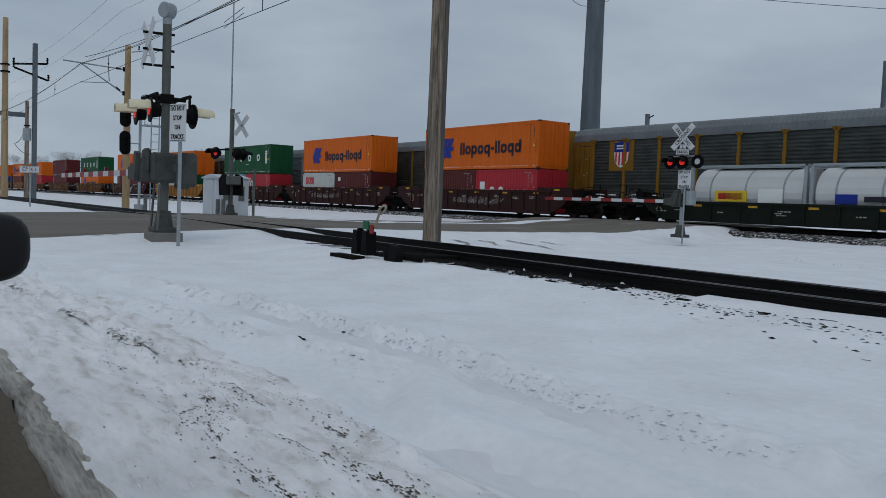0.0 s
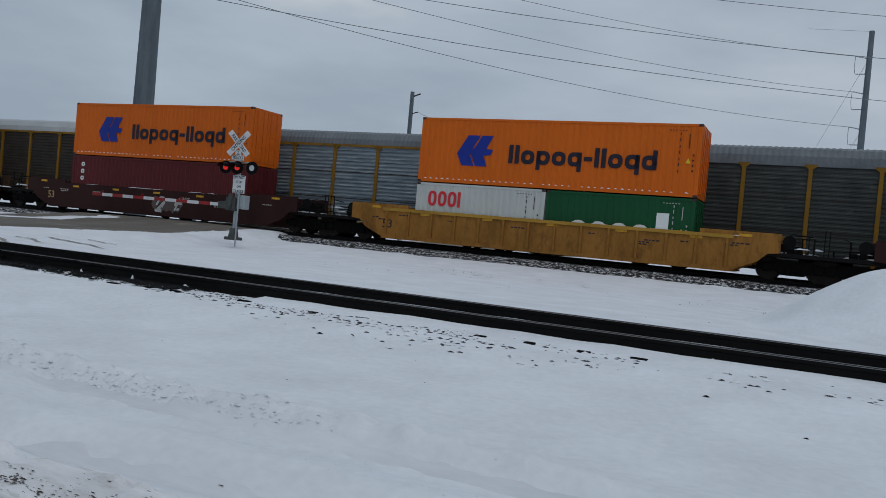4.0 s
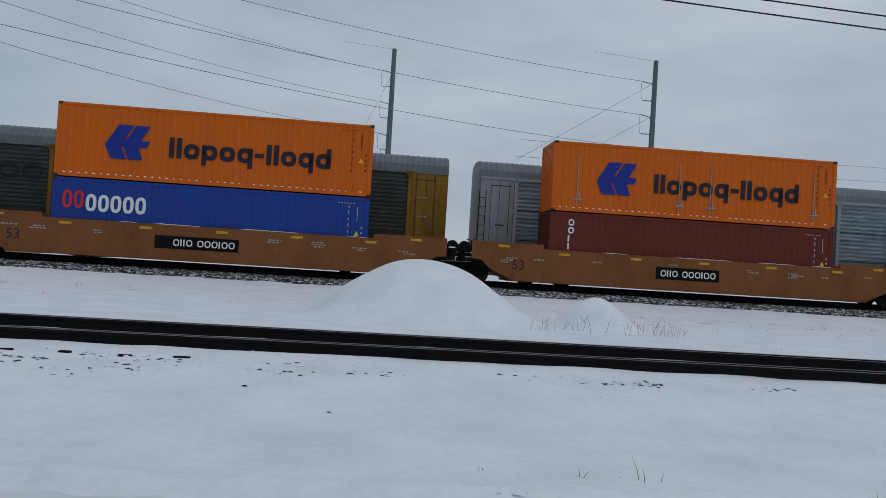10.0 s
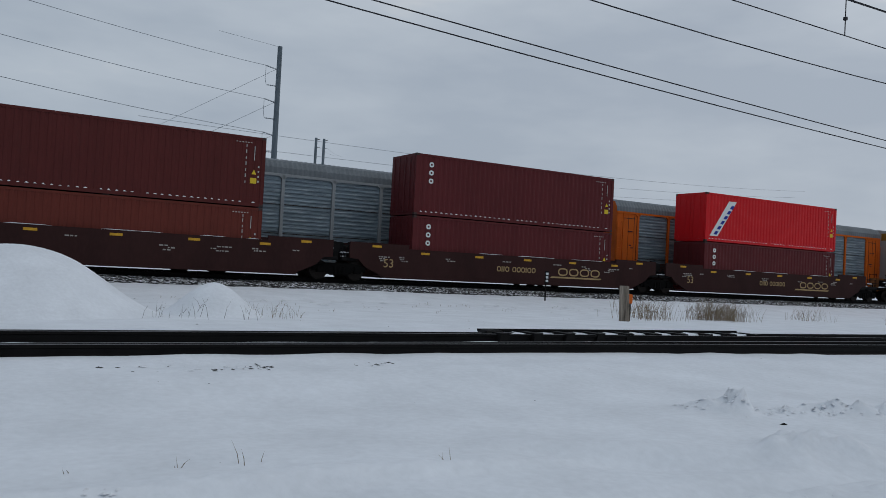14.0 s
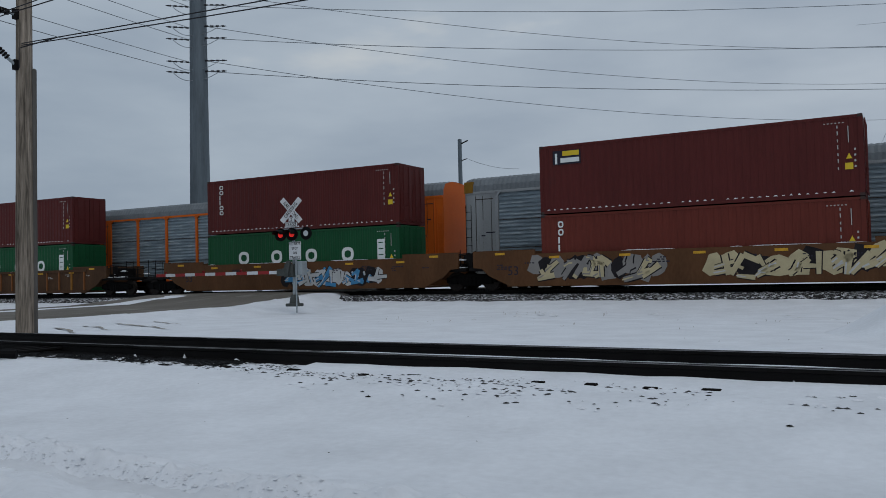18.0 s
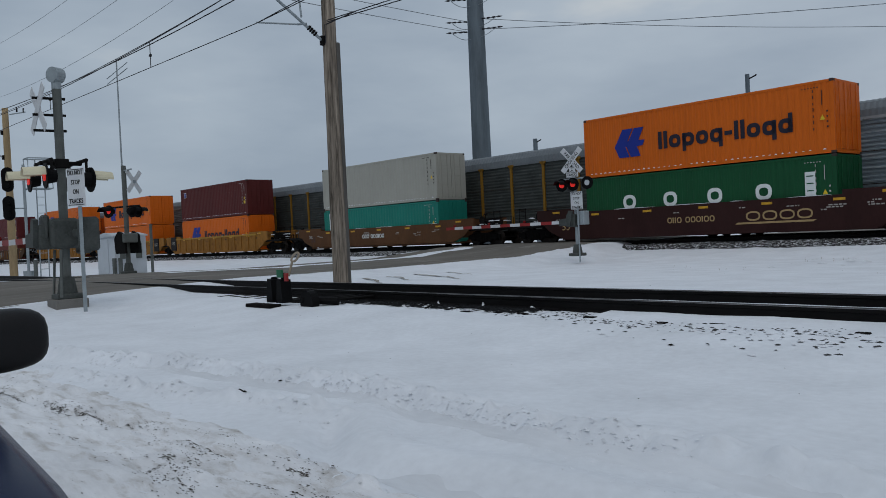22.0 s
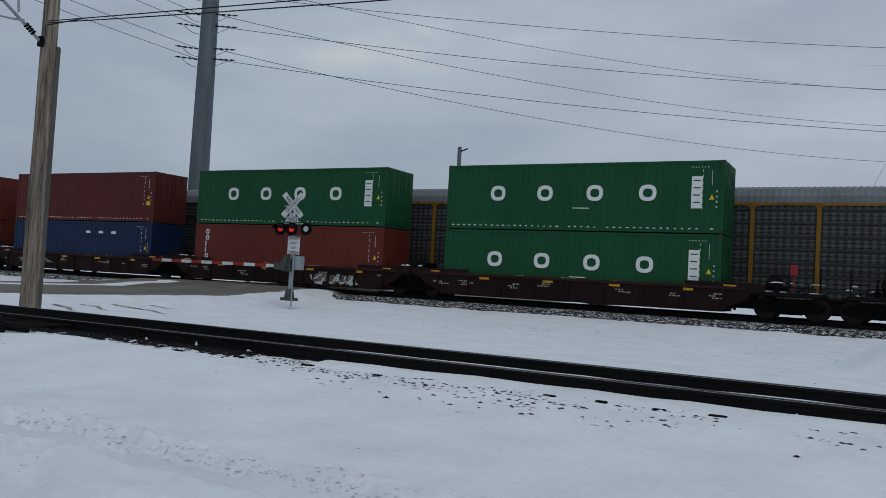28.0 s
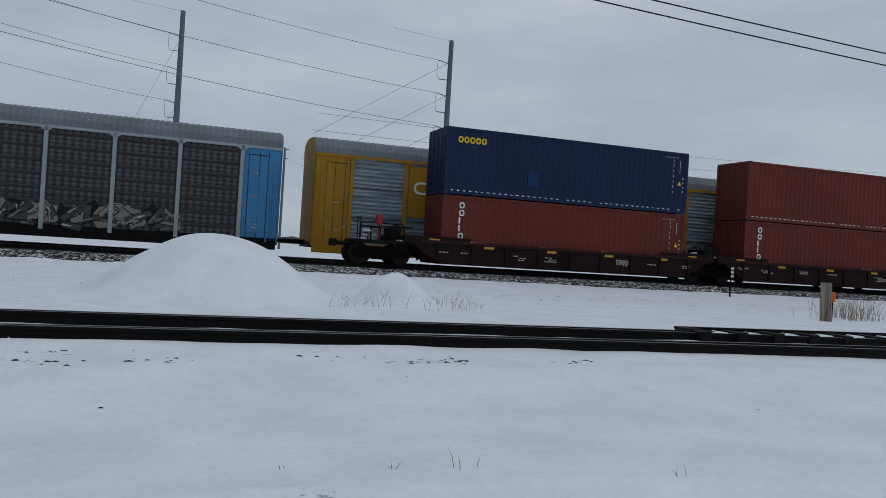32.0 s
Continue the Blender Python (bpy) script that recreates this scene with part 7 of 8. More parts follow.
# the big mast on the near side of the crossing
MX, MY, MB = -18.47, 5.5, 0.20
m1 = mast(MX, MY, MB, 4.70, 0.092, "tall grey crossing mast with flashers, bell disc and gate box")
bm = bmesh.new()
tube(bm, (MX + 0.05, MY - 0.10, 4.90), (MX - 0.05, MY + 0.10, 4.90), 0.165, n=24)
tube(bm, (MX, MY, 4.6), (MX, MY, 4.75), 0.10, n=12)
part("bell", bm, GALV, m1, "round grey bell disc on top")
hub = crossbuck(m1, MX - 0.06, MY - 0.36, 4.17, turn=3, blank=True)
for z in (3.72, 4.05, 4.4):
    bm = bmesh.new()
    tube(bm, (MX - 0.06, MY - 0.48, z), (MX, MY + 0.16, z), 0.028, n=6)
    part("bracket", bm, DARK, m1)
bm = bmesh.new()
tube(bm, (MX, MY - 0.42, 3.03), (MX, MY + 0.42, 3.03), 0.045, n=8)
for s in (-1, 1):
    tube(bm, (MX - 0.6, MY + s * 0.34, 3.05), (MX + 0.6, MY + s * 0.34, 3.05), 0.04, n=8)
    for q in (-0.58, 0.58):
        tube(bm, (MX + q, MY + s * 0.34, 3.08), (MX + q, MY + s * 0.34, 2.75), 0.03, n=8)
box(bm, MX - 0.14, MY - 0.14, 2.92, MX + 0.14, MY + 0.14, 3.12, bevel=0.02)
part("flasher_arm", bm, DARK, m1)
flasher(m1, MX + 0.5, MY - 0.46, 2.72, lit=True, turn=-4, visor="cream", clear=False)
flasher(m1, MX - 0.55, MY - 0.50, 2.72, lit=True, turn=-4, visor="cream")
flasher(m1, MX + 0.6, MY + 0.42, 2.64, lit=False, turn=184, visor="cream")
flasher(m1, MX - 0.6, MY + 0.40, 2.64, lit=False, turn=184, visor="cream")
g = gate(m1, MX - 0.15, MY - 0.35, 1.42, 9.3)
bm = bmesh.new()
box(bm, MX - 0.42, MY - 0.33, 1.22, MX + 0.28, MY + 0.24, 1.86, bevel=0.06)
box(bm, MX - 0.30, MY - 0.42, 1.42, MX + 0.10, MY - 0.30, 1.95, bevel=0.05)
tube(bm, (MX - 0.1, MY - 0.5, 1.5), (MX - 0.1, MY + 0.45, 1.5), 0.14, n=12)
box(bm, MX - 0.15, MY + 0.24, 1.10, MX + 0.2, MY + 0.5, 1.45, bevel=0.04)
part("gate_box", bm, GATEGREY, m1, "bulky grey gate mechanism housing")
bm = bmesh.new()
box(bm, MX + 0.35, MY + 0.05, 1.45, MX + 0.95, MY + 0.30, 1.62, bevel=0.03)
box(bm, MX + 0.85, MY, 1.15, MX + 1.05, MY + 0.40, 1.85, bevel=0.05)
part("counterweight", bm, GATEGREY, m1)
for dx in (-0.28, 0.28):
    bm = bmesh.new()
    tube(bm, (MX + dx, MY - 0.2, MB), (MX + dx * 0.8, MY - 0.15, 1.2), 0.03, n=6)
    part("conduit", bm, SIGNGREY, m1)

dns = tagged(new("stop_sign_board"), "white do-not-stop-on-tracks sign on a grey post", "traffic sign")
bm = bmesh.new()
box(bm, -17.36, 5.47, -0.1, -17.30, 5.53, 2.2)
part("post", bm, GALV, dns)
b = sign_board(dns, "board", 0.46, 0.76, ("DO NOT", "STOP", "ON", "TRACKS"), 0.135, wide=0.72)
b.location, b.rotation_euler = (-17.31, 5.44, 2.44), (0, 0, radians(28))

# the signal by the main tracks
RX, RY = -21.45, 25.8
m3 = mast(RX, RY, 0.10, 4.05, 0.06, "silver crossing signal with crossbuck, flashers and lowered gate", concrete=False)
hub = crossbuck(m3, RX, RY - 0.12, 3.90, turn=14)
b = sign_board(m3, "track_count_sign", 0.52, 0.22, ("TRACKS",), 0.15)
b.location, b.rotation_euler = (RX, RY - 0.12, 3.32), (0, 0, radians(14))
b = sign_board(m3, "track_count_sign", 0.24, 0.20, ("2",), 0.19)
b.location, b.rotation_euler = (RX, RY - 0.12, 3.53), (0, 0, radians(14))
bm = bmesh.new()
tube(bm, (RX - 0.75, RY, 3.16), (RX + 0.75, RY, 3.16), 0.03, n=8)
part("flasher_arm", bm, GALV, m3)
flasher(m3, RX - 0.52, RY - 0.18, 2.93, lit=True, turn=12)
flasher(m3, RX + 0.06, RY - 0.18, 2.93, lit=True, turn=12)
flasher(m3, RX + 0.72, RY - 0.10, 2.95, lit=False, turn=8, visor=False, clear=True)
b = sign_board(m3, "sign_board", 0.52, 0.72, ("DO NOT", "STOP", "ON", "TRACKS"), 0.145, wide=0.8)
b.location, b.rotation_euler = (RX + 0.20, RY - 0.16, 2.27), (0, 0, radians(14))
gate(m3, RX - 0.1, RY - 0.1, 1.42, 7.2)
boxpart("relay_box", (RX + 0.15, RY - 0.15, 1.30, RX + 0.52, RY + 0.2, 1.85), GALV, m3, bevel=0.02)
bm = bmesh.new()
tube(bm, (RX + 0.28, RY - 0.2, -0.2), (RX + 0.28, RY - 0.2, 2.0), 0.03, n=6)
part("sign_post", bm, GALV, m3)

# the signal across the road, seen from behind, and its hut
QX, QY = -35.3, 12.8
m2 = mast(QX, QY, 0.18, 4.75, 0.10, "grey crossing signal with lit flashers beside the hut", concrete=True)
hub = crossbuck(m2, QX + 0.35, QY + 0.3, 4.05, turn=-62, blank=True, size=1.2)
boxpart("bracket", (QX - 0.1, QY - 0.03, 4.50, QX + 0.9, QY + 0.03, 4.55), GALV, m2)
bm = bmesh.new()
tube(bm, (QX - 0.8, QY - 0.3, 3.0), (QX + 0.8, QY + 0.3, 3.0), 0.04, n=8)
part("flasher_arm", bm, DARK, m2)
flasher(m2, QX - 0.75, QY - 0.5, 2.82, lit=True, turn=22, visor=True)
flasher(m2, QX - 0.25, QY - 0.62, 2.82, lit=True, turn=22, visor=True)
flasher(m2, QX + 0.75, QY + 0.25, 2.76, lit=False, turn=202, visor=True)
flasher(m2, QX + 0.95, QY - 0.05, 2.76, lit=False, turn=202, visor=True)
for s in (-1, 1):
    bm = bmesh.new()
    prism(bm, [(-0.30, 0.55), (0.30, 0.55), (0.24, 1.35), (-0.1, 1.5), (-0.36, 1.2)], -0.06, 0.06)
    c = part("counterweight", bm, DARK, m2)
    c.location, c.rotation_euler = (QX + 0.1, QY + s * 0.3, 0.45), (0, 0, radians(20))
boxpart("gate_box", (QX - 0.35, QY - 0.3, 1.45, QX + 0.45, QY + 0.3, 1.85), SIGNGREY, m2, bevel=0.04)
ant = tagged(new("antenna_mast"), "thin tall grey antenna mast beside the hut", "antenna")
bm = bmesh.new()
tube(bm, (-36.6, 13.2, 0.0), (-36.6, 13.2, 9.6), 0.05, 0.03, n=8)
part("mast", bm, GALV, ant)
bm = bmesh.new()
for z in (9.2, 9.45):
    tube(bm, (-37.9, 13.2, z - 0.5), (-36.4, 13.6, z), 0.02, n=5)
part("aerial", bm, GALV, ant)
HX, HY = -39.6, 14.15
hut = tagged(new("signal_hut"), "small white metal signal hut with a shallow roof", "signal hut")
boxpart("cabin", (HX - 1.2, HY - 0.85, 0.0, HX + 1.2, HY + 0.62, 1.80), BUNG, hut, bevel=0.02)
bm = bmesh.new()
prism(bm, [(-1.26, 1.79), (1.26, 1.79), (1.26, 1.85), (0, 2.0), (-1.26, 1.85)], -0.92, 0.69)
r = part("roof", bm, BUNG, hut)
r.location = (HX, HY, 0)
boxpart("door", (HX - 0.4, HY - 0.88, 0.05, HX + 0.4, HY - 0.84, 1.7), BUNG, hut)
for dy in (-0.62, 0.12):
    boxpart("vent", (HX + 1.19, HY + dy, 0.75, HX + 1.23, HY + dy + 0.28, 1.45), SIGNGREY, hut, "grey louvred vent")
boxpart("foundation", (HX - 1.3, HY - 0.95, -0.4, HX + 1.3, HY + 0.72, 0.0), SIGNGREY, hut)
bollard = tagged(part("marker_post", (lambda b: (tube(b, (-37.5, 14.68, -0.1), (-37.5, 14.68, 2.3), 0.07, n=8), b)[1])(bmesh.new()), SIGNGREY), "grey steel post by the hut", "post")
for x, y, h in ((-43.5, 11.2, 0.9), (-38.2, 13.2, 0.8), (-37.7, 13.3, 0.8)):
    bm = bmesh.new()
    tube(bm, (x, y, -0.1), (x, y, h), 0.1, n=8)
    tagged(part("marker_post", bm, SIGNGREY), "short grey marker post in the snow", "post", group="short marker posts")

# colour-light signal with its ladder, beyond the road
SX, SY = -44.0, 11.0
sg = tagged(new("railway_signal"), "black two-head railway signal on a silver ladder mast", "railway signal")
bm = bmesh.new()
tube(bm, (SX, SY, 0.0), (SX, SY, 5.6), 0.07, n=10)
tube(bm, (SX, SY, 0.0), (SX, SY, 0.35), 0.25, n=10)
part("mast", bm, GALV, sg)
for z in (4.85, 3.45):
    bm = bmesh.new()
    vs = [(0.27 * math.cos(a), 0.27 * math.sin(a) + (0.33 if math.sin(a) > 0 else -0.33)) for a in [2 * math.pi * k / 20 for k in range(20)]]
    prism(bm, vs, -0.04, 0.04)
    h = part("signal_head", bm, BLACK, sg)
    h.location, h.rotation_euler = (SX + 0.1, SY - 0.75, z), (0, 0, radians(70))
    bm = bmesh.new()
    for k in (-0.3, 0.0, 0.3):
        tube(bm, (0, -0.05, k), (0, -0.22, k), 0.10, n=10)
    part("lens_hood", bm, BLACK, h)
    bm = bmesh.new()
    tube(bm, (SX, SY, z), (SX + 0.1, SY - 0.75, z), 0.03, n=6)
    part("bracket", bm, GALV, sg)
for dy in (0.55, 0.95):
    bm = bmesh.new()
    tube(bm, (SX, SY + dy, -0.1), (SX, SY + dy, 5.9), 0.03, n=6)
    part("ladder_rail", bm, GALV, sg)
for k in range(14):
    bm = bmesh.new()
    tube(bm, (SX, SY + 0.55, 0.4 + 0.4 * k), (SX, SY + 0.95, 0.4 + 0.4 * k), 0.018, n=5)
    part("rung", bm, GALV, sg)
for z in (4.4, 5.9):
    bm = bmesh.new()
    for a, b2 in (((-0.3, 0.1), (-0.3, 1.2)), ((0.5, 0.1), (0.5, 1.2)), ((-0.3, 0.1), (0.5, 0.1)), ((-0.3, 1.2), (0.5, 1.2))):
        tube(bm, (SX + a[0], SY + a[1], z), (SX + b2[0], SY + b2[1], z), 0.03, n=6)
    part("platform_rail", bm, GALV, sg)
for a in ((-0.3, 0.1), (0.5, 0.1), (-0.3, 1.2), (0.5, 1.2)):
    bm = bmesh.new()
    tube(bm, (SX + a[0], SY + a[1], 4.4), (SX + a[0], SY + a[1], 5.9), 0.02, n=6)
    part("platform_post", bm, GALV, sg)

cp = tagged(new("location_sign"), "white control point sign on a thin post", "railway sign")
bm = bmesh.new()
tube(bm, (-48.4, 6.5, -0.1), (-48.4, 6.5, 1.7), 0.04, n=6)
part("post", bm, GALV, cp)
b = sign_board(cp, "board", 0.95, 0.36, ("CP 10.3",), 0.27)
b.location, b.rotation_euler = (-48.35, 6.45, 1.95), (0, 0, radians(70))


# ---- switch stand and trackside posts ----
LEVER = mat("pale_lever", (0.30, 0.25, 0.19), 0.7, var=0.3, scale=9.0)
sw = tagged(new("switch_stand"), "black switch stand with green and red targets by the branch track", "switch stand")
SWX, SWY = -12.80, 7.55
boxpart("timber", (SWX - 0.75, SWY - 0.45, -0.02, SWX + 0.15, SWY - 0.22, 0.065), TIE, sw, bevel=0.01)
boxpart("timber", (SWX - 1.0, SWY + 0.25, -0.02, SWX - 0.1, SWY + 0.5, 0.09), TIE, sw, bevel=0.01)
for dx in (-0.22, 0.12):
    bm = bmesh.new()
    prism(bm, [(SWX + dx - 0.12, 0.08), (SWX + dx + 0.10, 0.08), (SWX + dx + 0.06, 0.48), (SWX + dx - 0.07, 0.50)], SWY - 0.24, SWY - 0.04)
    box(bm, SWX + dx - 0.045, SWY - 0.18, 0.46, SWX + dx + 0.035, SWY - 0.08, 0.60 if dx > 0 else 0.53, bevel=0.015)
    part("stand_body", bm, BLACK, sw)
boxpart("target", (SWX + 0.02, SWY - 0.22, 0.52, SWX + 0.20, SWY - 0.19, 0.66), GREENPAINT, sw, "green target plate")
boxpart("target", (SWX + 0.27, SWY - 0.22, 0.46, SWX + 0.36, SWY - 0.18, 0.60), REDPAINT, sw, "red target plate")
bm = bmesh.new()
tube(bm, (SWX + 0.32, SWY - 0.15, 0.55), (SWX + 0.46, SWY - 0.15, 0.80), 0.022, n=6)
for k in range(10):
    a, b = 2 * math.pi * k / 10, 2 * math.pi * (k + 1) / 10
    tube(bm, (SWX + 0.56 + 0.13 * math.cos(a), SWY - 0.15, 0.87 + 0.06 * math.sin(a) + 0.05 * math.cos(a)), (SWX + 0.56 + 0.13 * math.cos(b), SWY - 0.15, 0.87 + 0.06 * math.sin(b) + 0.05 * math.cos(b)), 0.02, n=5)
part("hand_lever", bm, LEVER, sw, "pale rusty looped lever")
bm = bmesh.new()
tube(bm, (SWX + 0.80, SWY - 0.12, 0.10), (SWX + 0.80, SWY + 0.02, 0.10), 0.20, n=18)
tube(bm, (SWX + 0.66, SWY - 0.1, 0.14), (SWX + 1.15, SWY + 0.3, 0.10), 0.07, n=8)
part("motor_cover", bm, BLACK, sw)
for k in range(3):
    bm = bmesh.new()
    tube(bm, (SWX + 0.2 + 0.3 * k, SWY, 0.10), (SWX + 0.5 + 0.3 * k, BR_Y - 0.7, 0.12), 0.025, n=6)
    part("throw_rod", bm, RAIL, sw)
# rail braces along the guard rail
for k in range(10):
    x = 7.76 + 0.66 * k
    bm = bmesh.new()
    y = BR_Y + 0.735 + track_y(x)
    prism(bm, [(x - 0.12, 0.02), (x + 0.10, 0.02), (x + 0.08, 0.22), (x - 0.07, 0.22)], y - 0.38, y + 0.08)
    tagged(part("rail_brace", bm, RAIL), "black rail brace on a snowy tie", "rail brace", group="rail braces of the turnout")
bm = bmesh.new()
box(bm, 7.55, 10.0, 0.02, 7.95, 10.25, 0.24, bevel=0.05)
tagged(part("guard_block", bm, RAIL), "rusty block at the end of the guard rail", "rail block")

mp = tagged(new("milepost"), "narrow white milepost sign on a thin post by the ballast", "milepost")
bm = bmesh.new()
tube(bm, (24.6, 29.86, -0.35), (24.6, 29.86, 1.3), 0.035, n=6)
part("post", bm, DARK, mp)
boxpart("plate", (24.50, 29.80, 0.72, 24.72, 29.83, 1.32), DARK, mp)
for k in range(3):
    boxpart("digit_bar", (24.54, 29.785, 0.80 + 0.17 * k, 24.68, 29.80, 0.91 + 0.17 * k), WHITE, mp)
fp = tagged(new("fence_post"), "weathered wooden post with an orange marker stake", "post")
bm = bmesh.new()
pole_shaft(bm, 18.9, 18.68, -0.3, 0.93, 0.17, 0.15, n=10, lean=(-0.06, 0))
part("post", bm, WOODPOLE, fp)
bm = bmesh.new()
box(bm, 19.32, 18.9, -0.25, 19.37, 18.95, 0.62)
part("stake", bm, DARK, fp)
boxpart("marker", (19.26, 18.88, 0.36, 19.44, 18.97, 0.66), AR_ORANGE, fp, "orange marker plate", bevel=0.02)


# ---- weeds, brush and woods ----
def blade(vs, fs, x, y, z, h, lean, width, rng):
    a = rng.uniform(0, 2 * math.pi)
    dx, dy = math.cos(a) * lean, math.sin(a) * lean
    k = len(vs)
    wx = width / 2
    vs += [(x - wx, y, z), (x + wx, y, z), (x - wx * 0.7 + dx * 0.4, y + dy * 0.4, z + h * 0.6), (x + wx * 0.7 + dx * 0.4, y + dy * 0.4, z + h * 0.6), (x + dx, y + dy, z + h)]
    fs += [(k, k + 1, k + 3, k + 2), (k + 2, k + 3, k + 4)]


def tuft(name, spots, label, material=TWIG, seed=1, kind="", category="dry weeds"):
    """spots: x, y, z, count, spread, height, stem width."""
    rng = random.Random(seed)
    vs, fs = [], []
    for x, y, z, count, spread, height, width in spots:
        for _ in range(count):
            px, py = x + rng.gauss(0, spread), y + rng.gauss(0, spread)
            h = height * rng.uniform(0.45, 1.1)
            blade(vs, fs, px, py, z, h, 0.35 * h, width, rng)
            if rng.random() < 0.5:
                blade(vs, fs, px + 0.02, py, z + h * 0.5, h * 0.4, 0.4 * h, width, rng)
    d = bpy.data.meshes.new(name)
    d.from_pydata(vs, [], fs)
    return tagged(use(name, d, material), label, category, kind=kind)


tuft("weed", [(1.95, 4.42, -0.14, 3, 0.04, 0.26, 0.006)], "single dry weed stem standing in snow", seed=2)
tuft("weed", [(1.55, 4.40, -0.14, 2, 0.02, 0.12, 0.006), (1.0, 4.5, -0.14, 1, 0.02, 0.12, 0.006)], "small dry weed tips in snow", seed=3)
tuft("weed", [(3.13, 4.01, -0.14, 2, 0.03, 0.16, 0.006)], "single dry weed stem standing in snow", seed=4)
tuft("weed_patch", [(4.1, 17.0, -0.25, 6, 0.30, 0.45, 0.008), (4.9, 16.8, -0.25, 9, 0.35, 0.55, 0.009), (5.9, 16.8, -0.25, 4, 0.35, 0.4, 0.008)], "thin dry weeds in the snow by the small mound", BARE, seed=5)
tuft("weed_bush", [(7.0, 17.6, -0.25, 26, 0.33, 0.5, 0.007)], "small bushy dry weed by the snow mound", seed=6)
for x, y, n, h, sd in ((20.6, 19.4, 90, 0.9, 11), (21.6, 20.2, 70, 0.8, 12), (24.2, 19.6, 300, 0.9, 13), (25.3, 19.8, 180, 0.8, 14), (31, 20.5, 60, 0.7, 15), (34, 17.8, 60, 0.8, 16), (39, 18.4, 50, 0.8, 17)):
    tuft("dry_shrub", [(x, y, -0.28, n, 0.45, h, 0.014)], "tangled dry brown shrub in the snow", seed=sd, category="shrub")
rng = random.Random(21)
tuft("tall_grass", [(rng.uniform(45, 150), rng.uniform(17.5, 24), -0.3, 26, 0.9, 1.25, 0.03) for _ in range(150)], "belt of tall brown dry grass between the tracks", seed=22, kind="stuff", category="dry grass")
tuft("stubble", [(rng.uniform(-15, 25), rng.uniform(14.5, 28), -0.26, 3, 0.3, 0.14, 0.008) for _ in range(40)], "sparse dry stubble poking through snow", seed=23, kind="stuff", category="dry grass")


def bare_tree(x, y, h, seed):
    rng = random.Random(seed)
    root = tagged(new("bare_tree"), "distant leafless tree with a fine dark crown", "tree", group="distant leafless trees")
    bm = bmesh.new()
    tube(bm, (x, y, -0.4), (x, y, h * 0.4), h * 0.035, h * 0.022, n=7)
    part("trunk", bm, BARE, root)
    vs, fs = [], []

    def grow(p, d, length, r, depth):
        q = p + d * length
        side = d.cross(Vector((0.3, 0.9, 0.1))).normalized() * r
        k = len(vs)
        vs.extend([tuple(p - side), tuple(p + side), tuple(q + side * 0.6), tuple(q - side * 0.6)])
        fs.append((k, k + 1, k + 2, k + 3))
        if depth:
            for _ in range(3):
                nd = (d + Vector((rng.uniform(-0.8, 0.8), rng.uniform(-0.8, 0.8), rng.uniform(-0.1, 0.5)))).normalized()
                grow(q, nd, length * rng.uniform(0.6, 0.85), r * 0.6, depth - 1)

    for _ in range(4):
        grow(Vector((x, y, h * 0.36)), Vector((rng.uniform(-0.6, 0.6), rng.uniform(-0.6, 0.6), 1)).normalized(), h * 0.2, h * 0.014, 5)
    d = bpy.data.meshes.new("crown")
    d.from_pydata(vs, [], fs)
    use("crown", d, BARE, root)


rng = random.Random(5)
for k in range(10):
    bare_tree(-230 + rng.uniform(-30, 30), 48 + rng.uniform(-25, 30), rng.uniform(9, 13), 50 + k)
for k in range(8):
    bare_tree(rng.uniform(-150, 330), rng.uniform(260, 330), rng.uniform(7, 10), 70 + k)
# low far woods on the horizon
vs, fs = [], []
n = 700
for i in range(n + 1):
    a = 2 * math.pi * i / n
    r = 900 + 60 * noise.noise((a * 3, 0, 0))
    h = 5 + 5 * abs(noise.noise((a * 9, 1, 0))) + 3 * abs(noise.noise((a * 60, 2, 0)))
    vs += [(r * math.cos(a), r * math.sin(a), -1), (r * math.cos(a), r * math.sin(a), h), ((r + 20) * math.cos(a), (r + 20) * math.sin(a), -1)]
fs = [f for i in range(n) for f in ((3 * i, 3 * i + 3, 3 * i + 4, 3 * i + 1), (3 * i + 1, 3 * i + 4, 3 * i + 5, 3 * i + 2))]
d = bpy.data.meshes.new("far_woods")
d.from_pydata(vs, [], fs)
tagged(use("far_woods", d, FARTREE), "thin dark line of woods on the far horizon", "woods", kind="structure")

STREAKS = ((-22.5, 15.5, -18.0, 13.2, 0.22), (-23.0, 16.6, -18.5, 14.6, 0.15), (-23.5, 18.0, -17.0, 15.4, 0.2), (-22.8, 14.6, -19.5, 12.9, 0.3), (-24.2, 20.0, -19.0, 17.4, 0.16))
# ---- stones, clods and crumbs of snow ----
def pebbles(name, spots, material, label, seed, kind="stuff", category="stones", long=1.6):
    rng = random.Random(seed)
    vs, fs = [], []
    for x, y, z, r in spots:
        k = len(vs)
        a0 = rng.uniform(0, 6)
        for j in range(5):
            a = a0 + 2 * math.pi * j / 5
            q = r * rng.uniform(0.6, 1.2)
            vs.append((x + q * math.cos(a) * long, y + q * math.sin(a), z - r * 0.3))
        vs.append((x + rng.uniform(-0.3, 0.3) * r, y, z + r * rng.uniform(0.05, 0.2)))
        fs += [(k + j, k + (j + 1) % 5, k + 5) for j in range(5)]
    d = bpy.data.meshes.new(name)
    d.from_pydata(vs, [], fs)
    return tagged(use(name, d, material), label, category, kind=kind)


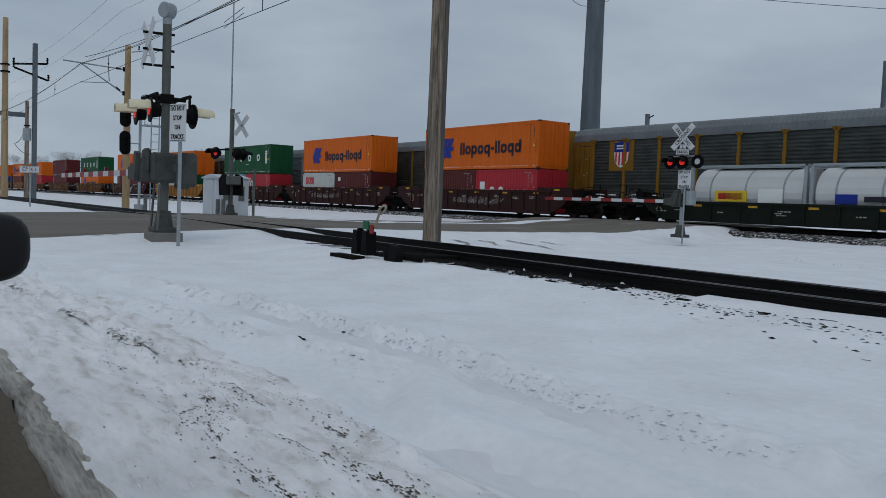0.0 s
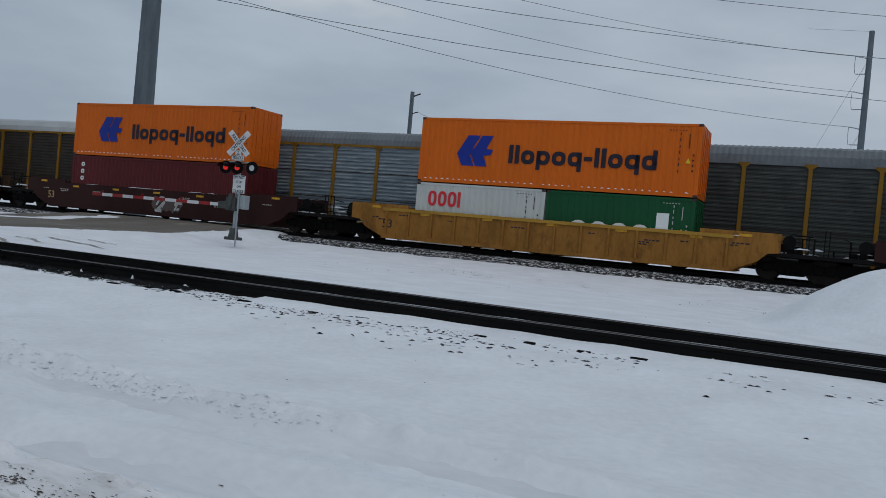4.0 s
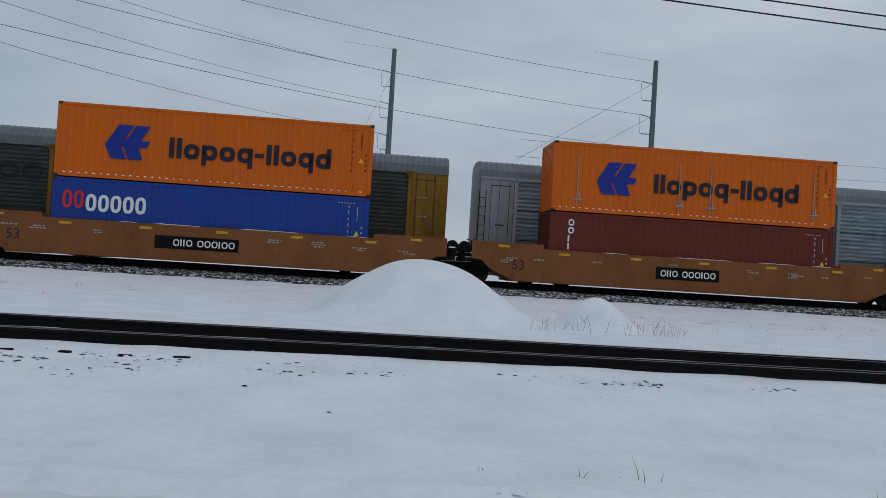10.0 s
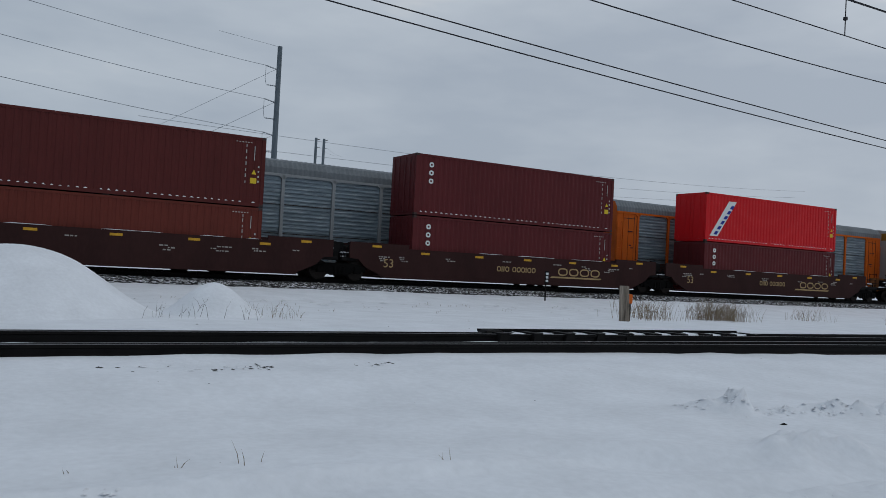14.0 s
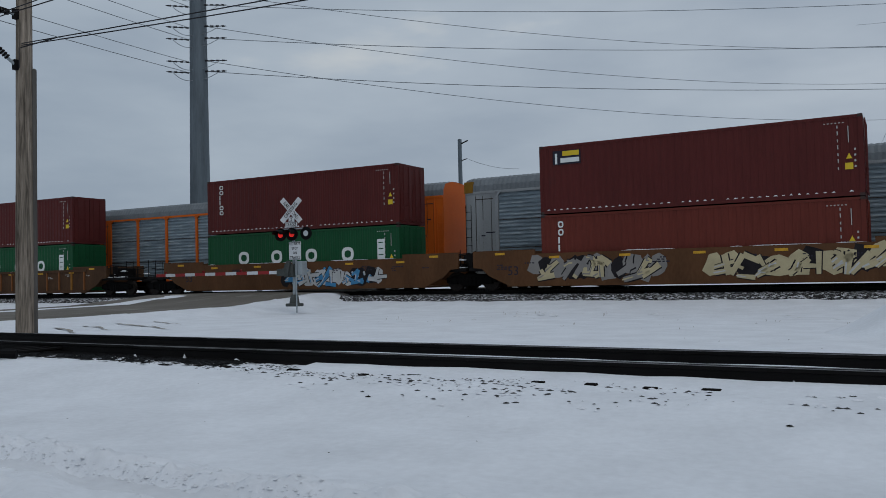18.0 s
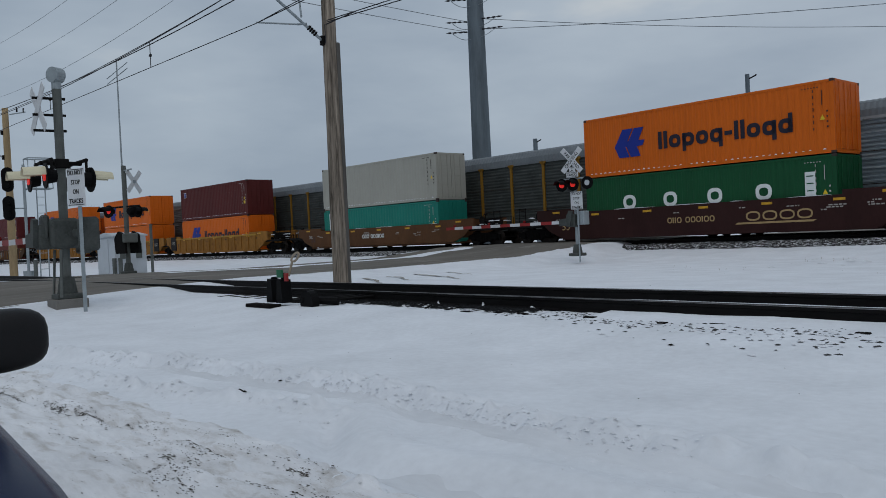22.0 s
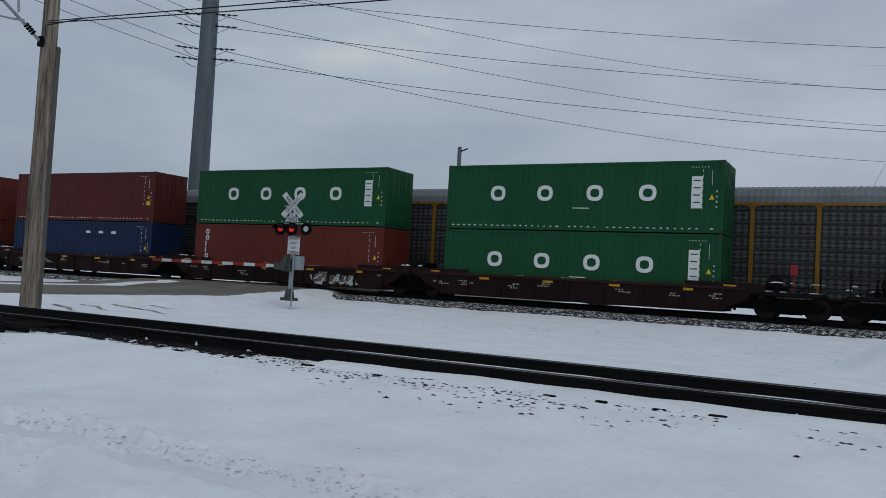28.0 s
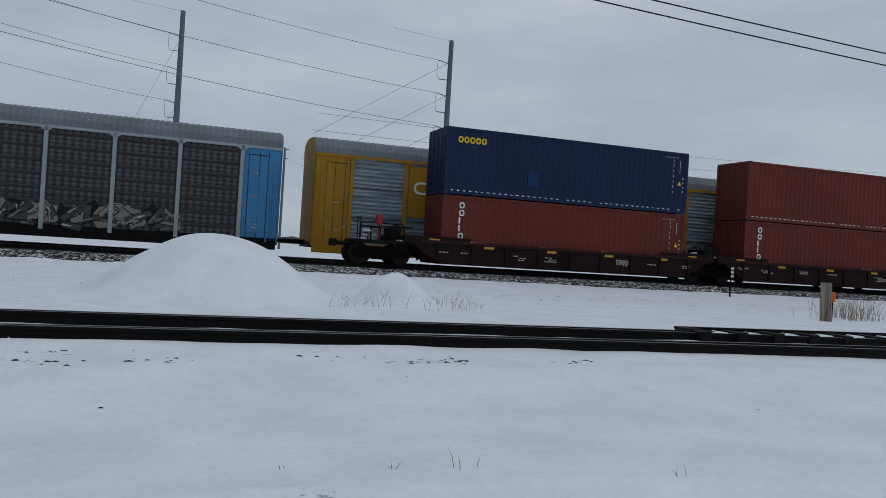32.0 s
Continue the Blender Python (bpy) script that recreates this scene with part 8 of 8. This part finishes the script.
rng = random.Random(77)
spots = []
for _ in range(3400):
    x = rng.uniform(-10.5, 6)
    c = span(((-10.5, 8.3), (-8, 8.25), (-6, 7.95), (-4, 7.75), (-2, 7.75), (2, 7.8), (6, 7.8)), x)
    y = c + rng.gauss(0, span(((-10, 0.12), (-6, 0.26), (-4, 0.40), (-2.5, 0.38), (0, 0.16), (6, 0.12)), x)) + track_y(x)
    if noise.noise((x * 1.2, y * 2.5, 5)) + rng.uniform(-0.5, 0.5) > span(((-10, 0.1), (-6, -0.15), (-3, 0.0), (-1.8, 0.42), (1, 0.50), (2.5, 0.42), (6, 0.75)), x):
        spots.append((x, y, ground_height(x, y) + 0.008, rng.choice((0.010, 0.015, 0.022, 0.03)) * rng.uniform(0.6, 1.15)))
pebbles("ballast_stones", [p for i, p in enumerate(spots) if i % 3], GRAVEL, "dark stones scattered on the snow beside the track", 78)
pebbles("snowy_stones", [(x, y, z + 0.004, r * 1.3) for x, y, z, r in spots[::3]], CRUMB, "snow-capped stones beside the track", 178)
spots = [(x, 8.66 + track_y(x) + rng.gauss(-0.28, 0.14), 0.06, rng.uniform(0.03, 0.08)) for x in [rng.uniform(-13, -7.5) for _ in range(300)]]
pebbles("rail_debris", spots, BLACK, "dark debris and ballast around the switch rods", 79)
spots = []
for _ in range(64000):
    x = rng.uniform(-13, 0.0)
    line = rng.choice((0, 0, 0, 1, 1, 2, 2, 3))
    if line < 3 and not WHEEL_LINES[line][0][0] < x < WHEEL_LINES[line][-1][0] - rng.uniform(0, 0.8):
        continue
    y = (span(WHEEL_LINES[line], x) if line < 3 else rng.uniform(1.45, 2.75)) + rng.gauss(0, rng.choice((0.02, 0.04, 0.12)))
    if y > 1.35 and 0.8 * noise.noise((x * 1.3, y * 5, 31)) + 0.7 * noise.noise((x * 7, y * 24, 33)) + (0.12 if line < 3 else -0.1) > rng.uniform(0.05, 0.62):
        spots.append((x, y, ground_height(x, y) + 0.010, rng.choice((0.0014, 0.002, 0.0026, 0.0032, 0.004, 0.0055)) * rng.uniform(0.7, 1.3)))
pebbles("dirt_crumbs", spots, CRUMBDARK, "dark crumbs of dirt on the trodden snow of the lane", 80, category="dirt", long=3.2)
for material, label, seed in ((CRUMB, "snow lodged between the stones of the ballast shoulder", 90), (GRAVEL, "loose dark stones on the ballast shoulder", 91)):
    rng = random.Random(seed)
    spots = []
    for _ in range(5200):
        x, q = rng.uniform(-45, 45), rng.random()
        if noise.noise((x * 0.5, q * 3, 4)) + rng.uniform(-0.6, 0.6) > -0.1 + (0.25 * q if seed == 90 else 0):
            spots.append((x, NEAR_Y - 2.3 + 0.8 * q + track_y(x), 0.09 + 0.20 * q + (0.01 if seed == 90 else 0.02), rng.uniform(0.025, 0.06)))
    pebbles("shoulder_stones", spots, material, label, seed + 5)
# lumps stand in for dents in the snow, their shading put into the grey
lumps = [(x, y, -0.2 - 0.012 * abs(y - 26), rng.uniform(0.05, 0.13)) for x, y in [(rng.uniform(6, 26) if rng.random() < 0.7 else rng.uniform(-14, 6), rng.gauss(25.5, 1.6)) for _ in range(70)]]
pebbles("snow_lump_field", lumps, CLOD, "low grey lumps standing in for shaded dents before the ballast", 84, category="snow", long=1.8)
spots = [(x, y, ground_height(x, y), rng.uniform(0.012, 0.03)) for x, y in [(rng.uniform(-14, 14), rng.uniform(3.6, 27)) for _ in range(120)]]
pebbles("specks", spots, TIE, "sparse dark specks on the open snow", 81)
for x, y, r in ((-0.78, 6.84, 0.022), (-4.56, 6.9, 0.03), (-6.35, 3.36, 0.04), (-0.02, 6.2, 0.014), (7.0, 4.3, 0.03), (13.0, 5.2, 0.04)):
    pebbles("clod", [(x, y, ground_height(x, y) + 0.01, r), (x + r, y + 0.02, ground_height(x, y), r * 0.7)], TIE, "dark frozen clod of earth on the snow", 90, kind="", category="clod")
spots = []
for _ in range(900):
    x = rng.uniform(-13, -1)
    y = rng.choice((span(CHURN, x), span(CLODS, x), 2.4)) + rng.gauss(0, 0.12)
    spots.append((x, y, ground_height(x, y) + 0.004, rng.uniform(0.003, 0.008)))
for _ in range(1500):
    x = rng.uniform(6.6, 15)
    y = 5.02 - 0.45 * (x - 6.76) + rng.gauss(0, 0.2)
    spots.append((x, y, ground_height(x, y), rng.uniform(0.006, 0.025)))
for _ in range(1500):
    x = rng.uniform(-9, -2.5)
    y = span(BERM, x) - 0.08 + rng.gauss(0, 0.08)
    spots.append((x, y, ground_height(x, y) + 0.002, rng.uniform(0.003, 0.012)))
clods = []
for _ in range(5200):
    x = rng.uniform(-11, 1.5)
    k = rng.choice((0, 0, 0, 1, 1, 2, 2))
    if (k == 1 and x > -5) or (k == 2 and x < -4.2):
        continue
    y = span((BERM, CLODS, CHURN)[k], x) + rng.gauss(-0.05, 0.07)
    if noise.noise((x * 2.2, y * 3, 12)) + rng.uniform(-0.35, 0.35) > (0.05 if x < -3 else 0.5):
        clods.append((x, y, ground_height(x, y) + 0.004, rng.choice((0.006, 0.009, 0.013, 0.02)) * rng.uniform(0.7, 1.3)))
for _ in range(900):
    x = rng.uniform(4.8, 14)
    y = 5.0 - 0.45 * (x - 6.76) + rng.gauss(-0.05, 0.13) if x > 6.6 and rng.random() < 0.5 else rng.uniform(0.4, 2.6)
    if noise.noise((x * 2.2, y * 3, 14)) + rng.uniform(-0.35, 0.35) > 0.1:
        clods.append((x, y, ground_height(x, y) + 0.004, rng.choice((0.010, 0.015, 0.022, 0.035)) * rng.uniform(0.7, 1.3)))
pebbles("snow_clods", clods, CLOD, "crumbled greyish clods of snow along the wheel ruts", 83, category="snow", long=1.2)
pebbles("snow_crumbs", spots, CRUMB, "crumbled lumps of snow along the wheel ruts", 82, category="snow")
# dark slots where tie ends show through the snow
for k in range(17):
    x = -10.2 + 0.535 * k + rng.uniform(-0.05, 0.05)
    if rng.random() < 0.55:
        bm = bmesh.new()
        L = rng.uniform(0.10, 0.26)
        y = 8.02 + track_y(x) + rng.uniform(-0.16, 0.14)
        box(bm, x - L / 2, y - 0.03, -0.02, x + L / 2, y + 0.05, 0.040 + 0.012 * rng.random(), bevel=0.008)
        tagged(part("tie_end", bm, TIE), "dark tie end showing through the snow", "railway tie", group="tie ends in the snow")
# snow wedges against the near rail
for x, h, r in ((-8.88, 0.09, 0.035), (-9.9, 0.07, 0.045), (-7.9, 0.06, 0.12), (-2.55, 0.06, 0.14), (-0.95, 0.07, 0.05)):
    heap_ob = heap("snow_drift", x, 8.58 + track_y(x), 0.02, r, 0.06, h, 0.75, "small drift of snow against the rail")



# faint wheel streaks across the snow beside the road
for x0, y0, x1, y1, w in STREAKS:
    vs, k = [], 24
    for i in range(k + 1):
        f = i / k
        x, y = x0 + (x1 - x0) * f + 0.25 * noise.noise((f * 4, x0, 0)), y0 + (y1 - y0) * f + 0.35 * math.sin(f * 2.5)
        ww = w * (0.25 + 0.75 * math.sin(math.pi * f)) * (0.7 + 0.5 * noise.noise((f * 9, y0, 2)))
        for s in (-1, 1):
            vs.append((x, y + s * ww / 2, ground_height(x, y) + 0.022))
    d = bpy.data.meshes.new("wheel_streak")
    d.from_pydata(vs, [], [(2 * i, 2 * i + 1, 2 * i + 3, 2 * i + 2) for i in range(k)])
    tagged(use("wheel_streak", d, TREAD), "grey wheel streak across the snow by the road", "tyre track", kind="structure")


# ---- the parked car ----
car_root = tagged(new("parked_car"), "dark navy car with black door mirrors parked on the lane", "car")
car_root.matrix_world = pose(-1.12, -0.122, -0.17, 0, 0, -2.4)


def loft(stations, close=True):
    bm = bmesh.new()
    rows = []
    for s, pts in stations:
        full = [(-y, z) for y, z in reversed(pts) if y > 1e-6] + [(y, z) for y, z in pts]
        rows.append([bm.verts.new((s, y, z)) for y, z in full])
    for a, b in zip(rows, rows[1:]):
        for j in range(len(a) - 1):
            bm.faces.new((a[j], a[j + 1], b[j + 1], b[j]))
    if close:
        for r in (rows[0], rows[-1]):
            bm.faces.new(r)
    return bm


def car_section(zc, zs, w, lo=0.22):
    zc, zs = zc - 0.05, zs - 0.05
    return [(0.0, zc), (w * 0.35, zc - 0.005), (w * 0.62, zc - 0.02), (w * 0.80, zs + 0.045), (w * 0.91, zs + 0.03), (w * 0.97, zs - 0.01), (w, zs - 0.12), (w, 0.45), (w * 0.97, lo)]


sections = [(0.0, 0.60, 0.55, 0.60), (-0.06, 0.70, 0.64, 0.75), (-0.18, 0.79, 0.74, 0.84), (-0.45, 0.86, 0.805, 0.88), (-0.9, 0.905, 0.845, 0.89), (-1.4, 0.94, 0.87, 0.89), (-1.85, 0.965, 0.89, 0.89), (-2.3, 0.955, 0.90, 0.89), (-3.2, 0.96, 0.91, 0.89),
            (-3.9, 0.96, 0.90, 0.87), (-4.35, 0.95, 0.85, 0.82), (-4.55, 0.80, 0.7, 0.72)]
bm = loft([(s, car_section(zc, zs, w)) for s, zc, zs, w in sections])
body = part("body", bm, CARBLUE, car_root, smooth=True)
for s in (-1, 1):
    bm = bmesh.new()
    pts = [(-0.45, 0.80 * 0.88, 0.800), (-0.9, 0.80 * 0.89, 0.840), (-1.4, 0.80 * 0.89, 0.865), (-1.80, 0.80 * 0.89, 0.883)]
    for a, b in zip(pts, pts[1:]):
        tube(bm, (a[0], s * a[1], a[2]), (b[0], s * b[1], b[2]), 0.005, n=5)
    part("hood_seam", bm, BLACK, body, "dark gap between hood and fender")
    bm = bmesh.new()
    pts = [(-0.45, 0.30, 0.807), (-0.9, 0.36, 0.847), (-1.75, 0.44, 0.90)]
    for a, b in zip(pts, pts[1:]):
        tube(bm, (a[0], s * a[1], a[2] - 0.004), (b[0], s * b[1], b[2] - 0.004), 0.012, n=6)
    part("hood_crease", bm, CARBLUE, body)
    bm = bmesh.new()
    tube(bm, (-1.72, s * 0.80, 0.89), (-2.56, s * 0.58, 1.34), 0.035, n=8)
    part("pillar", bm, CARBLUE, car_root)
    bm = bmesh.new()
    q = [bm.verts.new(v) for v in ((-1.82, s * 0.835, 0.90), (-2.60, s * 0.60, 1.345), (-3.5, s * 0.60, 1.33), (-3.9, s * 0.80, 0.95))]
    bm.faces.new(q)
    part("side_window", bm, CARGLASS, car_root)
    # door mirror
    bm = bmesh.new()
    box(bm, -0.085, -0.125, -0.100, 0.075, 0.125, 0.100)
    bmesh.ops.subdivide_edges(bm, edges=bm.edges, cuts=5, use_grid_fill=True)
    for v in bm.verts:
        p = v.co
        e = 3.2
        r = (abs(p.x / 0.085) ** e + abs(p.y / 0.125) ** e + abs(p.z / 0.100) ** e) ** (1 / e)
        if r > 1e-6:
            p *= 1.0 / max(r, 1.0)
        p.z *= 1 - 1.0 * (p.y * s) if p.z < 0 else 1.0
    mir = part("door_mirror", bm, CARPLASTIC, car_root, "black plastic door mirror", smooth=True)
    mir.location = (-1.92, s * 0.95, 1.015)
    bm = bmesh.new()
    tube(bm, (-0.02, -s * 0.06, -0.05), (0.0, -s * 0.20, -0.10), 0.05, 0.065, n=10)
    part("mirror_arm", bm, CARPLASTIC, mir)
    for sx in (-0.85, -3.6):
        bm = bmesh.new()
        tube(bm, (sx, s * 0.66, 0.31), (sx, s * 0.885, 0.31), 0.31, n=28)
        wh = part("wheel", bm, RUBBER, car_root)
        bm = bmesh.new()
        tube(bm, (sx, s * 0.87, 0.31), (sx, s * 0.895, 0.31), 0.20, n=20)
        part("rim", bm, DARK, wh)
    bm = bmesh.new()
    box(bm, -0.20, s * 0.62 - 0.13, 0.56, -0.05, s * 0.62 + 0.13, 0.68, bevel=0.03)
    part("headlight", bm, LENS, car_root)
bm = bmesh.new()
q = [bm.verts.new(v) for v in ((-1.66, -0.78, 0.905), (-1.66, 0.78, 0.905), (-2.56, 0.56, 1.35), (-2.56, -0.56, 1.35))]
bm.faces.new(q)
part("windscreen", bm, CARGLASS, car_root)
bm = loft([(-2.58, [(0, 1.40), (0.4, 1.39), (0.60, 1.34)]), (-3.0, [(0, 1.43), (0.4, 1.42), (0.61, 1.35)]), (-3.6, [(0, 1.40), (0.4, 1.39), (0.60, 1.32)])], close=False)
part("roof", bm, CARBLUE, car_root, smooth=True)
bm = bmesh.new()
q = [bm.verts.new(v) for v in ((-3.6, -0.58, 1.36), (-3.6, 0.58, 1.36), (-4.2, 0.74, 0.96), (-4.2, -0.74, 0.96))]
bm.faces.new(q)
part("rear_window", bm, CARGLASS, car_root)
boxpart("grille", (-0.08, -0.35, 0.38, 0.02, 0.35, 0.50), BLACK, car_root, bevel=0.02)
boxpart("cowl", (-1.84, -0.76, 0.885, -1.64, 0.76, 0.905), BLACK, car_root)


# ---- what moves ----
def motions():
    for ob, where, u, base_y, z in MOVING:
        rows = []
        for t in (0, 4, 8, 12, 16, 20, 24, 28, 32):
            x = where(u, t)
            rows.append((t, pose(x, base_y + track_y(x), z, 0, 0, track_turn(x))))
        walk(ob, rows)


motions()
